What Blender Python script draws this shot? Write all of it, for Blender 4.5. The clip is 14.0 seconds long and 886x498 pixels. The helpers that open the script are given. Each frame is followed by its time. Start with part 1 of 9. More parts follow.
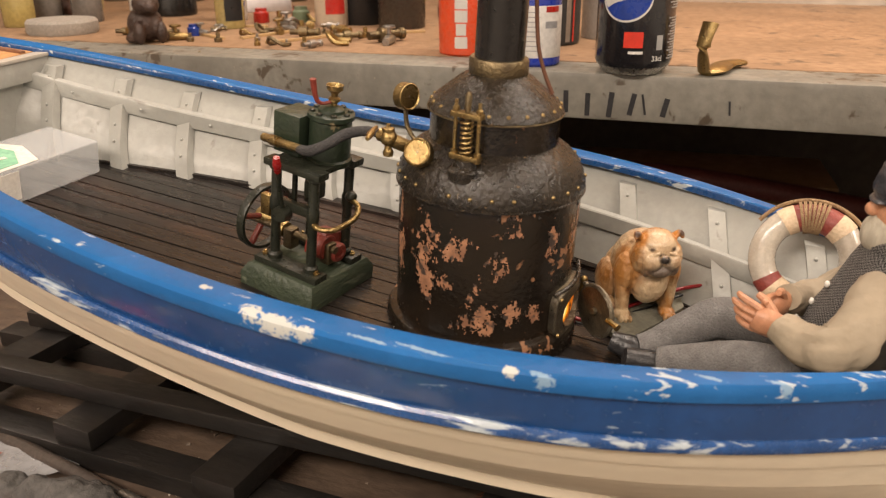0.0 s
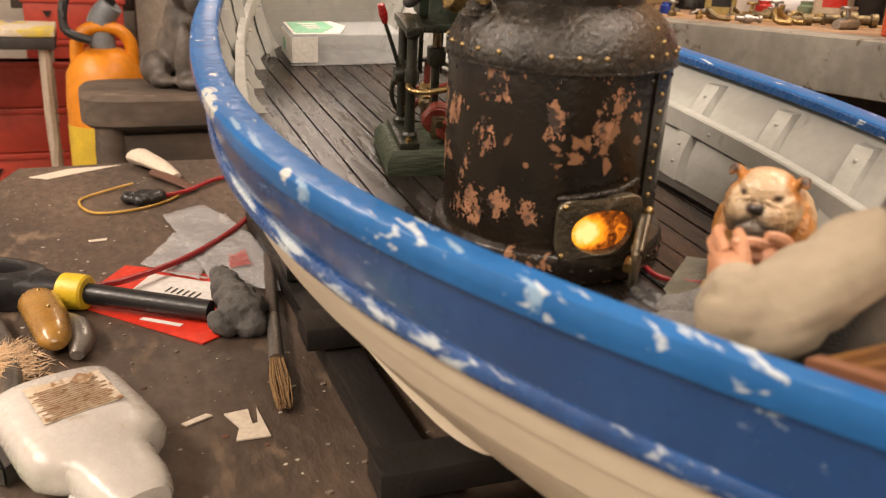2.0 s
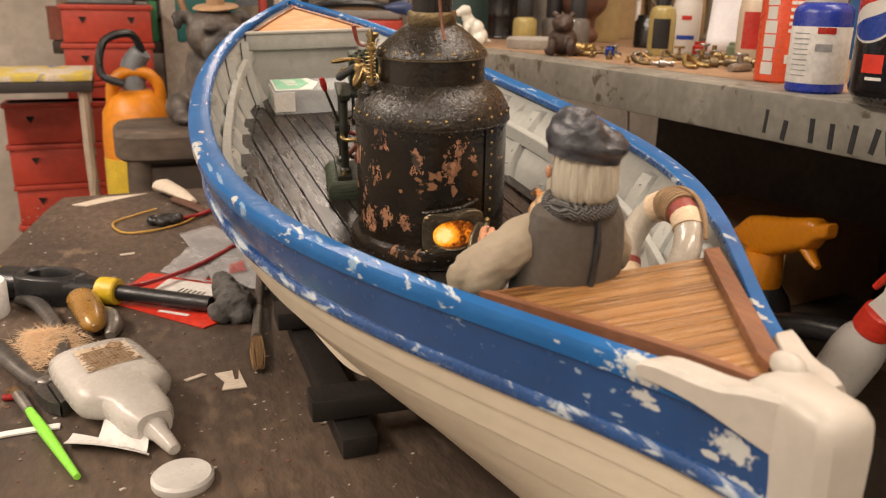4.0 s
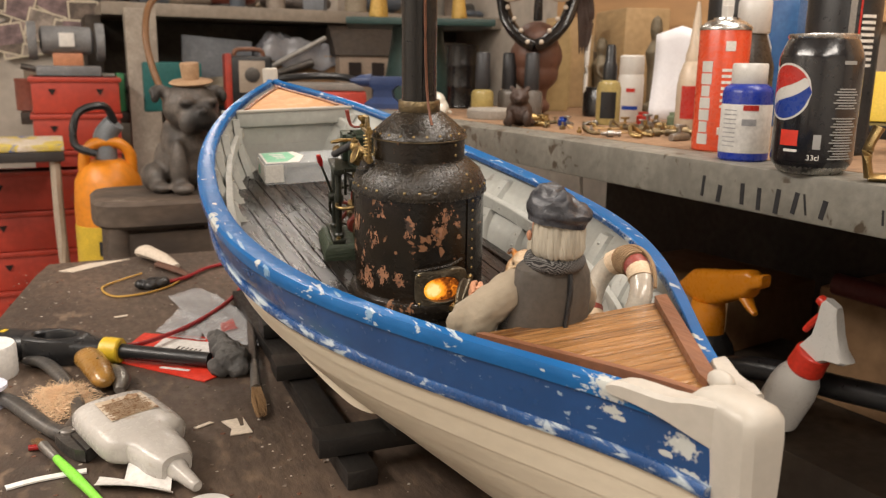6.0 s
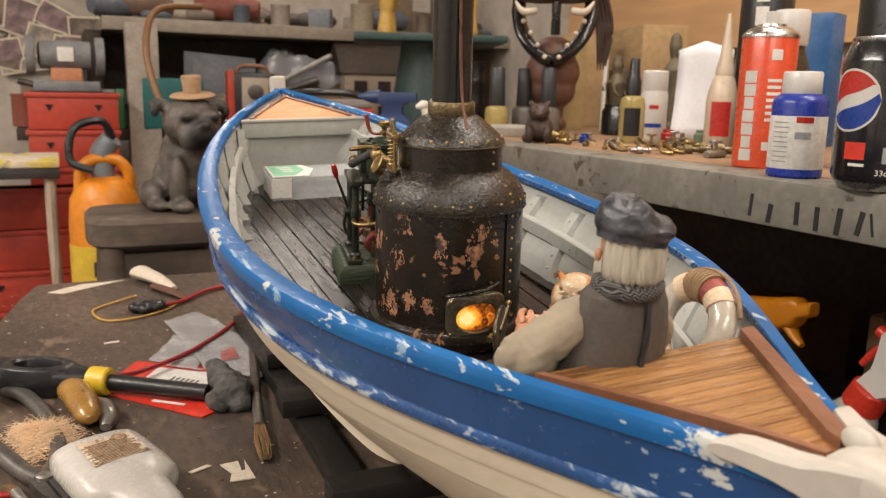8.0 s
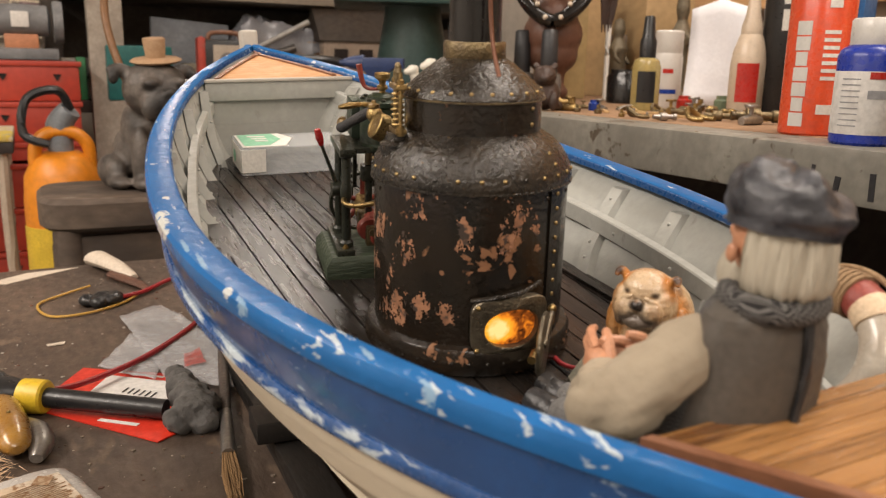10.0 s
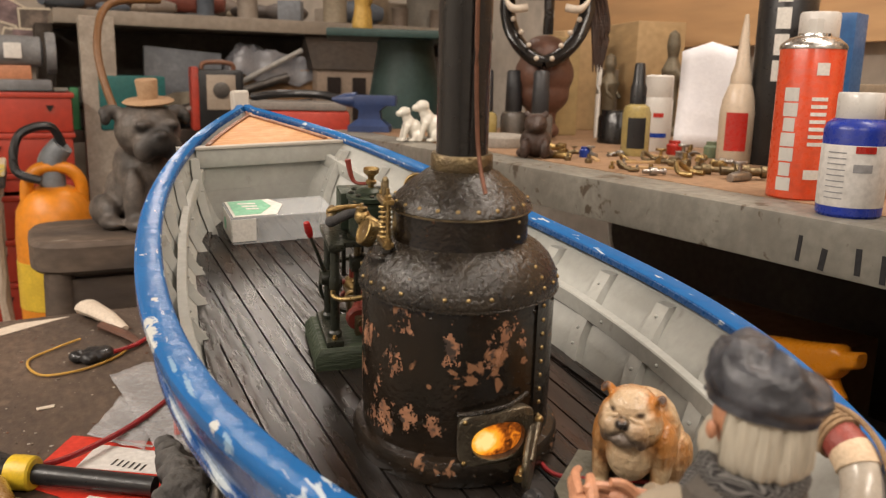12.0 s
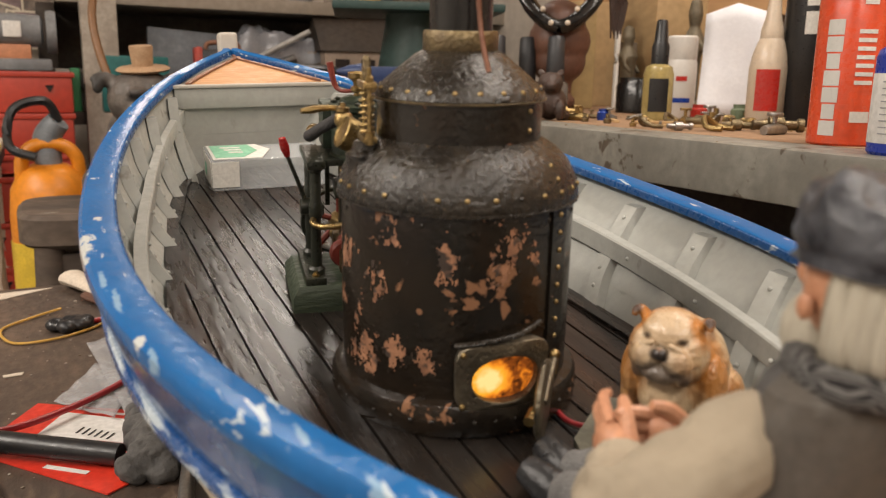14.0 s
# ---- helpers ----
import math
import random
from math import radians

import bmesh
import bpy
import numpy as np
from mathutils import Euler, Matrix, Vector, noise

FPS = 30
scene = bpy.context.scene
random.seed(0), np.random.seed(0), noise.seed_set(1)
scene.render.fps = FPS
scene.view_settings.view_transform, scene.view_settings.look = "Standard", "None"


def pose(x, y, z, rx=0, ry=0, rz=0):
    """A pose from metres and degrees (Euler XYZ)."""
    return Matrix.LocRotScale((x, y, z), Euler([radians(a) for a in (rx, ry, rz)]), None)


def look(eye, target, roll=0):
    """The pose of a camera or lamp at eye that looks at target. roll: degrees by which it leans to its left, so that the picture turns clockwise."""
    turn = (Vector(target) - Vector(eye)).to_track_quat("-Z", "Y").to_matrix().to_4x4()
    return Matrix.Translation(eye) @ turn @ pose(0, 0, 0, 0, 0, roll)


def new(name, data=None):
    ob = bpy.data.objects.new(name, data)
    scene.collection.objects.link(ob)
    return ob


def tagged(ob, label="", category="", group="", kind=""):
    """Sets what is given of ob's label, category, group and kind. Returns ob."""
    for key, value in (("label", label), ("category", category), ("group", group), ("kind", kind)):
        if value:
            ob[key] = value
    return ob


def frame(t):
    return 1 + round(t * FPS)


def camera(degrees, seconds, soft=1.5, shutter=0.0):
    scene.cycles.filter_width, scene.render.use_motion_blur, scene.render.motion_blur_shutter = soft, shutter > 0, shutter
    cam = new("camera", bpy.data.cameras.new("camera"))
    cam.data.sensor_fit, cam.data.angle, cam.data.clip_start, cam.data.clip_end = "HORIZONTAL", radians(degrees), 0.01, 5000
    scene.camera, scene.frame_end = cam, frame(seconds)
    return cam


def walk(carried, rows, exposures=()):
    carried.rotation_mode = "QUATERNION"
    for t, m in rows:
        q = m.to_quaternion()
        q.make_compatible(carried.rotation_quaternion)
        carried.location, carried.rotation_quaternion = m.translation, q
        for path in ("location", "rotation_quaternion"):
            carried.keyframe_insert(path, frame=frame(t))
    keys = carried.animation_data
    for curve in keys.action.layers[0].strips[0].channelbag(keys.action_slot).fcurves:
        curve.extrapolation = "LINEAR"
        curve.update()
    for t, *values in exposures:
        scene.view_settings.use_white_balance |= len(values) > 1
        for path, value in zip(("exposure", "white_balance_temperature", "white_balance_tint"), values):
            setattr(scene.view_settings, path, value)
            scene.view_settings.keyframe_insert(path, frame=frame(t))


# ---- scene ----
cam = camera(57.5, 14.0, soft=1.2)
PATH = [
    (0, (-0.3757, -0.1182, 0.3095), (0.4958, 0.2040, -0.0604), -0.40),
    (0.5, (-0.3648, -0.1734, 0.3143), (0.4361, 0.3077, -0.0422), 0.19),
    (1, (-0.3056, -0.2399, 0.3136), (0.3457, 0.4354, -0.0325), 1.15),
    (1.5, (-0.2395, -0.2823, 0.2976), (0.2583, 0.5161, -0.0411), 2.21),
    (2, (-0.1840, -0.2967, 0.2200), (0.2085, 0.5663, -0.0982), 2.57),
    (2.5, (-0.1587, -0.3221, 0.2265), (0.2051, 0.5548, -0.0876), 1.50),
    (3, (-0.1668, -0.3925, 0.2322), (0.1863, 0.4967, -0.0586), 1.05),
    (3.2, (-0.1646, -0.4116, 0.2428), (0.1819, 0.4742, -0.0658), 1.38),
    (5.3, (-0.2149, -0.4964, 0.2635), (0.1937, 0.3847, 0.0255), 0.63),
    (5.5, (-0.2162, -0.4986, 0.2640), (0.1980, 0.3819, 0.0335), 0.67),
    (6, (-0.2292, -0.5208, 0.2757), (0.1905, 0.3595, 0.0546), 0.88),
    (6.5, (-0.2337, -0.5329, 0.2795), (0.1897, 0.3492, 0.0733), 1.04),
    (7, (-0.2340, -0.5329, 0.2776), (0.1896, 0.3504, 0.0765), 1.20),
    (7.5, (-0.2344, -0.5219, 0.2750), (0.1883, 0.3639, 0.0835), 1.35),
    (8, (-0.2192, -0.4510, 0.2589), (0.2036, 0.4346, 0.0668), 1.33),
    (8.2, (-0.2132, -0.4289, 0.2566), (0.2094, 0.4565, 0.0631), 1.19),
    (10.3, (-0.1849, -0.3369, 0.2409), (0.2626, 0.5290, 0.0175), 1.43),
    (10.5, (-0.1842, -0.3381, 0.2493), (0.2655, 0.5265, 0.0250), 1.52),
    (11, (-0.1855, -0.3383, 0.2778), (0.2657, 0.5265, 0.0572), 1.40),
    (11.5, (-0.1794, -0.3306, 0.2765), (0.2726, 0.5358, 0.0641), 1.39),
    (12, (-0.1815, -0.3328, 0.2857), (0.2695, 0.5355, 0.0789), 1.32),
    (12.5, (-0.1828, -0.3341, 0.3079), (0.2636, 0.5370, 0.1031), 1.31),
    (13, (-0.1819, -0.3357, 0.2928), (0.2603, 0.5382, 0.0907), 1.17),
    (13.5, (-0.1695, -0.3056, 0.2541), (0.2707, 0.5694, 0.0527), 1.10),
    (14, (-0.1484, -0.2867, 0.2350), (0.2870, 0.5897, 0.0295), 1.12),
]
walk(cam, [(t, look(eye, target, roll)) for t, eye, target, roll in PATH], exposures=[(0.0, 0.14, 7000, 16), (1.0, 0.25, 7000, 16), (2.5, 0.22, 7150, 17), (3.2, 0.04, 7150, 17), (5.3, 0.04, 6400, 11), (8.0, 0.04, 6350, 11), (11.0, -0.02, 6600, 13), (14.0, -0.06, 6400, 11)])

cam.data.dof.use_dof = True
cam.data.dof.focus_distance = 0.50
cam.data.dof.aperture_fstop = 17.0

# ---- light: four unseen area lamps added overhead, with pale walls all round ----
world = bpy.data.worlds.new("workshop_air")
scene.world = world
world.use_nodes = True
world.node_tree.nodes["Background"].inputs[0].default_value = (1.0, 0.86, 0.70, 1)
world.node_tree.nodes["Background"].inputs[1].default_value = 0.25


def area_lamp(x, y, z, sx, sy, watts, colour):
    d = bpy.data.lights.new("unseen_area_lamp", "AREA")
    d.shape, d.size, d.size_y, d.energy, d.color = "RECTANGLE", sx, sy, watts, colour
    o = new("unseen_area_lamp", d)
    o.matrix_world = pose(x, y, z)


WARM = (1.0, 0.90, 0.785)
area_lamp(-1.35, 0.35, 1.30, 0.4, 1.6, 50.0, WARM)
area_lamp(0.62, -0.20, 1.50, 0.25, 1.6, 25.0, WARM)
area_lamp(-0.45, -1.55, 1.45, 1.5, 0.4, 32.0, WARM)
# place of this far one inferred from glints on the foredeck
area_lamp(0.42, 1.85, 1.45, 0.10, 0.9, 5.8, WARM)

# ---- materials ----
def mat(name, a, b=None, rough=0.5, metal=0.0, scale=40.0, lo=0.35, hi=0.65, bump=0.15, fine=6.0, stretch=(1, 1, 1),
        spec=0.5, coat=0.0, third=None, t_scale=25.0, t_lo=0.55, t_hi=0.6, alpha=None, trans=0.0, rvar=0.15, vary=0.0, t_stretch=None, t_low=0.0, grain=0.78):
    """Two colours mixed by coarse noise, a third in worn spots, fine relief by a second noise."""
    m = bpy.data.materials.new(name)
    m.use_nodes = True
    nt = m.node_tree
    N, L = nt.nodes, nt.links
    p = N["Principled BSDF"]
    b = b or tuple(c * 0.8 for c in a)
    co = N.new("ShaderNodeTexCoord")
    mp = N.new("ShaderNodeMapping")
    mp.inputs["Scale"].default_value = stretch
    L.new(co.outputs["Object"], mp.inputs[0])

    def tex(s, detail=5.0, dist=0.0):
        n = N.new("ShaderNodeTexNoise")
        n.inputs["Scale"].default_value, n.inputs["Detail"].default_value, n.inputs["Distortion"].default_value = s, detail, dist
        L.new(mp.outputs[0], n.inputs["Vector"])
        return n

    def step(src, l, h):
        r = N.new("ShaderNodeMapRange")
        r.inputs[1].default_value, r.inputs[2].default_value = l, h
        L.new(src, r.inputs[0])
        return r.outputs[0]

    def mix(f, x, y):
        n = N.new("ShaderNodeMix")
        n.data_type = "RGBA"
        L.new(f, n.inputs[0])
        for s, v in ((6, x), (7, y)):
            if isinstance(v, tuple):
                n.inputs[s].default_value = (*v, 1)
            else:
                L.new(v, n.inputs[s])
        return n.outputs[2]

    n1, n2 = tex(scale), tex(scale * fine, 8.0)
    col = mix(step(n1.outputs[0], lo, hi), a, b)
    col = mix(step(n2.outputs[0], 0.35, 0.75), col, mix(step(n1.outputs[0], 0, 1), tuple(c * grain for c in a), tuple(c * grain for c in b)))
    if third:
        n3 = tex(t_scale, 9.0, 0.4)
        worn = n3.outputs[0]
        if t_stretch:
            m3 = N.new("ShaderNodeMapping")
            m3.inputs["Scale"].default_value = t_stretch
            L.new(co.outputs["Object"], m3.inputs[0])
            L.new(m3.outputs[0], n3.inputs["Vector"])
        if t_low:
            n4, ma = tex(t_low, 3.0), N.new("ShaderNodeMath")
            ma.operation = "MULTIPLY_ADD"
            L.new(n4.outputs[0], ma.inputs[0])
            ma.inputs[1].default_value = 0.8
            L.new(worn, ma.inputs[2])
            worn = ma.outputs[0]
        col = mix(step(worn, t_lo, t_hi), col, third)
    if vary:
        oi = N.new("ShaderNodeObjectInfo")
        hs = N.new("ShaderNodeHueSaturation")
        L.new(step(oi.outputs["Random"], 0, 1), hs.inputs["Value"])
        vr = hs.inputs["Value"].links[0].from_node
        vr.inputs[3].default_value, vr.inputs[4].default_value = 1 - vary, 1 + vary
        L.new(col, hs.inputs["Color"])
        col = hs.outputs[0]
    L.new(col, p.inputs["Base Color"])
    rr = step(n2.outputs[0], 0.2, 0.8)
    rr.node.inputs[3].default_value, rr.node.inputs[4].default_value = max(0.03, rough - rvar), min(1, rough + rvar)
    L.new(rr, p.inputs["Roughness"])
    p.inputs["Metallic"].default_value = metal
    p.inputs["Specular IOR Level"].default_value = spec
    p.inputs["Coat Weight"].default_value = coat
    p.inputs["Coat Roughness"].default_value = 0.12
    p.inputs["Transmission Weight"].default_value = trans
    if alpha is not None:
        p.inputs["Alpha"].default_value = alpha
    if bump:
        bp = N.new("ShaderNodeBump")
        bp.inputs["Strength"].default_value = bump
        bp.inputs["Distance"].default_value = 0.0015
        L.new(n2.outputs[0], bp.inputs["Height"])
        L.new(bp.outputs[0], p.inputs["Normal"])
    return m


BLUE = mat("blue_gloss_paint", (0.013, 0.100, 0.29), (0.017, 0.122, 0.345), 0.17, scale=30, bump=0.35, coat=0.0, spec=0.17, rvar=0.06, grain=0.92, third=(0.40, 0.47, 0.52), t_scale=300, t_lo=1.075, t_hi=1.13, t_stretch=(1, 0.22, 1), t_low=44)
NAVY = mat("dark_blue_paint", (0.008, 0.050, 0.165), (0.011, 0.064, 0.21), 0.2, scale=30, bump=0.14, coat=0.25, grain=0.9, third=(0.26, 0.36, 0.46), t_scale=300, t_lo=1.15, t_hi=1.22, t_stretch=(1, 0.14, 1), t_low=34)
CHIPPED = mat("chipped_rub_rail", (0.02, 0.09, 0.28), (0.014, 0.06, 0.19), 0.25, scale=60, bump=0.25, coat=0.3, third=(0.42, 0.49, 0.54), t_scale=240, t_lo=0.95, t_hi=1.05, t_stretch=(1, 0.045, 1), t_low=16)
LIP = mat("chipped_dark_blue_lip", (0.010, 0.062, 0.20), (0.013, 0.078, 0.245), 0.3, scale=60, bump=0.3, third=(0.42, 0.47, 0.50), t_scale=210, t_lo=1.02, t_hi=1.08, t_stretch=(1, 0.4, 1), t_low=30)
CREAM = mat("cream_hull_paint", (0.60, 0.535, 0.42), (0.55, 0.48, 0.37), 0.42, scale=25, bump=0.12, grain=0.93, stretch=(1, 0.25, 1))
GREY = mat("pale_grey_paint", (0.385, 0.39, 0.362), (0.33, 0.332, 0.303), 0.42, scale=35, bump=0.22, grain=0.9, third=(0.19, 0.175, 0.15), t_scale=60, t_lo=0.66, t_hi=0.76)
WHITE = mat("chalky_white_paint", (0.47, 0.44, 0.39), (0.42, 0.39, 0.34), 0.45, scale=30, bump=0.18, grain=0.92)
PLANK = mat("dark_stained_planks", (0.016, 0.0128, 0.0106), (0.0085, 0.0068, 0.0058), 0.28, scale=40, bump=0.20, stretch=(1, 0.14, 1), third=(0.046, 0.024, 0.015), t_scale=30, t_lo=0.50, t_hi=0.74, vary=0.16, rvar=0.05)
GAP = mat("pitch_black_gap", (0.010, 0.008, 0.007), None, 0.7)
DECK = mat("varnished_oak", (0.43, 0.220, 0.075), (0.27, 0.125, 0.040), 0.22, scale=70, bump=1.0, stretch=(0.08, 1, 1), coat=0.4, vary=0.14, third=(0.14, 0.058, 0.018), t_scale=170, t_lo=0.54, t_hi=0.66)
DECKBOW = mat("varnished_plywood", (0.60, 0.33, 0.15), (0.50, 0.25, 0.10), 0.46, scale=45, bump=0.5, stretch=(0.2, 1, 1), coat=0.0, spec=0.4, fine=9, rvar=0.2)
MAHOG = mat("mahogany_trim", (0.24, 0.105, 0.055), (0.17, 0.07, 0.035), 0.4, scale=70, bump=0.3, stretch=(1, 0.2, 1))
IRON = mat("sooty_boiler_black", (0.008, 0.0065, 0.005), (0.024, 0.0155, 0.0095), 0.17, scale=40, lo=0.40, hi=0.72, bump=0.30, fine=9, spec=0.5, third=(0.24, 0.12, 0.065), t_scale=130, t_lo=1.07, t_hi=1.11, t_low=30, rvar=0.16)
SOOT = mat("rough_cast_soot", (0.030, 0.0235, 0.0165), (0.010, 0.008, 0.006), 0.25, scale=75, lo=0.38, hi=0.62, bump=0.62, fine=6.0, rvar=0.14, third=(0.15, 0.105, 0.06), t_scale=360, t_lo=0.68, t_hi=0.73)
COPPER = mat("bared_copper_paint", (0.50, 0.25, 0.140), (0.21, 0.10, 0.058), 0.42, scale=140, bump=0.35, third=(0.05, 0.035, 0.028), t_scale=220, t_lo=0.52, t_hi=0.60)
STACK = mat("black_funnel_enamel", (0.007, 0.0065, 0.0065), (0.014, 0.0125, 0.0115), 0.20, scale=50, bump=0.15, third=(0.10, 0.09, 0.08), t_scale=120, t_lo=0.70, t_hi=0.76)
BRASS = mat("tarnished_brass", (0.46, 0.33, 0.14), (0.26, 0.18, 0.08), 0.34, metal=1.0, scale=120, bump=0.4)
DARKBRASS = mat("sooty_brass", (0.26, 0.20, 0.11), (0.11, 0.085, 0.055), 0.40, metal=0.9, scale=110, bump=0.5)
FRAME = mat("worn_pale_brass", (0.27, 0.235, 0.17), (0.11, 0.092, 0.068), 0.36, metal=0.85, scale=120, bump=0.5)
RIVET = mat("worn_brass_rivet", (0.38, 0.275, 0.12), (0.20, 0.14, 0.07), 0.35, metal=0.9, scale=150)
ROD = mat("copper_pipe", (0.19, 0.085, 0.052), (0.13, 0.06, 0.038), 0.42, metal=0.6, scale=60)
GREEN = mat("dark_green_enamel", (0.026, 0.040, 0.023), (0.017, 0.027, 0.016), 0.4, scale=60, bump=0.4, third=(0.17, 0.135, 0.075), t_scale=150, t_lo=0.68, t_hi=0.73)
GREENWOOD = mat("green_painted_wood", (0.048, 0.064, 0.038), (0.028, 0.041, 0.024), 0.5, scale=60, bump=0.7, stretch=(0.3, 1, 1), third=(0.15, 0.165, 0.115), t_scale=120, t_lo=0.63, t_hi=0.72)
GREENBLACK = mat("oily_green_black", (0.014, 0.017, 0.012), (0.024, 0.026, 0.017), 0.34, scale=80, bump=0.4, third=(0.20, 0.15, 0.08), t_scale=160, t_lo=0.68, t_hi=0.75)
REDP = mat("oxide_red_paint", (0.26, 0.045, 0.028), (0.17, 0.028, 0.02), 0.4, scale=90, bump=0.4)
REDKNOB = mat("red_gloss_knob", (0.32, 0.015, 0.015), (0.24, 0.012, 0.012), 0.25, scale=90, bump=0.2)
LAGGING = mat("black_pipe_lagging", (0.030, 0.029, 0.030), (0.045, 0.043, 0.043), 0.7, scale=160, bump=0.8)
DIAL = mat("dial_face", (0.66, 0.58, 0.44), (0.60, 0.52, 0.39), 0.35, scale=90, grain=0.95)
DOG = mat("painted_bulldog", (0.60, 0.45, 0.27), (0.36, 0.145, 0.03), 0.34, scale=70, lo=0.40, hi=0.58, bump=0.9, fine=4, coat=0.2, third=(0.14, 0.062, 0.025), t_scale=150, t_lo=0.52, t_hi=0.70)


def spot(m, centre, r0, r1, colour, squash=(1, 1, 1), ragged=0.6, scale=220, cover=1.0):
    """Paints a ragged patch round a point of the object: full within r1, none beyond r0."""
    nt = m.node_tree
    p = nt.nodes["Principled BSDF"]
    src = p.inputs["Base Color"].links[0].from_socket
    co, sub, sc, le, no = (nt.nodes.new(k) for k in ("ShaderNodeTexCoord", "ShaderNodeVectorMath", "ShaderNodeVectorMath", "ShaderNodeVectorMath", "ShaderNodeTexNoise"))
    sub.operation, sc.operation, le.operation = "SUBTRACT", "MULTIPLY", "LENGTH"
    sub.inputs[1].default_value, sc.inputs[1].default_value = centre, squash
    no.inputs["Scale"].default_value, no.inputs["Detail"].default_value = scale, 5
    nt.links.new(co.outputs["Object"], sub.inputs[0])
    nt.links.new(co.outputs["Object"], no.inputs["Vector"])
    nt.links.new(sub.outputs[0], sc.inputs[0])
    nt.links.new(sc.outputs[0], le.inputs[0])
    ad, r, mx = nt.nodes.new("ShaderNodeMath"), nt.nodes.new("ShaderNodeMapRange"), nt.nodes.new("ShaderNodeMix")
    ad.operation = "MULTIPLY_ADD"
    nt.links.new(no.outputs[0], ad.inputs[0])
    ad.inputs[1].default_value = r0 * ragged
    nt.links.new(le.outputs["Value"], ad.inputs[2])
    r.inputs[1].default_value, r.inputs[2].default_value = r0 * (1 + ragged / 2), r1 + r0 * ragged / 2
    r.inputs[4].default_value = cover
    nt.links.new(ad.outputs[0], r.inputs[0])
    mx.data_type = "RGBA"
    nt.links.new(r.outputs[0], mx.inputs[0])
    nt.links.new(src, mx.inputs[6])
    mx.inputs[7].default_value = (*colour, 1)
    nt.links.new(mx.outputs[2], p.inputs["Base Color"])


TAN, PALEDOG = (0.42, 0.165, 0.030), (0.52, 0.39, 0.25)
spot(DOG, (0, -0.012, 0.043), 0.0150, 0.009, PALEDOG, (1, 0.9, 0.9), cover=0.85)
spot(DOG, (0, -0.012, 0.020), 0.0170, 0.008, PALEDOG, (1.2, 1, 0.8), cover=0.7)
spot(DOG, (0, 0.022, 0.046), 0.0200, 0.010, PALEDOG, cover=0.6)
for s in (-1, 1):
    spot(DOG, (s * 0.0185, 0.002, 0.030), 0.0150, 0.008, TAN, cover=0.85)
    spot(DOG, (s * 0.0180, 0.018, 0.016), 0.0130, 0.006, TAN, cover=0.7)
    spot(DOG, (s * 0.0135, -0.0030, 0.0480), 0.0085, 0.005, TAN)
    spot(DOG, (s * 0.0150, -0.0048, 0.0508), 0.0034, 0.0015, (0.06, 0.030, 0.018))
    spot(DOG, (s * 0.0076, -0.0140, 0.0450), 0.0023, 0.0008, (0.045, 0.028, 0.018), (0.75, 0.6, 1.3), ragged=0.8)
    spot(DOG, (s * 0.0068, -0.0180, 0.0345), 0.0062, 0.0020, (0.070, 0.050, 0.040), (0.7, 0.5, 2.2))
    spot(DOG, (s * 0.0102, -0.0150, 0.0325), 0.0040, 0.0014, (0.10, 0.066, 0.046), (1, 0.6, 1.2))
    spot(DOG, (s * 0.0085, -0.0170, 0.0385), 0.0055, 0.0015, (0.26, 0.16, 0.09), cover=0.6)
spot(DOG, (0, -0.0195, 0.0352), 0.0050, 0.0018, (0.080, 0.058, 0.046), (0.7, 0.5, 2.0))
spot(DOG, (0, -0.0170, 0.0315), 0.0070, 0.0025, (0.20, 0.15, 0.11), (0.8, 0.6, 1.8), cover=0.6)
spot(DOG, (0, -0.0170, 0.0360), 0.0100, 0.0030, (0.30, 0.225, 0.15), (1, 0.7, 1), cover=0.55)
spot(DOG, (0, -0.0180, 0.0348), 0.0092, 0.0040, (0.095, 0.072, 0.056), (0.75, 0.45, 1.7), ragged=0.9, cover=0.85)
spot(DOG, (0, -0.0190, 0.0414), 0.0038, 0.0022, (0.026, 0.020, 0.017), (0.8, 0.5, 1.2), ragged=0.5)
spot(DOG, (0, -0.0175, 0.0455), 0.0024, 0.0008, (0.26, 0.15, 0.08), (1.3, 1, 0.6))
SLATE = mat("grey_green_slate", (0.20, 0.19, 0.14), (0.13, 0.125, 0.095), 0.7, scale=60, bump=0.6)
ROPE = mat("hemp_rope", (0.36, 0.235, 0.125), (0.25, 0.155, 0.08), 0.85, scale=200, bump=0.8)
BUOY = mat("glossy_white_buoy", (0.54, 0.495, 0.42), (0.47, 0.41, 0.335), 0.22, scale=60, coat=0.5, third=(0.34, 0.24, 0.15), t_scale=60, t_lo=0.70, t_hi=0.78)
BAND = mat("cream_canvas_band", (0.70, 0.55, 0.38), (0.60, 0.44, 0.29), 0.6, scale=90, bump=0.3)
REDBAND = mat("dull_red_band", (0.30, 0.06, 0.045), (0.22, 0.045, 0.035), 0.5, scale=90, bump=0.3)
SKIN = mat("painted_doll_skin", (0.56, 0.28, 0.16), (0.44, 0.20, 0.11), 0.45, scale=120, bump=0.15)
TROUSER = mat("grey_wool", (0.20, 0.195, 0.19), (0.14, 0.135, 0.13), 0.95, scale=160, bump=1.0)
SHIRT = mat("cream_cotton", (0.34, 0.285, 0.208), (0.285, 0.235, 0.17), 0.85, scale=40, bump=1.0, fine=2.2, grain=0.90)
VEST = mat("brown_grey_satin", (0.098, 0.084, 0.070), (0.078, 0.067, 0.056), 0.55, scale=60, bump=0.2)
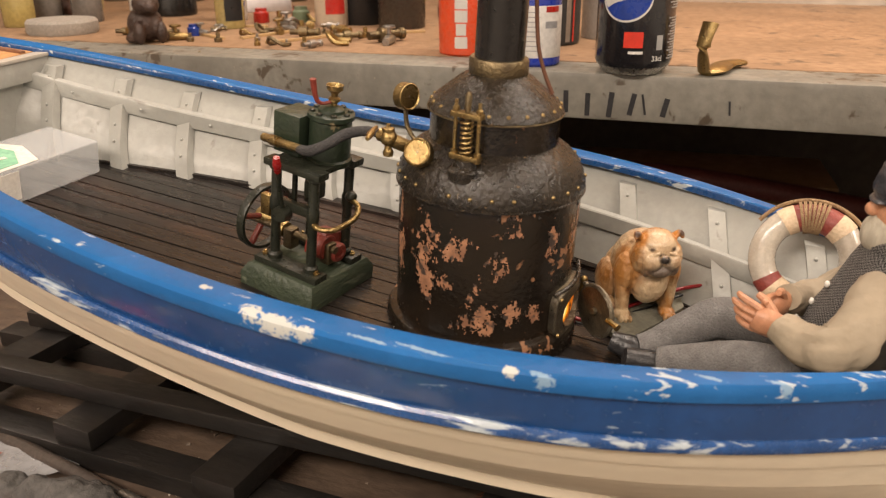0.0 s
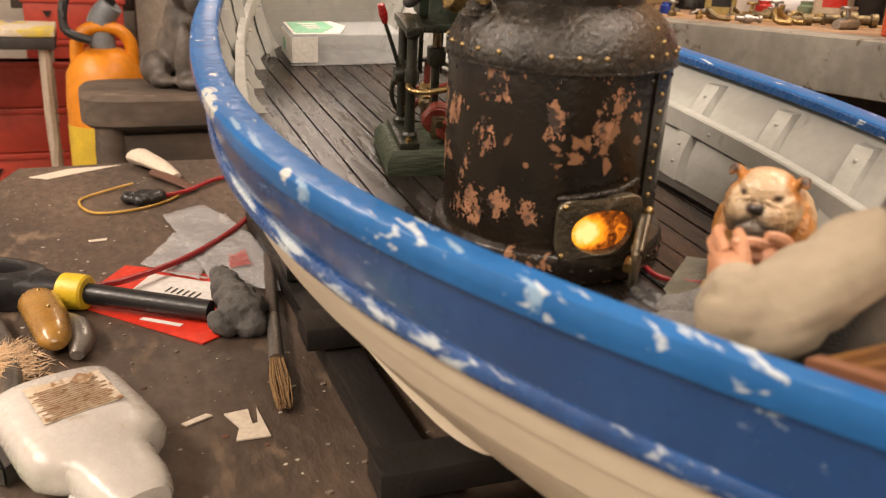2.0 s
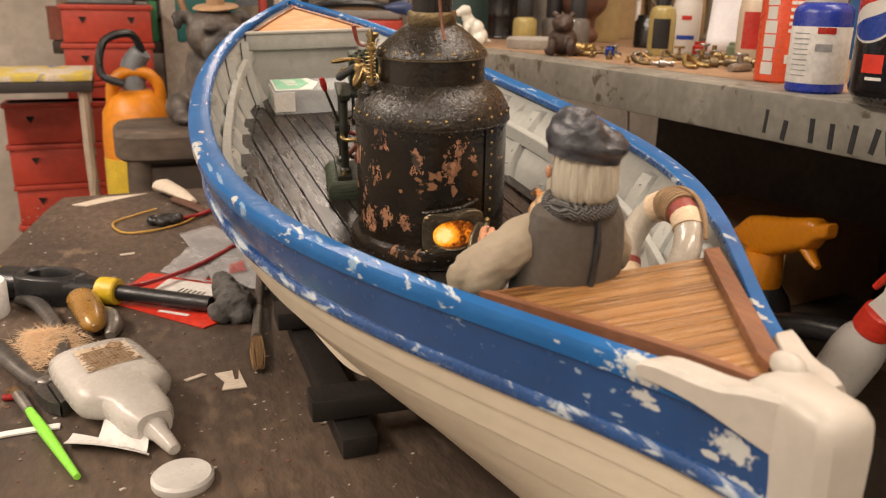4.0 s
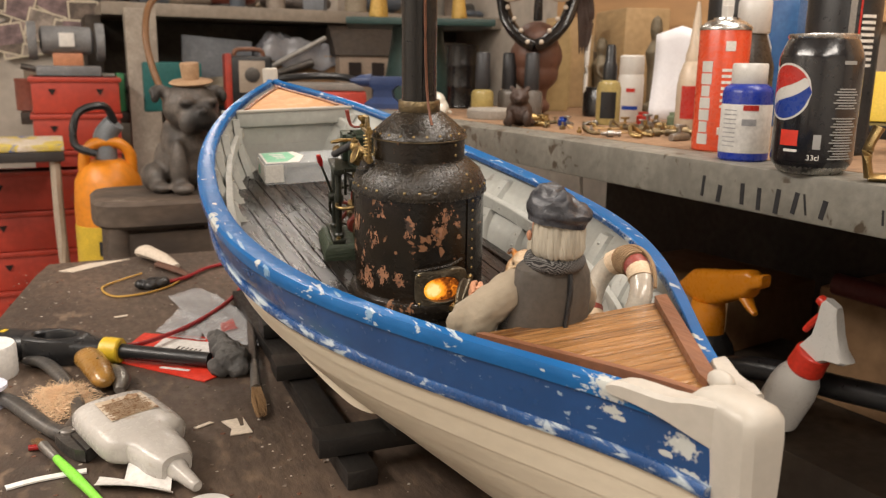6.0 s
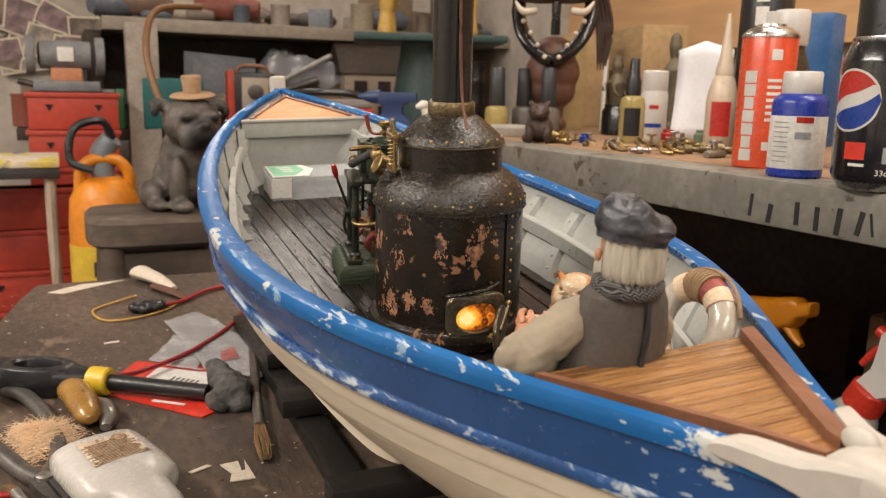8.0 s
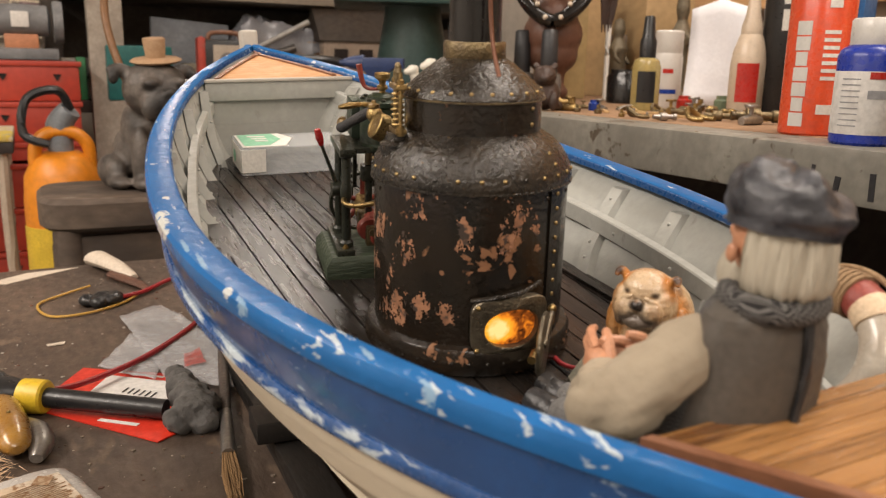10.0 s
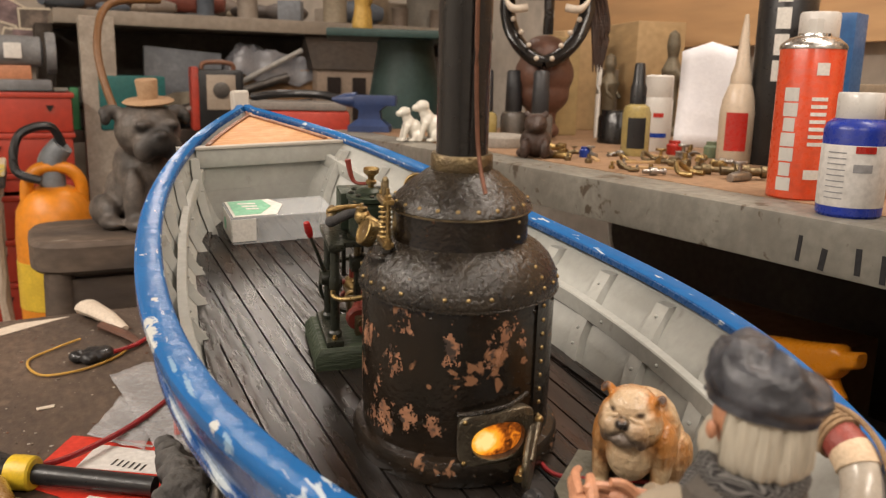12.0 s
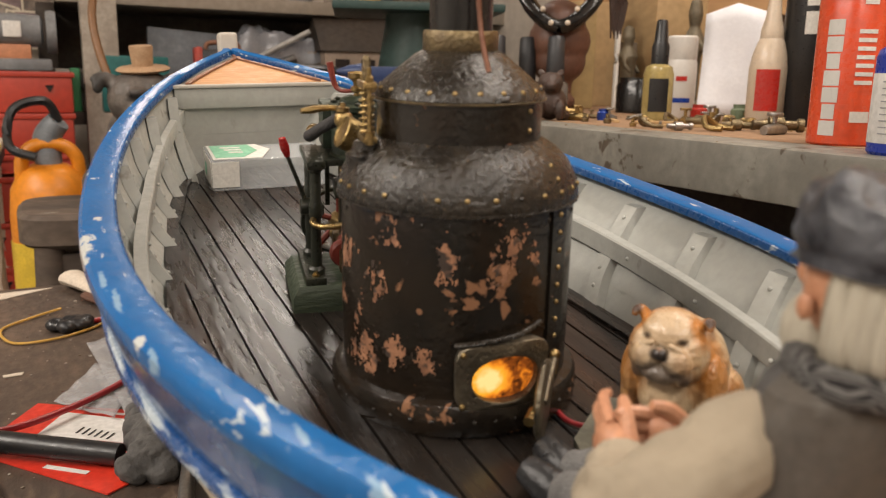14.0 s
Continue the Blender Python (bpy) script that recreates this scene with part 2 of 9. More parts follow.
KNIT = mat("herringbone_tweed", (0.25, 0.24, 0.23), (0.19, 0.18, 0.17), 0.95, scale=640, bump=0.8)


def herringbone(m, rib, pitch, colour):
    """Weaves dark slanting bars that turn about at every rib into a cloth."""
    nt = m.node_tree
    N, L = nt.nodes, nt.links
    p = N["Principled BSDF"]
    src = p.inputs["Base Color"].links[0].from_socket
    co, sp = N.new("ShaderNodeTexCoord"), N.new("ShaderNodeSeparateXYZ")
    L.new(co.outputs["Object"], sp.inputs[0])

    def calc(op, a, b):
        n = N.new("ShaderNodeMath")
        n.operation = op
        for k, v in ((0, a), (1, b)):
            if isinstance(v, float):
                n.inputs[k].default_value = v
            else:
                L.new(v, n.inputs[k])
        return n.outputs[0]

    across = calc("ADD", sp.outputs[0], calc("MULTIPLY", sp.outputs[1], 0.6))
    slant = calc("ADD", sp.outputs[2], calc("PINGPONG", across, rib))
    bars = calc("GREATER_THAN", calc("SINE", calc("MULTIPLY", slant, 2 * math.pi / pitch), 0.0), -0.1)
    mx = N.new("ShaderNodeMix")
    mx.data_type = "RGBA"
    L.new(bars, mx.inputs[0])
    L.new(src, mx.inputs[6])
    mx.inputs[7].default_value = (*colour, 1)
    L.new(mx.outputs[2], p.inputs["Base Color"])


herringbone(KNIT, 0.0014, 0.0014, (0.022, 0.020, 0.020))
CAP = mat("dark_leather_cap", (0.020, 0.021, 0.026), (0.085, 0.088, 0.10), 0.36, scale=110, lo=0.46, hi=0.66, bump=0.5, fine=3.0)
HAIR = mat("grey_white_hair", (0.47, 0.43, 0.345), (0.33, 0.295, 0.23), 0.8, scale=120, bump=0.25, stretch=(1, 1, 0.12))
SHOE = mat("black_shoe", (0.014, 0.014, 0.015), (0.030, 0.030, 0.032), 0.35, scale=70, bump=0.4)
WIRE_R = mat("red_wire", (0.36, 0.025, 0.03), None, 0.35)
WIRE_K = mat("black_wire", (0.012, 0.012, 0.012), None, 0.4)
WIRE_Y = mat("yellow_wire", (0.55, 0.32, 0.06), None, 0.4)
BLACKWOOD = mat("black_painted_wood", (0.010, 0.009, 0.0085), (0.018, 0.0155, 0.0135), 0.42, scale=50, bump=0.25, stretch=(1, 0.3, 1), third=(0.06, 0.05, 0.042), t_scale=220, t_lo=0.70, t_hi=0.76)
BENCHTOP = mat("stained_table_board", (0.145, 0.101, 0.072), (0.043, 0.031, 0.025), 0.45, scale=9, lo=0.30, hi=0.70, bump=0.9, third=(0.150, 0.105, 0.072), t_scale=90, t_lo=1.00, t_hi=1.20, t_low=18, fine=14, grain=0.6, stretch=(1, 0.45, 1))
CONCRETE = mat("grey_painted_bench_edge", (0.255, 0.245, 0.21), (0.175, 0.165, 0.14), 0.5, scale=16, bump=0.5, third=(0.085, 0.065, 0.045), t_scale=70, t_lo=1.03, t_hi=1.10, t_low=14)
WORKTOP = mat("dusty_wood_worktop", (0.36, 0.22, 0.125), (0.26, 0.155, 0.085), 0.7, scale=14, bump=0.5, third=(0.12, 0.075, 0.045), t_scale=40, t_lo=0.60, t_hi=0.72)
PLY = mat("plywood_wall_board", (0.62, 0.38, 0.19), (0.55, 0.32, 0.15), 0.6, scale=6, bump=0.1, stretch=(1, 0.15, 1))
WALL = mat("dirty_plaster", (0.56, 0.50, 0.43), (0.44, 0.385, 0.325), 0.85, scale=5, bump=0.3)
# near white for the unseen ceiling and walls, to throw light back
BOUNCE_WHITE = mat("bounce_white_plaster", (0.78, 0.74, 0.68), (0.70, 0.66, 0.60), 0.85, scale=5, bump=0.2)
FLOORM = mat("grimy_floor", (0.085, 0.075, 0.065), (0.055, 0.048, 0.042), 0.8, scale=5, bump=0.3)
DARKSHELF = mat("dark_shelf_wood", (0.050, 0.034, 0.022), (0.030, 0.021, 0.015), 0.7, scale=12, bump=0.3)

# ---- mesh helpers ----
def bm_new():
    return bmesh.new()


def _place(bm, verts, m, mi):
    if m is not None:
        bmesh.ops.transform(bm, matrix=m, verts=verts)
    for f in {f for v in verts for f in v.link_faces}:
        f.material_index = mi


def box(bm, sx, sy, sz, m=None, bevel=0.0, mi=0, seg=2):
    """A box standing on z = 0, rounded along its edges."""
    vs = bmesh.ops.create_cube(bm, size=1.0)["verts"]
    for v in vs:
        v.co = Vector((v.co.x * sx, v.co.y * sy, (v.co.z + 0.5) * sz))
    if bevel:
        es = list({e for v in vs for e in v.link_edges})
        r = bmesh.ops.bevel(bm, geom=es, offset=bevel, segments=seg, affect="EDGES", profile=0.6)
        vs = list({v for f in r["faces"] for v in f.verts} | {v for v in vs if v.is_valid})
    _place(bm, vs, m, mi)
    return bm


def rings(bm, rows, closed=True, caps=True, mi=0):
    """Skin between rows of points, each row a closed loop."""
    vr = [[bm.verts.new(p) for p in row] for row in rows]
    n = len(vr[0])
    fs = []
    for a, b in zip(vr, vr[1:]):
        for i in range(n if closed else n - 1):
            j = (i + 1) % n
            fs.append(bm.faces.new((a[i], a[j], b[j], b[i])))
    if caps and closed:
        fs += [bm.faces.new(vr[0][::-1]), bm.faces.new(vr[-1])]
    for f in fs:
        f.material_index = mi
    return bm


def lathe(bm, prof, segs=24, m=None, mi=0, caps=True):
    rows = [[Vector((r * math.cos(2 * math.pi * i / segs), r * math.sin(2 * math.pi * i / segs), z)) for i in range(segs)] for r, z in prof]
    if m is not None:
        rows = [[m @ p for p in row] for row in rows]
    return rings(bm, rows, True, caps, mi)


def smooth_path(pts, n=6):
    """Points on a smooth curve through pts."""
    P = [Vector(p) for p in pts]
    if len(P) < 3 or n < 2:
        return P
    out = []
    for i in range(len(P) - 1):
        a, b, c, d = P[max(i - 1, 0)], P[i], P[i + 1], P[min(i + 2, len(P) - 1)]
        for k in range(n):
            t = k / n
            out.append(0.5 * ((2 * b) + (c - a) * t + (2 * a - 5 * b + 4 * c - d) * t * t + (3 * b - a - 3 * c + d) * t ** 3))
    return out + [P[-1]]


def tube(bm, pts, r, segs=8, n=6, mi=0, flat=1.0):
    """A pipe along a smooth path; r is one radius or one for each given point."""
    P = smooth_path(pts, n)
    if isinstance(r, (int, float)):
        R = [r] * len(P)
    else:
        R = [float(np.interp(i / max(len(P) - 1, 1) * (len(r) - 1), range(len(r)), r)) for i in range(len(P))]
    rows, up = [], Vector((0, 0, 1))
    for i, p in enumerate(P):
        d = (P[min(i + 1, len(P) - 1)] - P[max(i - 1, 0)]).normalized()
        s = d.cross(up)
        s = s.normalized() if s.length > 0.05 else d.cross(Vector((1, 0, 0))).normalized()
        u = s.cross(d).normalized()
        rows.append([p + R[i] * (s * math.cos(a) + u * math.sin(a) * flat) for a in (2 * math.pi * k / segs for k in range(segs))])
    return rings(bm, rows, True, True, mi)


def rod(bm, a, b, r, segs=12, mi=0):
    return tube(bm, [a, b], r, segs, 1, mi)


def ball(bm, c, r, segs=14, m=None, mi=0):
    """An ellipsoid round c."""
    rr = Vector(r) if not isinstance(r, (int, float)) else Vector((r, r, r))
    vs = bmesh.ops.create_uvsphere(bm, u_segments=segs, v_segments=max(6, segs // 2 + 1), radius=1.0)["verts"]
    t = Matrix.Translation(c) @ (m or Matrix()) @ Matrix.Diagonal((*rr, 1))
    _place(bm, vs, t, mi)
    return bm


def slab(bm, poly, z0, z1, mi=0):
    """A prism over a plan outline."""
    return rings(bm, [[Vector((x, y, z0)) for x, y in poly], [Vector((x, y, z1)) for x, y in poly]], True, True, mi)


def finish(name, bm, mats, smooth=True):
    bmesh.ops.recalc_face_normals(bm, faces=bm.faces)
    me = bpy.data.meshes.new(name)
    bm.to_mesh(me)
    bm.free()
    for mm in (mats if isinstance(mats, (list, tuple)) else (mats,)):
        me.materials.append(mm)
    if smooth:
        me.shade_smooth()
        me.set_sharp_from_angle(angle=radians(38))
    return me


def part(name, bm, material, parent, label="", smooth=True):
    ob = new(name, bm if isinstance(bm, bpy.types.Mesh) else finish(name, bm, material, smooth))
    ob.parent = parent
    return tagged(ob, label)


def thing(name, m, label, category, group="", kind=""):
    ob = new(name)
    ob.empty_display_size = 0.02
    ob.matrix_world = m
    return tagged(ob, label, category, group, kind)


def solid(name, bm, material, m, label, category, group="", kind="", smooth=True):
    ob = new(name, finish(name, bm, material, smooth))
    ob.matrix_world = m
    return tagged(ob, label, category, group, kind)


def soften(ob, voxel, rounds=6):
    """Melts the joined lumps of a figure into one skin."""
    r = ob.modifiers.new("skin", "REMESH")
    r.mode, r.voxel_size, r.use_smooth_shade = "VOXEL", voxel, True
    s = ob.modifiers.new("even", "SMOOTH")
    s.factor, s.iterations = 0.5, rounds
    return ob


def P3(*v):
    return Vector(v)

# ---- room: floor, walls, ceiling ----
FLOOR_Z, BENCH_Z = -0.75, 0.191


def room_box(name, sx, sy, sz, x, y, z, material, label):
    return solid(name, box(bm_new(), sx, sy, sz), material, pose(x, y, z), label, name.split("_")[0], kind="structure", smooth=False)


room_box("floor", 5.0, 6.0, 0.1, 0.0, 0.0, FLOOR_Z - 0.1, FLOORM, "grimy dark workshop floor")
room_box("ceiling", 5.0, 6.0, 0.1, 0.0, 0.0, 1.65, BOUNCE_WHITE, "unseen white plaster ceiling that bounces light")
room_box("wall_east", 0.1, 6.0, 2.4, 1.15, 0.0, FLOOR_Z, WALL, "dirty plaster wall behind the workbench")
room_box("wall_north", 5.0, 0.1, 2.4, 0.0, 2.35, FLOOR_Z, WALL, "dirty plaster wall behind the shelves")
room_box("wall_west", 0.1, 6.0, 2.4, -2.2, 0.0, FLOOR_Z, BOUNCE_WHITE, "unseen white plaster wall that bounces light")
room_box("wall_south", 5.0, 0.1, 2.4, 0.0, -2.6, FLOOR_Z, BOUNCE_WHITE, "unseen white plaster wall that bounces light")

# ---- the table under the boat ----
table = thing("work_table", pose(0, 0, 0), "stained dark wooden work table with paint spots", "table")
part("tabletop", slab(bm_new(), [(-0.255, 0.69), (-0.10, 0.695), (0.16, 0.685), (0.17, -0.75), (-0.54, -0.75), (-0.304, 0.44), (-0.27, 0.63)], -0.03, 0.0), BENCHTOP, table, smooth=False)
for lx, ly in ((-0.22, 0.6), (0.11, 0.6), (-0.40, -0.65), (0.11, -0.65)):
    part("leg", box(bm_new(), 0.05, 0.05, 0.72, pose(lx, ly, FLOOR_Z), 0.004), DARKSHELF, table)

# ---- workbench ----
bench = thing("workbench", pose(0.338, 0, 0, 0, 0, 2.5), "heavy workbench with a grey painted front edge and dusty top", "workbench")
part("bench_edge", box(bm_new(), 0.06, 2.7, 0.042, pose(0.03, -0.29, BENCH_Z - 0.042), 0.005), CONCRETE, bench, "grey painted edge with stains and scribbles")
part("worktop", box(bm_new(), 0.70, 2.7, 0.036, pose(0.412, -0.29, BENCH_Z - 0.036), 0.002), WORKTOP, bench, "bare dusty wooden top")
for ly in (-1.5, -0.35, 0.95):
    part("leg", box(bm_new(), 0.07, 0.07, BENCH_Z - 0.042 - FLOOR_Z, pose(0.12, ly, FLOOR_Z), 0.004), DARKSHELF, bench)
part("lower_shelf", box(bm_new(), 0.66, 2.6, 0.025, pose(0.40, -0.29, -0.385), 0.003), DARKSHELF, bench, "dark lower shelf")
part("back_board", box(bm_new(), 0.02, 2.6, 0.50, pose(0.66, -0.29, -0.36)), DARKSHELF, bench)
room_box("wall_board", 0.02, 2.2, 0.9, 1.06, 0.35, 0.36, PLY, "orange plywood board on the wall")

# ---- the boat, trimmed by the bow and listing to port ----
BOAT = pose(0, 0, 0.1, 3.8, -2.0, 0)
HALF = np.poly1d([0.08693, -0.11338, -0.09253, 0.10982, -0.12772, -0.00331, 0.14006])
SHEER = np.poly1d([-0.00771, 0.00224, 0.02199, 0.02289, 0.02077, 0.06722])
MID = 0.0068
Y_STERN, Y_BOW = -0.302, 0.440


def U(y):
    return (y - 0.05) / 0.39


def half(y):
    return max(float(HALF(U(y))), 0.004)


def sheer(y):
    return float(SHEER(U(y))) - 0.004 * max(0.0, (y - 0.30) / 0.14) ** 2


def keel_z(y):
    up = max(0.0, (y - 0.27) / 0.17)
    return -0.066 - 0.008 * min(max((-0.02 - y) / 0.2, 0.0), 1.0) + (sheer(Y_BOW) + 0.060) * min(up, 1.0) ** 2.2


G_V = (0, 0.21, 0.42, 0.59, 0.73, 0.885, 1.0)
G_X = (0.05, 0.36, 0.575, 0.70, 0.765, 0.885, 1.0)
G_OUT = (0.05, 0.47, 0.72, 0.87, 0.935, 0.980, 1.0)


def section(y, v, off=0.0, side=1):
    """A point of the half section at station y: v runs from keel to sheer; with off it lies on the inner lining, that much in. To port the bow is fuller inside."""
    fine = 1 + 0.9 * min(max((y - 0.06) / 0.24, 0), 1) + 0.9 * min(max((-0.08 - y) / 0.2, 0), 1)
    g = float(np.interp(v, G_V, G_X if off else G_OUT)) ** (fine if off else 1 + (0.55 if y > 0 else 0.12) * (fine - 1))
    if off and side < 0:
        full = min(max((y + 0.17) / 0.17, 0.0), 1.0)
        g += full * (float(np.interp(v, G_V, G_OUT)) ** float(np.interp(y, (0.03, 0.12, 0.20, 0.40), (1.22, 1.8, 2.45, 1.4))) - g)
    x = max(half(y) * g - off, 0.0015)
    return x, keel_z(y) + (sheer(y) - keel_z(y)) * v


def floor_z(y):
    return 0.0145 + 0.08 * y


STATIONS = [Y_STERN + (Y_BOW - 0.004 - Y_STERN) * i / 72 for i in range(73)]
boat = thing("model_boat", BOAT, "clinker model boat with blue gunwale, cream hull and grey inside", "model boat")
V_STRAKES = (0.0, 0.2, 0.36, 0.49, 0.60, 0.70, 0.79, 1.0)
for side in (-1, 1):
    for k in range(len(V_STRAKES) - 1):
        v0, v1 = V_STRAKES[k], V_STRAKES[k + 1] + (0.012 if k < 6 else 0)
        bm = bm_new()
        rows = []
        for y in STATIONS:
            row = []
            for j in range(5):
                x, z = section(y, v0 + (v1 - v0) * j / 4)
                row.append(P3(MID + side * (x + 0.0007 * (1 - j / 4)), y, z))
            for j in range(4, -1, -1):
                x, z = section(y, v0 + (v1 - v0) * j / 4, 0.0055, side)
                row.append(P3(MID + side * max(x, 0.001), y, z))
            rows.append(row)
        rings(bm, rows)
        outer = NAVY if k == 6 else CREAM
        bm.faces.ensure_lookup_table()
        for i, f in enumerate(bm.faces):
            f.material_index = 1 if 4 < i % 10 < 9 else 0
        part("plank", bm, [outer, GREY], boat, "dark blue painted top plank" if k == 6 else "cream painted plank")


def edge_curve(side, v, off, dz=0.0, y0=Y_STERN, y1=Y_BOW, n=72, lining=0.0):
    """Points along the hull at height v, moved square to it by off (inwards)."""
    out = []
    for i in range(n + 1):
        y = y0 + (y1 - y0) * i / n
        d = (half(y + 0.002) - half(y - 0.002)) / 0.004
        q = 1 / math.sqrt(1 + d * d)
        x, z = section(y, v, lining)
        out.append(P3(MID + side * max(x - off * q, 0.0), y - off * q * d * 0.9, z + dz))
    return out


def rail(name, side, prof, material, label, v=1.0, y0=Y_STERN, y1=Y_BOW, lining=0.0, fade=0):
    """A moulding of a given profile (off, dz) swept along the hull, its after end rounded off over some steps."""
    cur = [edge_curve(side, v, o, dz, y0, y1, 72, lining) for o, dz in prof]
    if fade:
        root = edge_curve(side, v, 0.002, 0.0, y0, y1, 72, lining)
        for i in range(fade):
            k = math.sqrt(1 - ((fade - i) / fade) ** 2) if i else 0.05
            for c in cur:
                c[i] = root[i].lerp(c[i], k)
    return part(name, rings(bm_new(), [[c[i] for c in cur] for i in range(len(cur[0]))]), material, boat, label)


# places where the blue has come off the gunwale: x, y, reach along the boat, reach across
PALECHIP, SCUFF = (0.47, 0.49, 0.47), (0.20, 0.32, 0.45)
for x, y, l, w, tint in ((-0.1335, 0.055, 0.0048, 0.0030, PALECHIP), (-0.1350, 0.043, 0.0075, 0.0032, PALECHIP), (-0.1362, 0.031, 0.0048, 0.0022, PALECHIP), (-0.1275, 0.080, 0.0024, 0.0018, PALECHIP), (-0.1312, 0.006, 0.0080, 0.0011, SCUFF), (-0.1285, -0.016, 0.0090, 0.0010, SCUFF),
                         (-0.1262, -0.048, 0.0026, 0.0022, PALECHIP), (-0.1235, -0.060, 0.0060, 0.0010, SCUFF), (-0.0985, -0.116, 0.0050, 0.0010, SCUFF), (-0.0905, -0.142, 0.0048, 0.0010, SCUFF),
                         (-0.0240, -0.258, 0.0085, 0.0050, PALECHIP), (0.0440, -0.232, 0.0060, 0.0016, PALECHIP), (0.0380, -0.244, 0.0045, 0.0014, PALECHIP)):
    spot(BLUE, (x, y, sheer(y) + 0.0050), l * 1.2, l * 0.80, tint, (l / w, 1, 1), 1.9, 520)
# and off the top plank beside the stern: y, height, reach along, reach up
for y, v, l, w in ((-0.287, 0.915, 0.0065, 0.0044), (-0.2805, 0.865, 0.0030, 0.0014), (-0.257, 0.945, 0.0042, 0.0022), (-0.2605, 0.925, 0.0034, 0.0012), (-0.292, 0.83, 0.0060, 0.0016)):
    spot(NAVY, (MID - half(y) * 0.985, y, keel_z(y) + (sheer(y) - keel_z(y)) * v), l * 1.2, l * 0.8, PALECHIP, (1, 1, l / w), 1.9, 420)


def stringer_v(y, side):
    """The inside stringer sinks from the bow towards midships."""
    return float(np.interp(y, (-0.26, -0.10, 0.15, 0.25, 0.347), (0.775, 0.800, 0.87, 0.885, 0.905) if side > 0 else (0.80, 0.83, 0.825, 0.830, 0.865)))


for side in (-1, 1):
    rail("gunwale", side, [(-0.0030, 0.001), (-0.0026, 0.0042), (-0.001, 0.0056), (0.0108, 0.0058), (0.0120, 0.0052), (0.0120, 0.0020), (0.0105, 0.0004), (0.0, -0.0030), (-0.0022, -0.0022)], BLUE,
         "bright blue gloss gunwale with white paint chips", 1.0, -0.292)
    rail("gunwale_lip", side, [(0.0116, 0.0053), (0.0127, 0.0046), (0.0130, 0.0032), (0.0127, 0.0012), (0.0116, 0.0008)], LIP, "dark blue chipped inner lip of the gunwale", 1.0, -0.270, 0.425)
    rail("rub_rail", side, [(-0.0042, 0.0022), (-0.0030, 0.0036), (0.001, 0.0036), (0.001, -0.0026), (-0.003, -0.0026), (-0.0042, -0.0012)], CHIPPED, "blue and white chipped rub rail", 0.80)
    rail("bilge_keel", side, [(-0.0050, 0.003), (-0.0010, 0.0045), (0.002, 0.003), (0.002, -0.003), (-0.0015, -0.0045), (-0.0050, -0.003)], CREAM, "cream bilge keel", 0.36, -0.095, 0.30, fade=5)
    rows = []
    for i in range(61):
        y = -0.26 + 0.607 * i / 60
        d = (half(y + 0.002) - half(y - 0.002)) / 0.004
        q = 1 / math.sqrt(1 + d * d)
        x, z = section(y, stringer_v(y, side), 1e-6, side)
        rows.append([P3(MID + side * max(x - o * q, 0.0), y - o * q * d * 0.9, z + dz) for o, dz in ((0.0096, 0.0054), (0.0150, 0.0054), (0.0158, 0.0046), (0.0158, -0.0046), (0.0150, -0.0054), (0.0096, -0.0054))])
    bm = rings(bm_new(), rows)
    for y in (0.318, 0.274, 0.227, 0.178, 0.128, 0.078, 0.026, -0.028, -0.082, -0.136):
        x, z = section(y, stringer_v(y, side), 1e-6, side)
        ball(bm, (MID + side * (x - 0.0158), y, z), 0.0011, 8)
    part("stringer", bm, GREY, boat, "broad pale grey inside stringer with rivets")
    for y in (0.338, 0.296, 0.252, 0.202, 0.153, 0.103, 0.053, -0.001, -0.055, -0.110, -0.163):
        fz = (floor_z(y) - keel_z(y)) / (sheer(y) - keel_z(y)) - 0.03
        rows = []
        for j in range(9):
            v = fz + (0.97 - fz) * j / 8
            yy = y - 0.017 * (0.97 - v) / (0.97 - fz)
            x0, z0 = section(yy, v, 0.0045, side)
            x1, z1 = section(yy, v, 0.0112, side)
            rows.append([P3(MID + side * x0, yy - 0.0052, z0), P3(MID + side * x0, yy + 0.0052, z0), P3(MID + side * x1, yy + 0.0049, z1), P3(MID + side * x1, yy - 0.0049, z1)])
        bm = rings(bm_new(), rows)
        for v in (0.93, stringer_v(y, side) - 0.08, stringer_v(y, side) - 0.14):
            yy = y - 0.017 * (0.97 - v) / (0.97 - fz)
            x1, z1 = section(yy, v, 0.0114, side)
            ball(bm, (MID + side * x1, yy, z1), 0.0011, 8)
        part("rib", bm, GREY, boat, "pale grey rib with rivets")

bm = bm_new()
rows = []
for i in range(40):
    y = -0.30 + 0.735 * i / 39
    kz = keel_z(y)
    rows.append([P3(MID - 0.005, y, kz + 0.006), P3(MID + 0.005, y, kz + 0.006), P3(MID + 0.004, y, kz - 0.006), P3(MID - 0.004, y, kz - 0.006)])
part("keel", rings(bm, rows), CREAM, boat)
# stem post at the bow, and the stern post with its knees
part("stem_post", box(bm_new(), 0.0155, 0.014, 0.048, pose(MID - 0.001, 0.440, 0.0935, -8), 0.003, seg=3), WHITE, boat, "white stem post")
rows = []
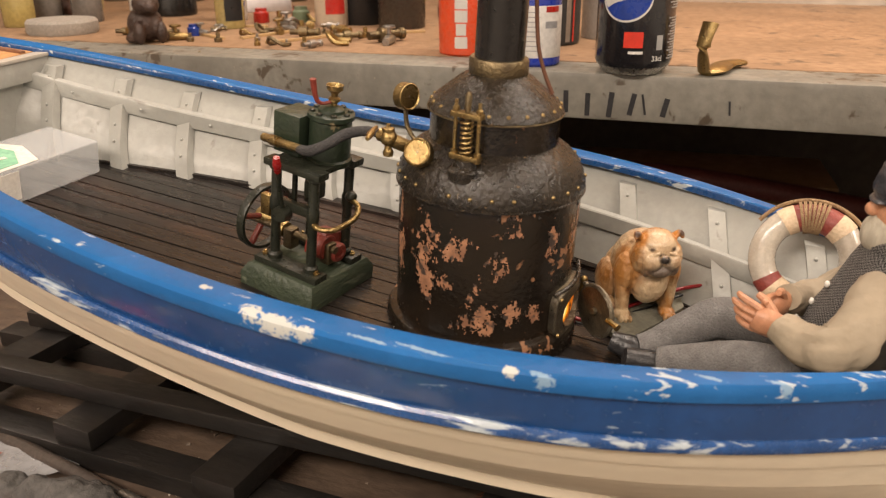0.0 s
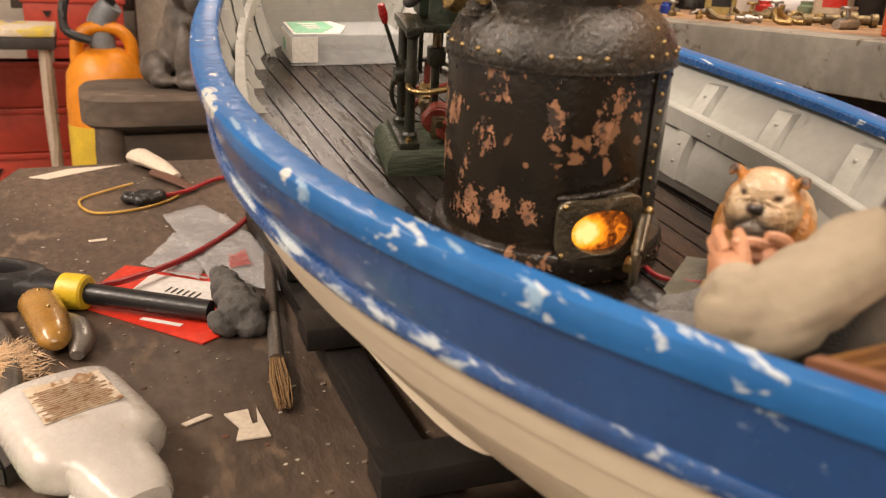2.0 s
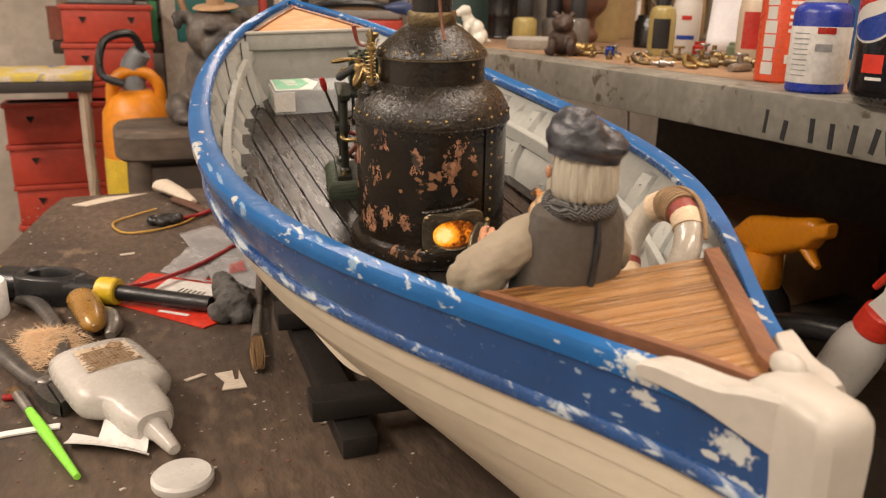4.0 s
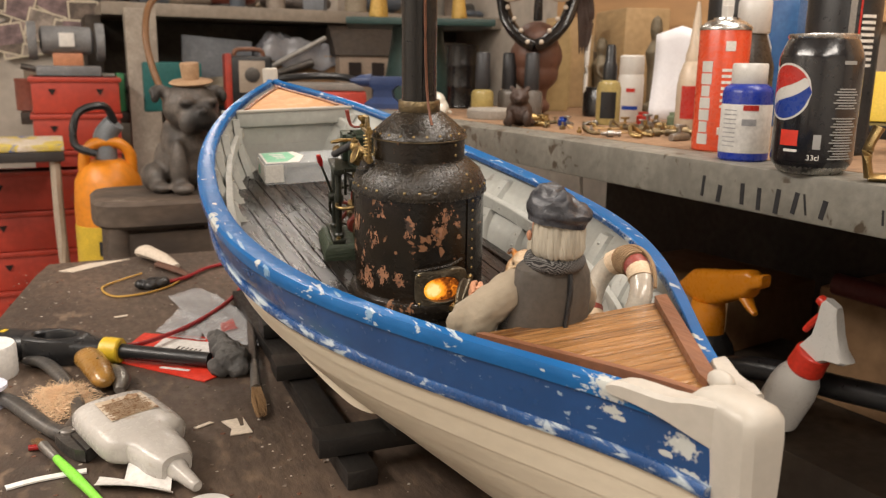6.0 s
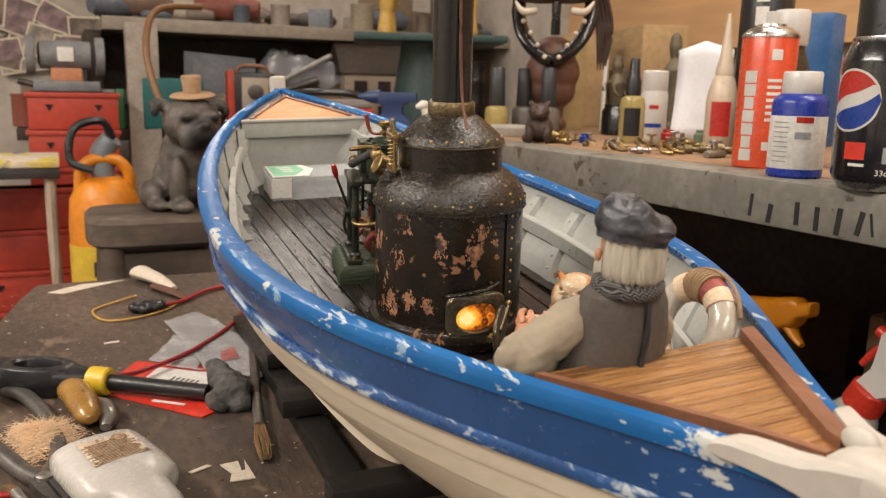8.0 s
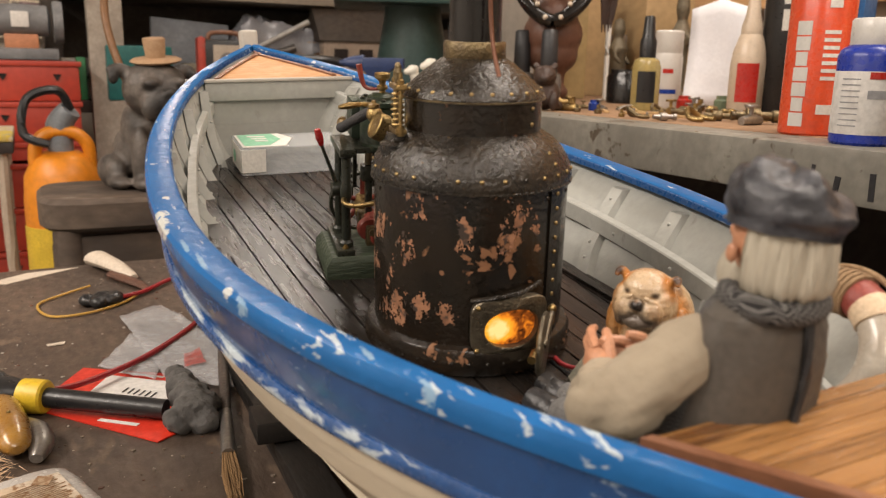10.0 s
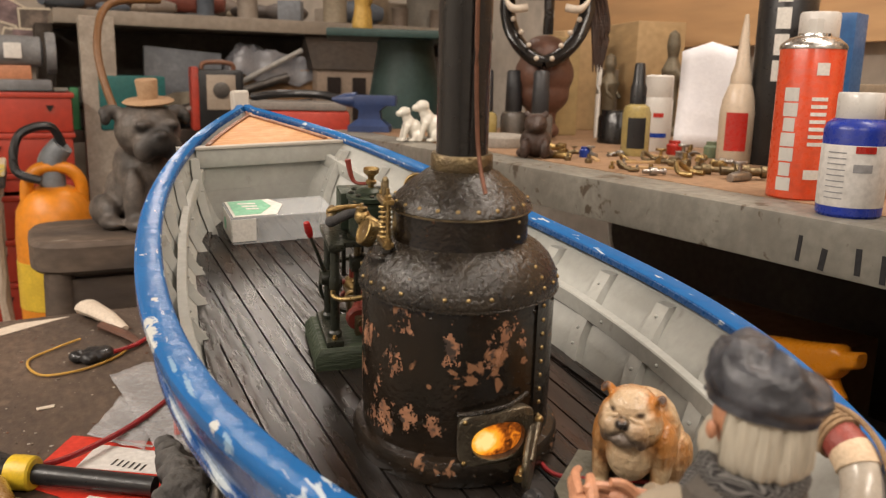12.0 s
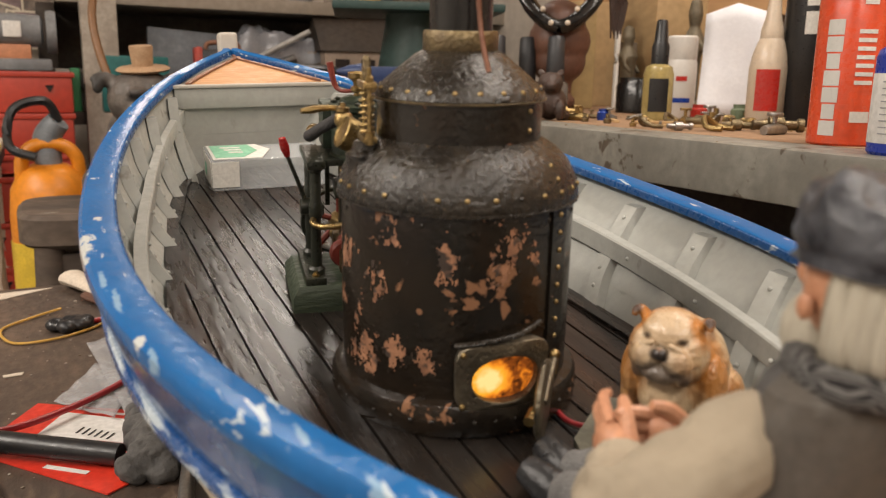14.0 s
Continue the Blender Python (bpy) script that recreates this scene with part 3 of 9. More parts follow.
for z, y0, y1, hw in ((-0.072, -0.300, -0.320, 0.0080), (-0.02, -0.296, -0.320, 0.0090), (0.04, -0.291, -0.319, 0.0100), (0.060, -0.285, -0.318, 0.0106), (0.067, -0.284, -0.317, 0.0106), (0.0705, -0.287, -0.3145, 0.0090), (0.0720, -0.292, -0.311, 0.0065)):
    q = 0.003
    rows.append([P3(0.0045 + x, y, z) for x, y in ((-hw, y0 - q), (-hw, y1 + q), (-hw + q, y1), (hw - q, y1), (hw, y1 + q), (hw, y0 - q), (hw - q, y0), (-hw + q, y0))])
part("stern_post", rings(bm_new(), rows), WHITE, boat, "thick rounded white stern post")
for side in (-1, 1):
    bm = bm_new()
    rows = []
    for y, z0, z1, n in ((-0.300, 0.050, 0.0700, 1.0), (-0.291, 0.0535, 0.0690, 1.0), (-0.284, 0.0560, 0.0668, 1.0), (-0.277, 0.0575, 0.0660, 1.0), (-0.270, 0.0585, 0.0662, 1.0), (-0.264, 0.0592, 0.0664, 0.95), (-0.2605, 0.0596, 0.0660, 0.85), (-0.2585, 0.0602, 0.0650, 0.65), (-0.2575, 0.0615, 0.0635, 0.35)):
        xo = half(y) + 0.0042 - 0.0040 * max(0.0, (-0.284 - y) / 0.016) ** 1.5
        xi = xo - 0.0125 * n
        q = min(0.0018, (z1 - z0) * 0.3)
        rows.append([P3(MID + side * x, y, z) for x, z in ((xo, z0), (xo, z1 - q), (xo - q, z1), (xi + q * n, z1), (xi, z1 - q), (xi, z0))])
    part("knee", rings(bm, rows), WHITE, boat, "white rounded knee beside the stern post")
part("cleat", ball(bm_new(), (0.0095, -0.2860, 0.0705), (0.0046, 0.0066, 0.0046), 16), WHITE, boat, "small white hump on the stern post")

# foredeck, bulkhead and afterdeck
def inner(y):
    return half(y) - 0.0125 * math.sqrt(1 + ((half(y + 0.002) - half(y - 0.002)) / 0.004) ** 2)


def deck_strip(x_of, ys, z_of, thick=0.003):
    a = [P3(MID + x_of(y)[0], y, z_of(y)) for y in ys]
    b = [P3(MID + x_of(y)[1], y, z_of(y)) for y in ys]
    dn = Vector((0, 0, -thick))
    return rings(bm_new(), [[p, q, q + dn, p + dn] for p, q in zip(a, b)])


def bulk_y(x):
    """The bulkhead's line across the boat."""
    return 0.350 + 0.03 * (x - MID)


def deck_z(y):
    return sheer(y) + 0.0015


rows = []
for i in range(15):
    u = i / 14
    row = []
    for f in (-1, -0.5, 0, 0.5, 1):
        y1 = 0.428
        y = bulk_y(f * 0.06) + (y1 - bulk_y(f * 0.06)) * u
        row.append(P3(MID + 0.004 + f * max(inner(y) + 0.002, 0.001), y, deck_z(y)))
    rows.append(row + [p - P3(0, 0, 0.003) for p in row[::-1]])
part("foredeck", rings(bm_new(), rows), DECKBOW, boat, "varnished plywood foredeck")
for side in (-1, 1):
    ys = [bulk_y(side * 0.06) + (0.428 - bulk_y(side * 0.06)) * i / 14 for i in range(15)]
    part("deck_trim", deck_strip(lambda y: (side * max(inner(y) - 0.004, 0.0), side * max(inner(y), 0.001)), ys, lambda y: deck_z(y) + 0.0015), MAHOG, boat)
for k in range(4):
    z0, z1 = 0.032 + 0.0186 * k, 0.032 + 0.0186 * (k + 1) - 0.0001
    w0 = float(np.interp(z0, (0.03, 0.10), (0.038, 0.064)))
    w1 = float(np.interp(z1, (0.03, 0.10), (0.038, 0.064)))
    part("bulkhead_board", rings(bm_new(), [[P3(MID + x, bulk_y(x) + d, z) for x, z in ((-w0 - 0.016, z0), (w0, z0), (w1, z1), (-w1 - 0.012, z1))] for d in (0.0, 0.005)]), GREY, boat, smooth=False)
part("deck_beam", box(bm_new(), 0.132, 0.006, 0.0150, pose(MID + 0.004, bulk_y(MID) - 0.0025, 0.0890, 0, 0, 0), 0.001), GREY, boat)
part("deck_edge", box(bm_new(), 0.134, 0.008, 0.0024, pose(MID + 0.004, bulk_y(MID) - 0.0030, 0.1040, 0, 0, 0), 0.0006), WHITE, boat, "pale edge strip of the foredeck")

AFT_Y, AFT_STEP = -0.187, 0.0078


def aft_z(y):
    return 0.0630 + 0.02 * (AFT_Y - y)


def aft_half(y):
    return max(inner(y) + 0.001, 0.0015)


ys = [AFT_Y - 0.101 * i / 14 for i in range(15)]
part("deck_bed", deck_strip(lambda y: (-aft_half(y), aft_half(y)), ys, lambda y: aft_z(y) - 0.0012, 0.003), GAP, boat, "dark seams between the deck planks")
for k in range(13):
    ya, yb = AFT_Y - AFT_STEP * k - 0.00018, AFT_Y - AFT_STEP * (k + 1) + 0.00018
    rows = []
    for i in range(5):
        f = -1 + 2 * i / 4
        pa, pb = f * aft_half(ya), f * aft_half(yb)
        rows.append([P3(MID + pa, ya, aft_z(ya)), P3(MID + pb, yb, aft_z(yb)), P3(MID + pb, yb, aft_z(yb) - 0.003), P3(MID + pa, ya, aft_z(ya) - 0.003)])
    part("deck_plank", rings(bm_new(), rows), DECK, boat, smooth=False)
for side in (-1, 1):
    w, up = (0.0036, 0.0008) if side < 0 else (0.0075, 0.0040)
    edge = (lambda y: aft_half(y)) if side < 0 else (lambda y: 0.0020 + (y + 0.288) * 0.552)
    part("deck_trim", deck_strip(lambda y: (side * max(edge(y) - w, 0.0005), side * (edge(y) + 0.0005)), ys[:-1], lambda y: aft_z(y) + up, 0.006), MAHOG, boat,
         "thin dark margin strip" if side < 0 else "raised mahogany deck trim", smooth=False)

# ---- bottom boards ----
FL_Y = (-0.30, -0.20, -0.10, -0.03, 0.0, 0.09, 0.15, 0.217, 0.27, 0.30, 0.33, 0.355)
FL_W = (0.01, 0.05, 0.084, 0.0895, 0.0900, 0.0860, 0.081, 0.072, 0.058, 0.050, 0.042, 0.036)


def floor_half(y, side=1):
    more = float(np.interp(y, (-0.16, -0.05, 0.0, 0.05, 0.10, 0.15, 0.20, 0.25, 0.30, 0.355), (0, 0.015, 0.020, 0.021, 0.019, 0.017, 0.017, 0.018, 0.020, 0.017))) if side < 0 else 0.0
    return float(np.interp(y, FL_Y, FL_W)) + more


ys = [-0.184 + 0.536 * i / 40 for i in range(41)]
# black underlay sheet in place of the shade seen between the boards
part("bilge", deck_strip(lambda y: (-floor_half(y, -1) - 0.003, floor_half(y) + 0.003), ys, lambda y: floor_z(y) - 0.0022, 0.002), GAP, boat, "black sheet standing in for shade under the bottom boards")
PITCH = 0.0135
for k in range(-9, 7):
    xa, xb = k * PITCH + 0.0006, (k + 1) * PITCH - 0.0006
    sd = -1 if k < 0 else 1
    good = [y for y in ys if floor_half(y, sd) > max(abs(xa), abs(xb)) - PITCH * 0.75 and floor_half(y, sd) > min(abs(xa), abs(xb)) + 0.001]
    if len(good) > 3:
        lift = random.uniform(-0.0003, 0.0003)
        part("bottom_board", deck_strip(lambda y: (max(min(xa, floor_half(y)), -floor_half(y, -1)), max(min(xb, floor_half(y)), -floor_half(y, -1))), good, lambda y: floor_z(y) + lift, 0.002), PLANK, boat, smooth=False)
for side in (-1, 1):
    part("floor_trim", deck_strip(lambda y: (side * (floor_half(y, side) - 0.006), side * (floor_half(y, side) + 0.003)), [y for y in ys[:-1] if y > -0.180], lambda y: floor_z(y) + 0.0022, 0.004), PLANK, boat, "dark margin board")

# ---- cradle of black battens under the hull ----
cradle = thing("boat_cradle", pose(0, 0, 0), "black painted wooden cradle under the boat hull", "cradle")
for x, a in ((-0.056, -2), (0.050, 0)):
    part("long_batten", box(bm_new(), 0.0215, 0.470, 0.0135, pose(x, 0.178, 0.0, 0, 0, a), 0.0015), BLACKWOOD, cradle)
for y, x0 in ((0.345, -0.045), (0.235, -0.064), (0.122, -0.079), (-0.029, -0.087)):
    part("cross_batten", box(bm_new(), 0.088 - x0, 0.030 if y > 0 else 0.022, 0.014, pose((0.088 + x0) / 2, y, 0.0145, 0, 0, -4), 0.0015), BLACKWOOD, cradle)
for x in (-0.030, 0.040):
    part("keel_batten", box(bm_new(), 0.016, 0.42, 0.012, pose(x, 0.160, 0.029), 0.0015), BLACKWOOD, cradle)

# ---- boiler ----
boiler = thing("steam_boiler", BOAT, "black vertical model boiler with worn copper patches and brass rivets", "boiler")
SHELL_R = 0.0455
part("base_ring", lathe(bm_new(), [(0.0500, 0.0118), (0.0505, 0.0135), (0.0503, 0.0215), (0.0490, 0.0235), (0.0452, 0.0245)], 48), IRON, boiler, "black riveted base ring")
part("shell", lathe(bm_new(), [(SHELL_R, 0.016), (SHELL_R, 0.0925), (0.0461, 0.0930), (0.0461, 0.0950)], 64), IRON, boiler, "black shell with bared copper")
part("shoulder", lathe(bm_new(), [(0.0466, 0.0928), (0.0470, 0.0938), (0.0468, 0.0968), (0.0452, 0.1015), (0.0425, 0.1065), (0.0385, 0.1105), (0.0345, 0.1132), (0.0315, 0.1150)], 56), SOOT, boiler, "rough sooty shoulder")
part("neck", lathe(bm_new(), [(0.0315, 0.1130), (0.0315, 0.1310)], 48), IRON, boiler)
part("cone", lathe(bm_new(), [(0.0325, 0.1290), (0.0329, 0.1300), (0.0322, 0.1318), (0.0290, 0.1350), (0.0232, 0.1400), (0.0175, 0.1445), (0.0130, 0.1470)], 48), SOOT, boiler, "rough sooty cone")
part("funnel", lathe(bm_new(), [(0.0118, 0.146), (0.0118, 0.345), (0.0108, 0.345), (0.0108, 0.335)], 32), STACK, boiler, "tall black funnel")
part("funnel_collar", lathe(bm_new(), [(0.0136, 0.1455), (0.0142, 0.1465), (0.0142, 0.1525), (0.0136, 0.1535), (0.0122, 0.1535)], 32), DARKBRASS, boiler, "brass funnel collar")
part("copper_rod", tube(bm_new(), [(-0.0030, -0.0275, 0.1400), (-0.0030, -0.0225, 0.150), (-0.0026, -0.0180, 0.165), (-0.0024, -0.0148, 0.20), (-0.0022, -0.0136, 0.26), (-0.0022, -0.0136, 0.345)], 0.0010, 8), ROD, boiler, "thin copper pipe beside the funnel")


def on_shell(deg, z, r=SHELL_R):
    a = radians(deg)
    return P3(r * math.cos(a), r * math.sin(a), z)


# seams
def hoop(r, z, t=0.0007):
    return lathe(bm_new(), [(r, z - t), (r + t, z - t * 0.5), (r + t, z + t * 0.5), (r, z + t)], 56, caps=False)


part("seam", hoop(0.0466, 0.0930), SOOT, boiler, "worn bright seam")
part("seam", hoop(0.0327, 0.1292, 0.0005), DARKBRASS, boiler, "worn bright seam")
bm = bm_new()
rows = []
for k in range(13):
    z = 0.024 + 0.069 * k / 12
    rows.append([on_shell(291, z, SHELL_R - 0.0005), on_shell(291, z, SHELL_R + 0.0009), on_shell(297, z, SHELL_R + 0.0009), on_shell(303, z, SHELL_R + 0.0009), on_shell(303, z, SHELL_R - 0.0005)])
part("seam_strap", rings(bm, rows), IRON, boiler)

rivet_me = finish("rivet", ball(bm_new(), (0, 0, 0), (0.00110, 0.00110, 0.00085), 8), RIVET)
rivet_dark = finish("rivet", ball(bm_new(), (0, 0, 0), (0.0010, 0.0010, 0.0006), 8), IRON)


def rivet(p, out, dark=False):
    o = part("rivet", rivet_dark if dark else rivet_me, None, boiler)
    o.matrix_local = Matrix.Translation(p) @ Vector(out).to_track_quat("Z", "Y").to_matrix().to_4x4()


for k in range(29):
    a = 234.5 + 360 * k / 29
    n = on_shell(a, 0, 1)
    rivet(on_shell(a, 0.0985, 0.0463), n + P3(0, 0, 0.3), k % 5 == 3)
    if k % 2 == 0:
        rivet(on_shell(a + 5, 0.0893, SHELL_R), n, True)
for k in range(22):
    a = 256 + 360 * k / 22
    rivet(on_shell(a, 0.1328, 0.0311), on_shell(a, 0, 1) + P3(0, 0, 0.8), k % 6 == 4)
for k in range(10):
    rivet(on_shell(297, 0.030 + 0.0067 * k, SHELL_R + 0.0009), on_shell(297, 0, 1))
for k in range(40):
    rivet(on_shell(9 * k, 0.0175, 0.0504), on_shell(9 * k, 0, 1), True)
for a, z, r in ((297, 0.1260, 0.0315), (297, 0.1190, 0.0315), (296, 0.1075, 0.0415), (297, 0.1030, 0.0444)):
    rivet(on_shell(a, z, r), on_shell(a, 0, 1) + P3(0, 0, 0.5 if r > 0.04 else 0))

# places where the black has worn off down to copper colour: angle, height, half width, half height
WORN = [(128, 0.060, 5, 16), (128, 0.081, 3, 8), (157, 0.067, 8, 16), (172, 0.074, 12, 6), (158, 0.050, 5, 10), (190, 0.034, 12, 5), (198, 0.041, 7, 5), (205, 0.065, 6, 6),
        (209, 0.083, 5, 4), (214, 0.094, 7, 4), (171, 0.053, 5, 4), (190, 0.056, 3, 5), (188, 0.045, 2, 6), (213, 0.040, 5, 5), (227, 0.041, 6, 4), (232, 0.036, 4, 3),
        (238, 0.079, 4, 8), (239, 0.070, 4, 4), (261, 0.073, 5, 9), (267, 0.081, 4, 5), (273, 0.082, 3, 5), (279, 0.077, 3, 5), (259, 0.092, 4, 3)]
rnd = random.Random(7)
CELL = 0.00055
cells = {}
for deg, z, hw, hh in WORN:
    ph = rnd.uniform(0, 50)
    nu, nw = int(radians(hw * 1.7) * SHELL_R / CELL), int(0.0015 * hh / CELL)
    cu, cw = round(radians(deg) * SHELL_R / CELL), round(z / CELL)
    for iu in range(-nu, nu + 1):
        for iw in range(-nw, nw + 1):
            d = (iu * CELL / (radians(hw) * SHELL_R)) ** 2 + (iw * CELL / (0.001 * hh)) ** 2
            q = Vector(((cu + iu) * CELL * 190, (cw + iw) * CELL * 120, ph))
            if 0.26 - 0.50 * d + 1.0 * noise.noise(q) + 0.85 * noise.noise(q * 2.9) + 0.75 * noise.noise(q * 7.3) > 0 and 0.026 < (cw + iw) * CELL < 0.0915:
                cells[(cu + iu, cw + iw)] = 1
wear = bm_new()
corner = {}


def wear_vert(u, w):
    if (u, w) not in corner:
        jit = 0.32 * noise.noise(Vector((u * 7.3, w * 5.1, 0.7)))
        jit2 = 0.32 * noise.noise(Vector((u * 4.7, w * 8.9, 5.7)))
        a = (u + jit) * CELL / SHELL_R
        corner[(u, w)] = wear.verts.new((math.cos(a) * (SHELL_R + 0.00016), math.sin(a) * (SHELL_R + 0.00016), (w + jit2) * CELL))
    return corner[(u, w)]


for u, w in cells:
    wear.faces.new((wear_vert(u, w), wear_vert(u + 1, w), wear_vert(u + 1, w + 1), wear_vert(u, w + 1)))
tagged(part("copper_wear", wear, COPPER, boiler), "ragged patches of bared copper colour", kind="stuff")

# fire door: mouth plate standing off the shell, emitting fire disc inside, door swung open
DOOR_A, DOOR_Z = 265.5, 0.0335
door_m = Matrix.Translation(on_shell(DOOR_A, DOOR_Z, 0.0)) @ pose(0, 0, 0, 0, 0, DOOR_A + 90)


def mouth(u, w, r):
    """Point of the door plate: u across in metres, w up, r from the axis, bent round the shell."""
    return on_shell(DOOR_A + math.degrees(u / 0.047), DOOR_Z + w, r)


def oval(a, b, n=32, p=2.6, flat_top=0.0):
    out = []
    for k in range(n):
        t = 2 * math.pi * k / n
        c, s = math.cos(t), math.sin(t)
        out.append((a * math.copysign(abs(c) ** (2 / p), c), b * math.copysign(abs(s) ** (2 / p), s)))
    return out


outer_o, hole_o = oval(0.0185, 0.0130, p=4.5), oval(0.0125, 0.0088, p=2.2)
rows = [[mouth(u, w + 0.001, 0.0452) for u, w in outer_o], [mouth(u, w + 0.001, 0.0490) for u, w in outer_o], [mouth(u * 0.97, w * 0.96 + 0.001, 0.0497) for u, w in outer_o],
        [mouth(u * 1.06, w * 1.06, 0.0503) for u, w in hole_o], [mouth(u, w, 0.0500) for u, w in hole_o], [mouth(u * 0.98, w * 0.98, 0.0462) for u, w in hole_o]]
part("mouth_plate", rings(bm_new(), rows, caps=False), FRAME, boiler, "tarnished brass mouth plate")
part("lintel", tube(bm_new(), [mouth(-0.0185, 0.0130, 0.0478), mouth(-0.008, 0.0148, 0.0492), mouth(0.004, 0.0162, 0.0492), mouth(0.0145, 0.0190, 0.0480)], 0.0011, 8), SOOT, boiler)

# emission gradient: the bulb's glow and the light it throws on the pan
FIRE = bpy.data.materials.new("fire_glow_gradient")
FIRE.use_nodes = True
nt = FIRE.node_tree
em, co, no, ra = nt.nodes.new("ShaderNodeEmission"), nt.nodes.new("ShaderNodeTexCoord"), nt.nodes.new("ShaderNodeTexNoise"), nt.nodes.new("ShaderNodeValToRGB")
gr, ad = nt.nodes.new("ShaderNodeTexGradient"), nt.nodes.new("ShaderNodeMath")
mp = nt.nodes.new("ShaderNodeMapping")
mp.inputs["Location"].default_value = (0.55, 0.12, 0.0)
mp.inputs["Scale"].default_value = (96, 122, 96)
gr.gradient_type = "SPHERICAL"
no.inputs["Scale"].default_value, no.inputs["Detail"].default_value, no.inputs["Distortion"].default_value = 190, 4, 1.5
nt.links.new(co.outputs["Object"], no.inputs["Vector"])
nt.links.new(co.outputs["Object"], mp.inputs[0])
nt.links.new(mp.outputs[0], gr.inputs[0])
ad.operation = "MULTIPLY_ADD"
nt.links.new(no.outputs[0], ad.inputs[0])
ad.inputs[1].default_value = 0.72
nt.links.new(gr.outputs[1], ad.inputs[2])
nt.links.new(ad.outputs[0], ra.inputs[0])
ra.color_ramp.elements[0].position, ra.color_ramp.elements[0].color = 0.24, (0.02, 0.008, 0.003, 1)
ra.color_ramp.elements[1].position, ra.color_ramp.elements[1].color = 1.0, (1.0, 0.72, 0.26, 1)
for pos, c in ((0.36, (0.26, 0.06, 0.008, 1)), (0.52, (0.80, 0.22, 0.014, 1)), (0.74, (1.0, 0.42, 0.03, 1))):
    e = ra.color_ramp.elements.new(pos)
    e.color = c
nt.links.new(ra.outputs[0], em.inputs[0])
em.inputs[1].default_value = 1.15
nt.links.new(em.outputs[0], nt.nodes["Material Output"].inputs[0])
bm = bm_new()
rows = []
for s in (1.0, 0.66, 0.33, 0.02):
    rows.append([P3(u * s, w * s, 0.0006 * noise.noise(Vector((u * s * 300, w * s * 300, 1.0)))) for u, w in hole_o])
fire = part("fire_bed", rings(bm, rows), FIRE, boiler, "orange fire bed disc emitting bulb glow and pan light")
fire.matrix_local = Matrix.Translation(on_shell(DOOR_A, DOOR_Z, 0.0464)) @ pose(0, 0, 0, 90, 0, DOOR_A + 90)
for k, z in ((0.80, 0.0012), (0.58, 0.0010)):
    arcs = [(0.0125 * k * math.cos(radians(a)), 0.0088 * k * math.sin(radians(a)) - 0.0008, z) for a in range(190, 411, 20)]
    pan = part("pan_rim", tube(bm_new(), arcs, [0.0002] + [0.0005] * (len(arcs) - 2) + [0.0002], 8, 2), ROD, boiler, "dark copper rim of the fire pan")
    pan.matrix_local = fire.matrix_local.copy()
for u, w in ((-0.0155, 0.0105), (-0.0155, -0.0095), (0.0155, -0.0095)):
    part("plate_bolt", ball(bm_new(), mouth(u, w, 0.0500), 0.0012, 8), BRASS, boiler)
part("hinge", ball(rod(bm_new(), P3(0.0152, -0.0500, 0.0330), P3(0.0155, -0.0505, 0.0400), 0.0017), P3(0.0155, -0.0505, 0.0402), 0.0021, 10), BRASS, boiler, "brass hinge")
fire_door = part("fire_door", lathe(bm_new(), [(0.0005, -0.0010), (0.0134, -0.0010), (0.0144, -0.0004), (0.0144, 0.0008), (0.0130, 0.0017), (0.0112, 0.0010), (0.0022, 0.0010), (0.0020, 0.0028), (0.0004, 0.0030)], 28), FRAME, boiler, "round sooty brass door standing open")
door_pose = Matrix.Translation((0.0054, -0.0600, 0.0286)) @ pose(0, 0, 0, 0, 0, -42) @ pose(0, 0, 0, 0, -90, 0)
fire_door.matrix_local = door_pose
latch = part("latch", tube(bm_new(), [(0.001, -0.0120, 0.002), (0.0012, -0.0165, 0.0022), (0.0008, -0.0200, 0.002)], [0.0016, 0.0014, 0.0020], 8), BRASS, fire_door, "brass latch loop")
part("hinge_strap", rod(bm_new(), P3(0.0155, -0.0505, 0.0393), P3(0.0020, -0.0645, 0.0300), 0.0016), FRAME, boiler)

# safety valve on the shoulder, port side
VX, VY = -0.0368, 0.0022
part("valve_seat", lathe(bm_new(), [(0.0078, 0.1045), (0.0082, 0.1090), (0.0056, 0.1110), (0.0050, 0.1140)], 20, pose(VX, VY, 0)), SOOT, boiler)
bm = bm_new()
box(bm, 0.0150, 0.0052, 0.0025, pose(VX, VY, 0.1138, 0, 0, 78), 0.0006)
box(bm, 0.0155, 0.0052, 0.0025, pose(VX, VY, 0.1330, 0, 0, 78), 0.0006)
part("valve_yoke", bm, BRASS, boiler, "brass safety valve yoke")
coil = []
for k in range(80):
    a = 2 * math.pi * k / 11
    coil.append((VX + 0.0026 * math.cos(a), VY + 0.0026 * math.sin(a), 0.1162 + 0.0165 * k / 80))
part("valve_spring", tube(bm_new(), coil, 0.00060, 6, 1), BRASS, boiler, "coiled brass spring")
part("valve_stem", lathe(bm_new(), [(0.0011, 0.115), (0.0011, 0.1345), (0.0015, 0.1362), (0.0016, 0.1430), (0.0008, 0.1445)], 10, pose(VX, VY, 0)), DARKBRASS, boiler)
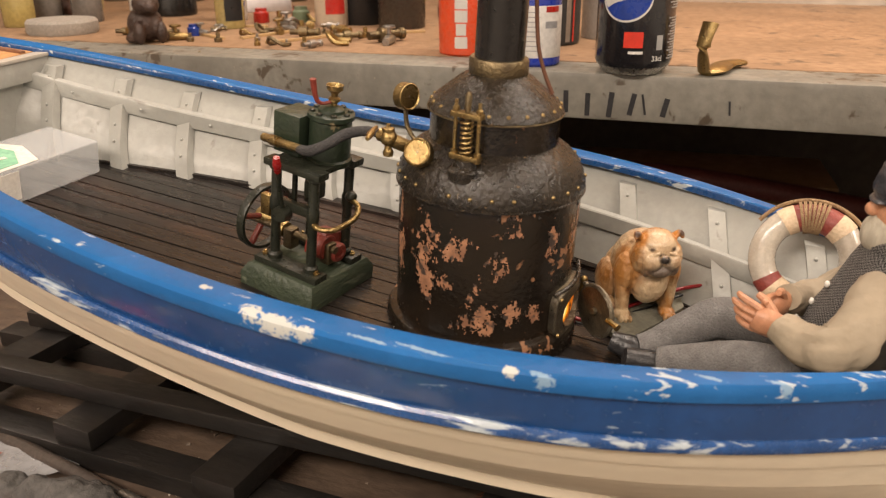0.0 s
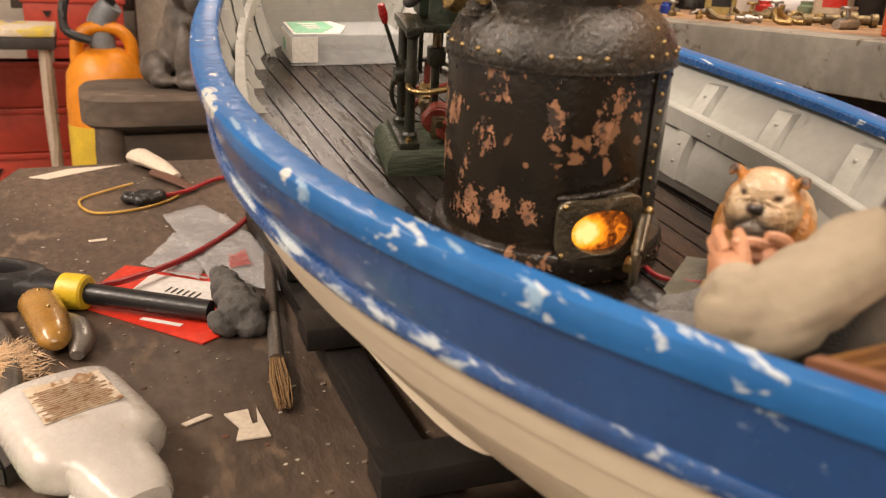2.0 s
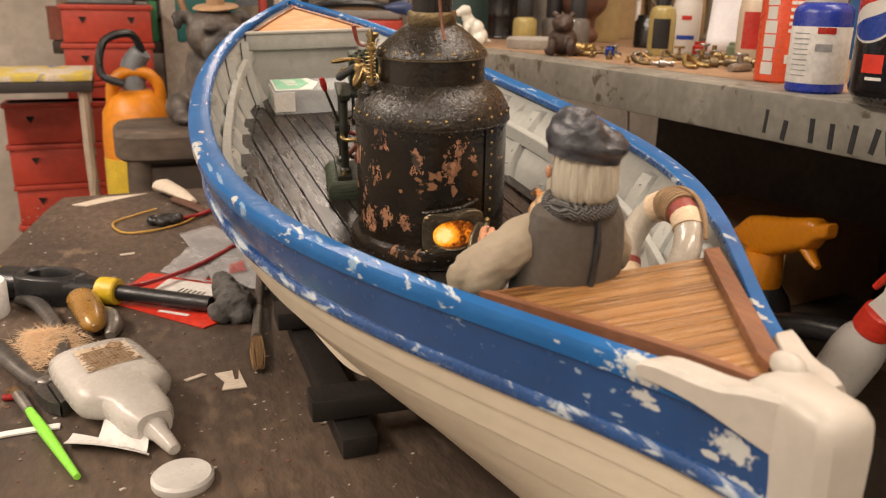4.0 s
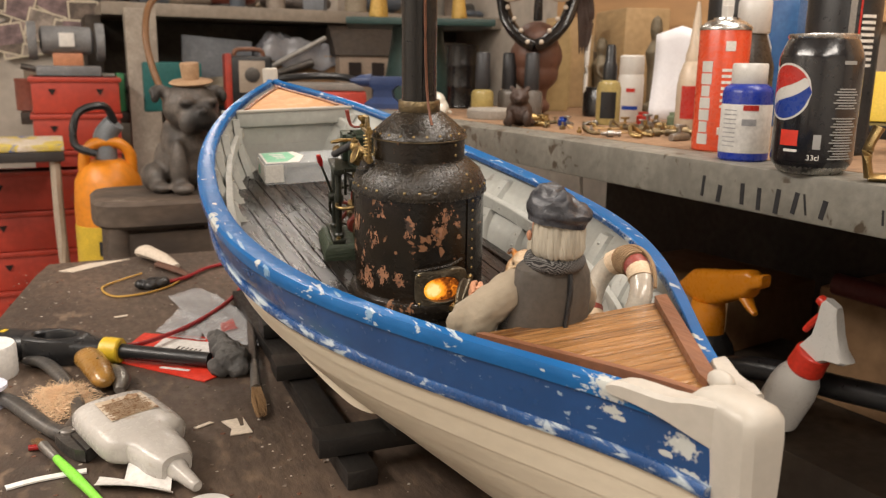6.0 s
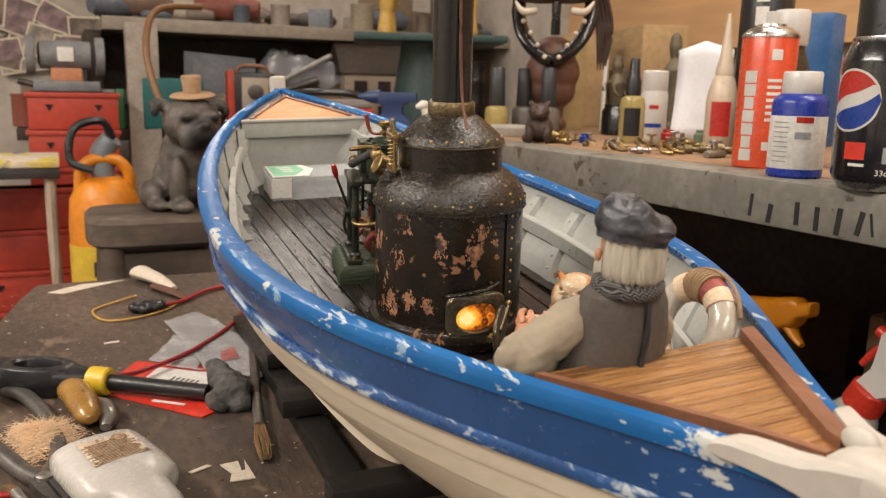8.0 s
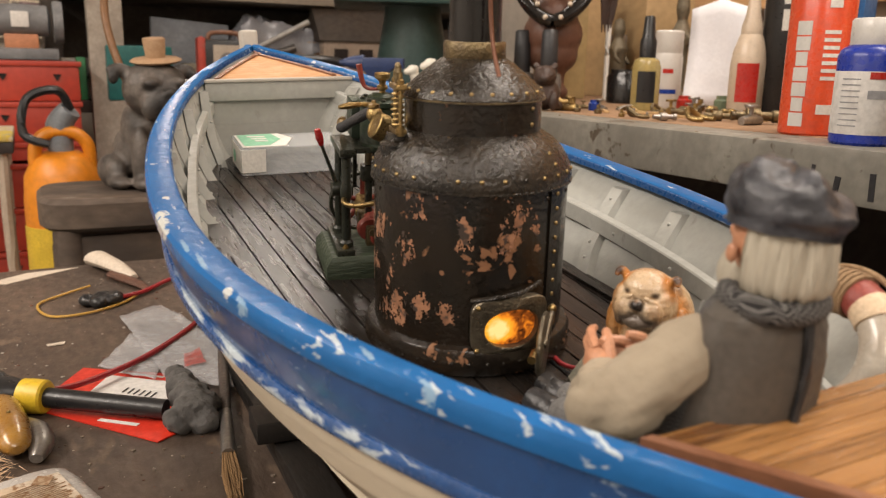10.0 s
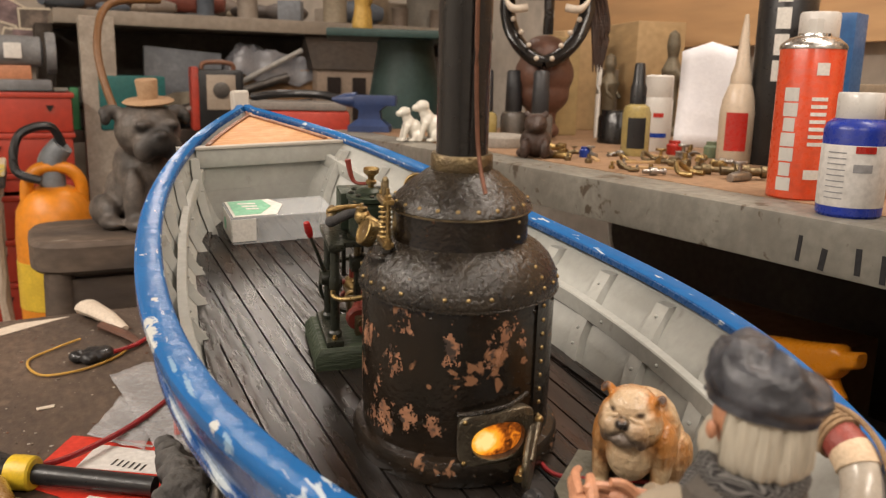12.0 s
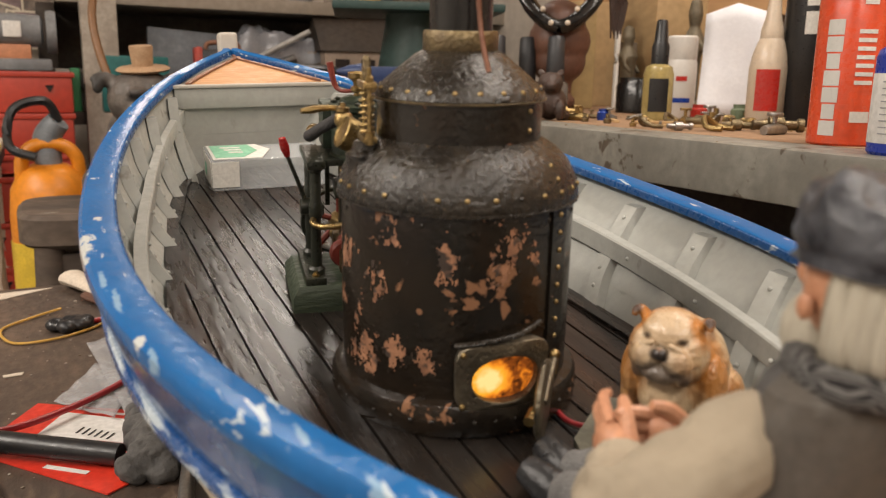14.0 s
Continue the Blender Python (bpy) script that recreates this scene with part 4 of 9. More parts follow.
for s in (-1, 1):
    q = pose(VX + 0.0060 * s * math.cos(radians(78)), VY + 0.0060 * s * math.sin(radians(78)), 0)
    part("valve_pillar", lathe(bm_new(), [(0.0018, 0.1132), (0.0018, 0.1175), (0.0009, 0.1180), (0.0009, 0.1352), (0.0016, 0.1358), (0.0016, 0.1372), (0.0009, 0.1378), (0.0008, 0.1405)], 10, q), BRASS, boiler)


def gauge(c, out, r):
    m = Matrix.Translation(c) @ Vector(out).to_track_quat("Z", "Y").to_matrix().to_4x4()
    g = part("pressure_gauge", lathe(bm_new(), [(r * 0.55, -r * 0.8), (r, -r * 0.6), (r, r * 0.15), (r * 0.92, r * 0.22), (r * 0.84, r * 0.12)], 24, m), BRASS, boiler, "brass pressure gauge")
    part("gauge_dial", lathe(bm_new(), [(r * 0.86, 0.0), (r * 0.86, r * 0.10), (r * 0.1, r * 0.12)], 24, m), DIAL, g, "yellowed dial")


gauge(P3(-0.0375, 0.0250, 0.1138), (-0.88, 0.05, 0.42), 0.0066)
gauge(P3(-0.0010, 0.0450, 0.1290), (-0.42, -0.90, 0.10), 0.0068)
part("gauge_stem", tube(bm_new(), [(-0.0020, 0.0400, 0.1070), (-0.0015, 0.0450, 0.1140), (-0.0010, 0.0465, 0.1240)], 0.0012, 8), DARKBRASS, boiler)
# stop valve and the steam pipe to the engine
part("stop_valve", ball(tube(bm_new(), [(-0.0220, 0.0310, 0.1090), (-0.0290, 0.0385, 0.1140), (-0.0315, 0.0425, 0.1165), (-0.0305, 0.0470, 0.1172)], [0.0030, 0.0034, 0.0030, 0.0032], 12), (-0.0318, 0.0420, 0.1165), 0.0042, 12), BRASS, boiler, "brass stop valve")
part("valve_bonnet", lathe(bm_new(), [(0.0024, -0.0085), (0.0026, -0.0065), (0.0018, -0.0050), (0.0018, 0.0030), (0.0030, 0.0036), (0.0030, 0.0050), (0.0012, 0.0056), (0.0010, 0.0070)], 12, pose(-0.0322, 0.0420, 0.1165)), BRASS, boiler)
part("valve_handle", tube(bm_new(), [(-0.0305, 0.0488, 0.1207), (-0.0380, 0.0473, 0.1210), (-0.0440, 0.0461, 0.1207), (-0.0490, 0.0451, 0.1203)], [0.0008, 0.0013, 0.0017, 0.0010], 8), BRASS, boiler)

# ---- steam engine ----
ENG = BOAT @ pose(-0.0147, 0.0968, floor_z(0.0968), 4.6, 0, -11) @ Matrix.Diagonal((1, 1, 0.91, 1))
engine = thing("steam_engine", ENG, "small dark green vertical steam engine with brass fittings", "steam engine")
bm = bm_new()
rows = [[P3(sx * w, sy * l, z) for sx, sy in ((-1, -1), (1, -1), (1, 1), (-1, 1))] for w, l, z in ((0.0270, 0.0245, 0.0), (0.0270, 0.0245, 0.0085), (0.0240, 0.0220, 0.0135), (0.0235, 0.0215, 0.0140))]
part("plinth", rings(bm, rows), GREENWOOD, engine, "green painted wooden plinth")
for x in (-0.0155, 0.0155):
    bed = part("bed_rail", box(bm_new(), 0.0100, 0.042, 0.0050, pose(x, 0, 0.0128), 0.0008), GREENBLACK, engine)
    for y in (-0.0175, 0.0175):
        part("bed_bolt", lathe(bm_new(), [(0.0018, 0.0178), (0.0018, 0.0190), (0.0010, 0.0192), (0.0010, 0.0202), (0.0004, 0.0204)], 6, pose(x, y, 0)), BRASS, bed)
for x, y in ((-0.0145, -0.0130), (0.0145, -0.0130), (-0.0145, 0.0115), (0.0145, 0.0115)):
    part("column", lathe(bm_new(), [(0.0040, 0.0175), (0.0040, 0.0205), (0.0027, 0.0220), (0.0025, 0.0480), (0.0033, 0.0500), (0.0033, 0.0560), (0.0026, 0.0580), (0.0027, 0.0735), (0.0036, 0.0745), (0.0036, 0.0765)], 14, pose(x, y, 0)), GREENBLACK, engine)
for x in (-0.0145, 0.0145):
    part("top_beam", box(bm_new(), 0.0085, 0.036, 0.0042, pose(x, -0.001, 0.0760), 0.0008), GREENBLACK, engine)
part("top_plate", box(bm_new(), 0.0230, 0.030, 0.0035, pose(0, -0.001, 0.0768), 0.0006), GREENBLACK, engine)
part("cylinder", lathe(bm_new(), [(0.0110, 0.0775), (0.0118, 0.0790), (0.0118, 0.0810), (0.0108, 0.0820), (0.0108, 0.1035), (0.0120, 0.1045), (0.0120, 0.1070), (0.0112, 0.1075)], 28, pose(0.0050, -0.0065, 0)), GREEN, engine, "dark green cylinder")
part("valve_chest", box(bm_new(), 0.0195, 0.0170, 0.0235, pose(0.0010, 0.0110, 0.0810), 0.0010), GREEN, engine, "dark green valve chest")
part("cylinder_cover", lathe(bm_new(), [(0.0070, 0.1070), (0.0066, 0.1092), (0.0040, 0.1108), (0.0030, 0.1110)], 18, pose(0.0050, -0.0065, 0)), GREEN, engine)
for k in range(8):
    a = 2 * math.pi * k / 8
    part("cover_bolt", lathe(bm_new(), [(0.0015, 0.1072), (0.0015, 0.1086), (0.0009, 0.1090)], 6, pose(0.0050 + 0.0096 * math.cos(a), -0.0065 + 0.0096 * math.sin(a), 0)), GREENBLACK, engine)
part("oil_cup", lathe(bm_new(), [(0.0016, 0.1105), (0.0016, 0.1125), (0.0030, 0.1135), (0.0030, 0.1150), (0.0017, 0.1160), (0.0020, 0.1180), (0.0042, 0.1200), (0.0044, 0.1225), (0.0038, 0.1225), (0.0030, 0.1205)], 18, pose(0.0062, -0.0070, 0)), BRASS, engine, "brass oil cup")
part("cup_lever", tube(bm_new(), [(0.0052, -0.0070, 0.1135), (-0.0008, -0.0045, 0.1130), (-0.0038, -0.0032, 0.1165), (-0.0058, -0.0024, 0.1270)], [0.0010, 0.0010, 0.0013, 0.0017], 8), REDP, engine)
part("piston_rod", rod(bm_new(), P3(0, -0.002, 0.030), P3(0, -0.002, 0.0775), 0.0022), DARKBRASS, engine)
part("crosshead", box(bm_new(), 0.0085, 0.0080, 0.0100, pose(0, -0.002, 0.0560), 0.0010), GREENBLACK, engine)
part("connecting_rod", box(bm_new(), 0.0035, 0.0050, 0.0270, pose(0, -0.002, 0.0310), 0.0008), GREENBLACK, engine)
part("guide_frame", box(bm_new(), 0.0040, 0.0250, 0.0060, pose(-0.0125, -0.001, 0.0500), 0.0008), GREENBLACK, engine)
for x in (-0.0145, 0.0085):
    part("guide_bar", box(bm_new(), 0.0022, 0.0022, 0.0280, pose(x * 0.45, 0.006, 0.0490), 0.0003), GREENBLACK, engine)
part("crank_web", lathe(bm_new(), [(0.0070, -0.0030), (0.0078, -0.0018), (0.0078, 0.0018), (0.0070, 0.0030)], 16, pose(0.000, -0.010, 0.0270, 90)), REDP, engine, "oxide red crank web")
part("crank_web", box(bm_new(), 0.0165, 0.0130, 0.0165, pose(0.002, -0.006, 0.0185, 0, 16, 0), 0.0030), REDP, engine)
part("crank_boss", lathe(bm_new(), [(0.0058, 0.0), (0.0060, 0.0040), (0.0050, 0.0052), (0.0026, 0.0054), (0.0022, 0.0040)], 18, pose(0.0045, -0.0125, 0.0232, 90)), REDP, engine, "round oxide red boss")
part("crankshaft", rod(bm_new(), P3(0, -0.018, 0.0270), P3(0, 0.0440, 0.0270), 0.0022), DARKBRASS, engine)
for y in (-0.013, 0.013):
    part("bearing", box(bm_new(), 0.0070, 0.0060, 0.0130, pose(0, y, 0.0175), 0.0012), DARKBRASS, engine)
part("eccentric", lathe(bm_new(), [(0.0046, -0.0020), (0.0052, 0), (0.0046, 0.0020)], 16, pose(0.001, 0.019, 0.0270, 90)), BRASS, engine)
wheel = part("flywheel", lathe(bm_new(), [(0.0188, -0.0024), (0.0206, -0.0024), (0.0210, 0.0), (0.0206, 0.0024), (0.0188, 0.0024), (0.0184, 0.0), (0.0188, -0.0024)], 40, caps=False), GREENBLACK, engine, "thin dark steel flywheel rim with red spokes")
wheel.matrix_local = pose(0.0035, 0.0350, 0.0290, 90, 0, 0)
for k in range(5):
    a = 2 * math.pi * k / 5 + 0.3
    part("spoke", rod(bm_new(), P3(0.003 * math.cos(a), 0.003 * math.sin(a), 0), P3(0.0188 * math.cos(a), 0.0188 * math.sin(a), 0), 0.0019, 8), REDP, wheel)
part("hub", lathe(bm_new(), [(0.0050, -0.0035), (0.0056, 0), (0.0050, 0.0035), (0.0030, 0.0075), (0.0028, 0.0120)], 14), BRASS, wheel)
part("reversing_lever", tube(bm_new(), [(-0.0165, 0.0050, 0.0490), (-0.0215, 0.0030, 0.0650), (-0.0262, 0.0010, 0.0790)], [0.0013, 0.0011, 0.0010], 8), GREENBLACK, engine)
part("lever_knob", tube(bm_new(), [(-0.0258, 0.0012, 0.0780), (-0.0270, 0.0006, 0.0830), (-0.0282, 0.0000, 0.0880)], [0.0014, 0.0023, 0.0017], 10), REDKNOB, engine, "glossy red lever knob")
part("lever_bracket", lathe(bm_new(), [(0.0044, -0.0030), (0.0048, 0.0), (0.0044, 0.0030)], 14, pose(-0.0170, 0.0050, 0.0490, 0, 90, 0)), GREENBLACK, engine)
part("link_block", box(bm_new(), 0.0040, 0.0065, 0.0130, pose(-0.0140, 0.0180, 0.0430), 0.0010), BRASS, engine)
part("exhaust_pipe", tube(bm_new(), [(-0.0140, -0.0120, 0.0500), (-0.0165, -0.0180, 0.0480), (-0.0120, -0.0250, 0.0480), (0.0020, -0.0270, 0.0505), (0.0100, -0.0230, 0.0540), (0.0120, -0.0150, 0.0560)], 0.0016, 10), BRASS, engine, "bent brass pipe")
part("drain_cock", ball(bm_new(), (0.0125, -0.0165, 0.0570), 0.0034, 10), GREENBLACK, engine)
def E(x, y, z):
    """A place in the boat as the engine sees it."""
    return ENG.inverted() @ BOAT @ P3(x, y, z)


part("inlet_block", rod(rod(bm_new(), E(-0.0216, 0.1161, 0.1035), E(-0.0325, 0.0880, 0.1040), 0.0024), E(-0.0240, 0.1100, 0.1036), E(-0.0262, 0.1045, 0.1037), 0.0030), BRASS, engine, "brass inlet pipe")
pipe = part("steam_pipe", tube(bm_new(), [E(-0.0318, 0.0900, 0.1038), E(-0.0340, 0.0825, 0.1046), E(-0.0318, 0.0745, 0.1085), E(-0.0265, 0.0665, 0.1135), E(-0.0262, 0.0560, 0.1165), E(-0.0300, 0.0470, 0.1172)], [0.0024, 0.0031, 0.0027, 0.0030, 0.0027, 0.0022], 12), LAGGING, engine, "black lagged steam pipe")

# ---- clear plastic box with a green and white label ----
CLEAR = mat("milky_clear_plastic", (0.80, 0.83, 0.84), (0.74, 0.77, 0.79), 0.20, scale=30, bump=0.05, alpha=0.27, spec=0.6)
LABELG = mat("green_print", (0.22, 0.52, 0.34), (0.30, 0.60, 0.42), 0.5, scale=60)
LABELW = mat("white_print", (0.78, 0.77, 0.72), (0.72, 0.70, 0.65), 0.5, scale=60)
pbx = thing("plastic_box", BOAT @ pose(0.0000, 0.3075, floor_z(0.3075), 4.6, 0, -3.0), "clear plastic box with green and white label on its lid", "plastic box")
bw, bl, bh = 0.081, 0.042, 0.0210
part("bottom", box(bm_new(), bw, bl, 0.0012, pose(0, 0, 0.0003), 0.0003), CLEAR, pbx)
for y in (-bl / 2, bl / 2):
    part("side", box(bm_new(), bw, 0.0010, bh, pose(0, y, 0.0006), 0.0004), CLEAR, pbx)
for x in (-bw / 2, bw / 2):
    part("side", box(bm_new(), 0.0010, bl, bh, pose(x, 0, 0.0006), 0.0004), CLEAR, pbx)
part("lid", box(bm_new(), bw + 0.001, bl + 0.001, 0.0014, pose(0, 0, bh), 0.0006), CLEAR, pbx)
part("label", slab(bm_new(), [(-bw / 2 + 0.001, -bl / 2 + 0.001), (-0.006, -bl / 2 + 0.001), (0.004, 0.004), (-0.004, bl / 2 - 0.001), (-bw / 2 + 0.001, bl / 2 - 0.001)], bh + 0.0015, bh + 0.0020), LABELW, pbx, "white label")
part("label_print", slab(bm_new(), [(-bw / 2 + 0.003, -bl / 2 + 0.004), (-0.018, -bl / 2 + 0.004), (-0.006, 0.000), (-0.010, bl / 2 - 0.003), (-bw / 2 + 0.003, bl / 2 - 0.003)], bh + 0.0021, bh + 0.0024), LABELG, pbx, "green printed field")
for k in range(3):
    part("print_bar", box(bm_new(), 0.014 - 0.002 * k, 0.0032, 0.0003, pose(-0.024 + 0.001 * k, 0.009 - 0.007 * k, bh + 0.0025, 0, 0, -8)), LABELW, pbx)
part("label_fold", slab(bm_new(), [(-bw / 2 - 0.0006, -bl / 2 - 0.0010), (-bw / 2 + 0.018, -bl / 2 - 0.0010), (-bw / 2 + 0.018, -bl / 2 - 0.0006), (-bw / 2 - 0.0006, -bl / 2 - 0.0006)], 0.003, bh), LABELW, pbx, "white label folded down the front")
part("label_fold", slab(bm_new(), [(-bw / 2 - 0.0012, -bl / 2), (-bw / 2 - 0.0008, -bl / 2), (-bw / 2 - 0.0008, bl / 2 - 0.006), (-bw / 2 - 0.0012, bl / 2 - 0.006)], 0.003, bh), LABELW, pbx, "white label folded down the side")
part("print_mark", ball(bm_new(), (-bw / 2 - 0.0014, 0.004, 0.011), (0.0004, 0.005, 0.005), 12), LABELG, pbx, "green printed leaf")

# ---- bulldog figure on its slate ----
pad = solid("slate_tile", rings(bm_new(), [[P3(x, y, floor_z(y) + z) for x, y in ((0.0163, -0.0645), (0.044, -0.044), (0.076, -0.066), (0.082, -0.098), (0.0667, -0.1022), (0.040, -0.091), (0.0123, -0.077))] for z in (0.0006, 0.0036)]), SLATE, BOAT, "grey-green slate tile on the boat floor", "tile", smooth=False)
bm = bm_new()
D = lambda x, y, z: (x, y, z)
# rump, back and chest
ball(bm, D(0, 0.024, 0.017), (0.0200, 0.0150, 0.0165), 18)
ball(bm, D(0, 0.014, 0.026), (0.0195, 0.0175, 0.0185), 18)
ball(bm, D(0, 0.003, 0.027), (0.0195, 0.0125, 0.0170), 18)
ball(bm, D(0, -0.004, 0.021), (0.0125, 0.0090, 0.0120), 16)
ball(bm, D(0, -0.002, 0.036), (0.0160, 0.0110, 0.0100), 16)
for s in (-1, 1):
    # shoulder, fore leg and paw, haunch and hind paw
    ball(bm, D(s * 0.0155, 0.002, 0.025), (0.0070, 0.0090, 0.0120))
    tube(bm, [D(s * 0.0155, 0.001, 0.022), D(s * 0.0158, -0.002, 0.012), D(s * 0.0150, -0.003, 0.004)], [0.0066, 0.0048, 0.0042], 12)
    ball(bm, D(s * 0.0155, -0.0058, 0.0030), (0.0056, 0.0068, 0.0032))
    for q in (-1, 0, 1):
        ball(bm, D(s * 0.0155 + q * 0.0032, -0.0114, 0.0026), (0.0016, 0.0026, 0.0022), 8)
    ball(bm, D(s * 0.0180, 0.020, 0.0125), (0.0075, 0.0125, 0.0125))
    ball(bm, D(s * 0.0185, 0.008, 0.0032), (0.0046, 0.0085, 0.0034))
    # cheeks, hanging jowls, fold beside the nose, brow, small folded ear
    ball(bm, D(s * 0.0098, -0.0062, 0.0382), (0.0068, 0.0088, 0.0088))
    ball(bm, D(s * 0.0062, -0.0145, 0.0382), (0.0066, 0.0048, 0.0050))
    ball(bm, D(s * 0.0085, -0.0134, 0.0350), (0.0042, 0.0042, 0.0052))
    tube(bm, [D(s * 0.0030, -0.0160, 0.0445), D(s * 0.0080, -0.0152, 0.0425), D(s * 0.0118, -0.0112, 0.0380)], [0.0009, 0.0011, 0.0009], 8, 4)
    tube(bm, [D(s * 0.0105, -0.0025, 0.0470), D(s * 0.0134, -0.0032, 0.0500), D(s * 0.0150, -0.0044, 0.0502), D(s * 0.0154, -0.0060, 0.0482)], [0.0040, 0.0030, 0.0022, 0.0012], 10, 4, flat=0.55)
ball(bm, D(0, -0.0035, 0.0440), (0.0136, 0.0112, 0.0080), 20)
ball(bm, D(0, -0.0030, 0.0470), (0.0115, 0.0095, 0.0052), 18)
ball(bm, D(0, -0.0172, 0.0414), (0.0034, 0.0028, 0.0022))
ball(bm, D(0, -0.0144, 0.0335), (0.0082, 0.0050, 0.0036))
dogm = BOAT @ pose(0.0460, -0.0795, floor_z(-0.08) + 0.0034, 4.0, 0, -60) @ Matrix.Diagonal((0.84, 0.88, 1.03, 1))
soften(solid("bulldog_figurine", bm, DOG, dogm, "painted tan and white sitting bulldog figurine on slate", "figurine"), 0.00042, 2)

# ---- lifebuoy ----
LB = BOAT @ Matrix.Translation((0.0540, -0.1575, 0.0570)) @ pose(0, 0, 0, 0, 23, -6) @ pose(0, 0, 0, 0, 90, 0) @ Matrix.Scale(0.822, 4)
buoy = thing("lifebuoy", LB, "white lifebuoy with red bands and wound hemp rope", "lifebuoy")


def arc(r, t, a0, a1, n=20, segs=14):
    return tube(bm_new(), [(r * math.cos(radians(a0 + (a1 - a0) * k / n)), r * math.sin(radians(a0 + (a1 - a0) * k / n)), 0) for k in range(n + 1)], t, segs, 1)


bm = bm_new()
rows = []
for k in range(49):
    a = 2 * math.pi * k / 48
    rows.append([P3((0.0265 + 0.0083 * math.cos(b)) * math.cos(a), (0.0265 + 0.0083 * math.cos(b)) * math.sin(a), 0.0075 * math.sin(b)) for b in (2 * math.pi * j / 16 for j in range(16))])
part("ring", rings(bm, rows, caps=False), BUOY, buoy, "glossy white ring")
TOPA = 180
for a in (TOPA - 34, TOPA + 34, TOPA - 150, TOPA + 150):
    part("band", arc(0.0265, 0.0089, a - 9, a + 9, 6), BAND, buoy, "cream canvas band")
part("red_band", arc(0.0265, 0.0087, TOPA - 26, TOPA + 27, 10), REDBAND, buoy, "dull red band")
for a in (TOPA - 136, TOPA + 136):
    part("red_band", arc(0.0265, 0.0086, a - 9, a + 9, 5), REDBAND, buoy, "dull red band")
for k in range(7):
    part("rope_turn", arc(0.0265, 0.0102, TOPA - 20 + 4.6 * k, TOPA - 16.5 + 4.6 * k, 2), ROPE, buoy)
part("grab_rope", tube(bm_new(), [(0.0375 * math.cos(radians(a)), 0.0375 * math.sin(radians(a)), 0.002) for a in range(TOPA - 60, TOPA + 70, 10)], 0.0013, 8, 3), ROPE, buoy, "hemp grab rope")

# ---- the old sailor doll, one mesh ----
bm = bm_new()
S = dict(skin=0, trouser=1, shirt=2, vest=3, knit=4, cap=5, hair=6, shoe=7, button=8)
fz = 0.006
# legs and shoes
tube(bm, [(0.014, -0.175, 0.020), (0.016, -0.148, 0.031), (0.015, -0.122, 0.034), (0.010, -0.106, 0.026), (0.004, -0.092, 0.0165), (0.001, -0.084, 0.0145)], [0.0130, 0.0125, 0.0110, 0.0095, 0.0085, 0.0070], 14, 5, S["trouser"])
tube(bm, [(-0.010, -0.175, 0.018), (-0.014, -0.150, 0.026), (-0.013, -0.132, 0.026), (-0.010, -0.112, 0.020), (-0.008, -0.096, 0.015)], [0.0130, 0.0125, 0.0115, 0.0095, 0.0075], 14, 5, S["trouser"])
tube(bm, [(0.001, -0.088, 0.014), (0.0, -0.080, 0.0145), (0.0, -0.070, 0.0165)], [0.0052, 0.0068, 0.0050], 12, 4, S["shoe"])
tube(bm, [(-0.008, -0.100, 0.013), (-0.010, -0.090, 0.0140), (-0.013, -0.079, 0.0160)], [0.0052, 0.0068, 0.0050], 12, 4, S["shoe"])
ball(bm, (0.002, -0.178, 0.024), (0.022, 0.016, 0.016), 18, mi=S["trouser"])
# torso: tweed front, satin back
def ell(cx, cy, z, rx, ry, n=20):
    cx -= 0.009 - 0.05 * max(0.0, z - 0.05)
    front = 1.0 + 0.75 * max(0.0, 1 - abs(z - 0.050) / 0.045)
    return [P3(cx + rx * math.cos(a), cy + 0.004 + ry * math.sin(a) * (front if math.sin(a) > 0 else 1.0), z) for a in (2 * math.pi * k / n for k in range(n))]
tr = [ell(0.001, -0.180, 0.022, 0.0240, 0.0160), ell(0.001, -0.182, 0.040, 0.0245, 0.0165), ell(0.001, -0.184, 0.058, 0.0240, 0.0155), ell(0.002, -0.186, 0.074, 0.0222, 0.0140), ell(0.001, -0.186, 0.085, 0.0218, 0.0130), ell(0.000, -0.186, 0.0915, 0.0195, 0.0118), ell(0.001, -0.186, 0.0965, 0.0125, 0.0098)]
n0 = len(bm.faces)
rings(bm, tr, mi=S["vest"])
bm.faces.ensure_lookup_table()
for f in list(bm.faces)[n0:]:
    if f.calc_center_median().y > -0.178:
        f.material_index = S["knit"]
for k in range(5):
    ball(bm, (-0.007, -0.1790 + 0.004 + (0.0155 + 0.0005 * (2 - abs(k - 2))) * (1.0 + 0.75 * max(0.0, 1 - abs(0.034 + 0.0095 * k - 0.050) / 0.045)) - 0.0045 - 0.0012 * max(0, k - 2), 0.034 + 0.0095 * k), (0.0016, 0.0012, 0.0016), 8, mi=S["button"])
tube(bm, [(-0.0085, -0.1956, 0.034), (-0.0075, -0.1967, 0.056), (-0.0055, -0.1971, 0.073), (-0.0045, -0.1961, 0.084), (-0.0042, -0.1945, 0.0925)], 0.0014, 6, 4, S["shoe"])
# collar roll
tube(bm, [(-0.0068 + 0.0122 * math.cos(2 * math.pi * k / 12), -0.1845 + 0.0104 * math.sin(2 * math.pi * k / 12), 0.0950 + 0.0008 * math.sin(2 * math.pi * k / 12)) for k in range(13)], 0.0039, 10, 2, S["knit"])
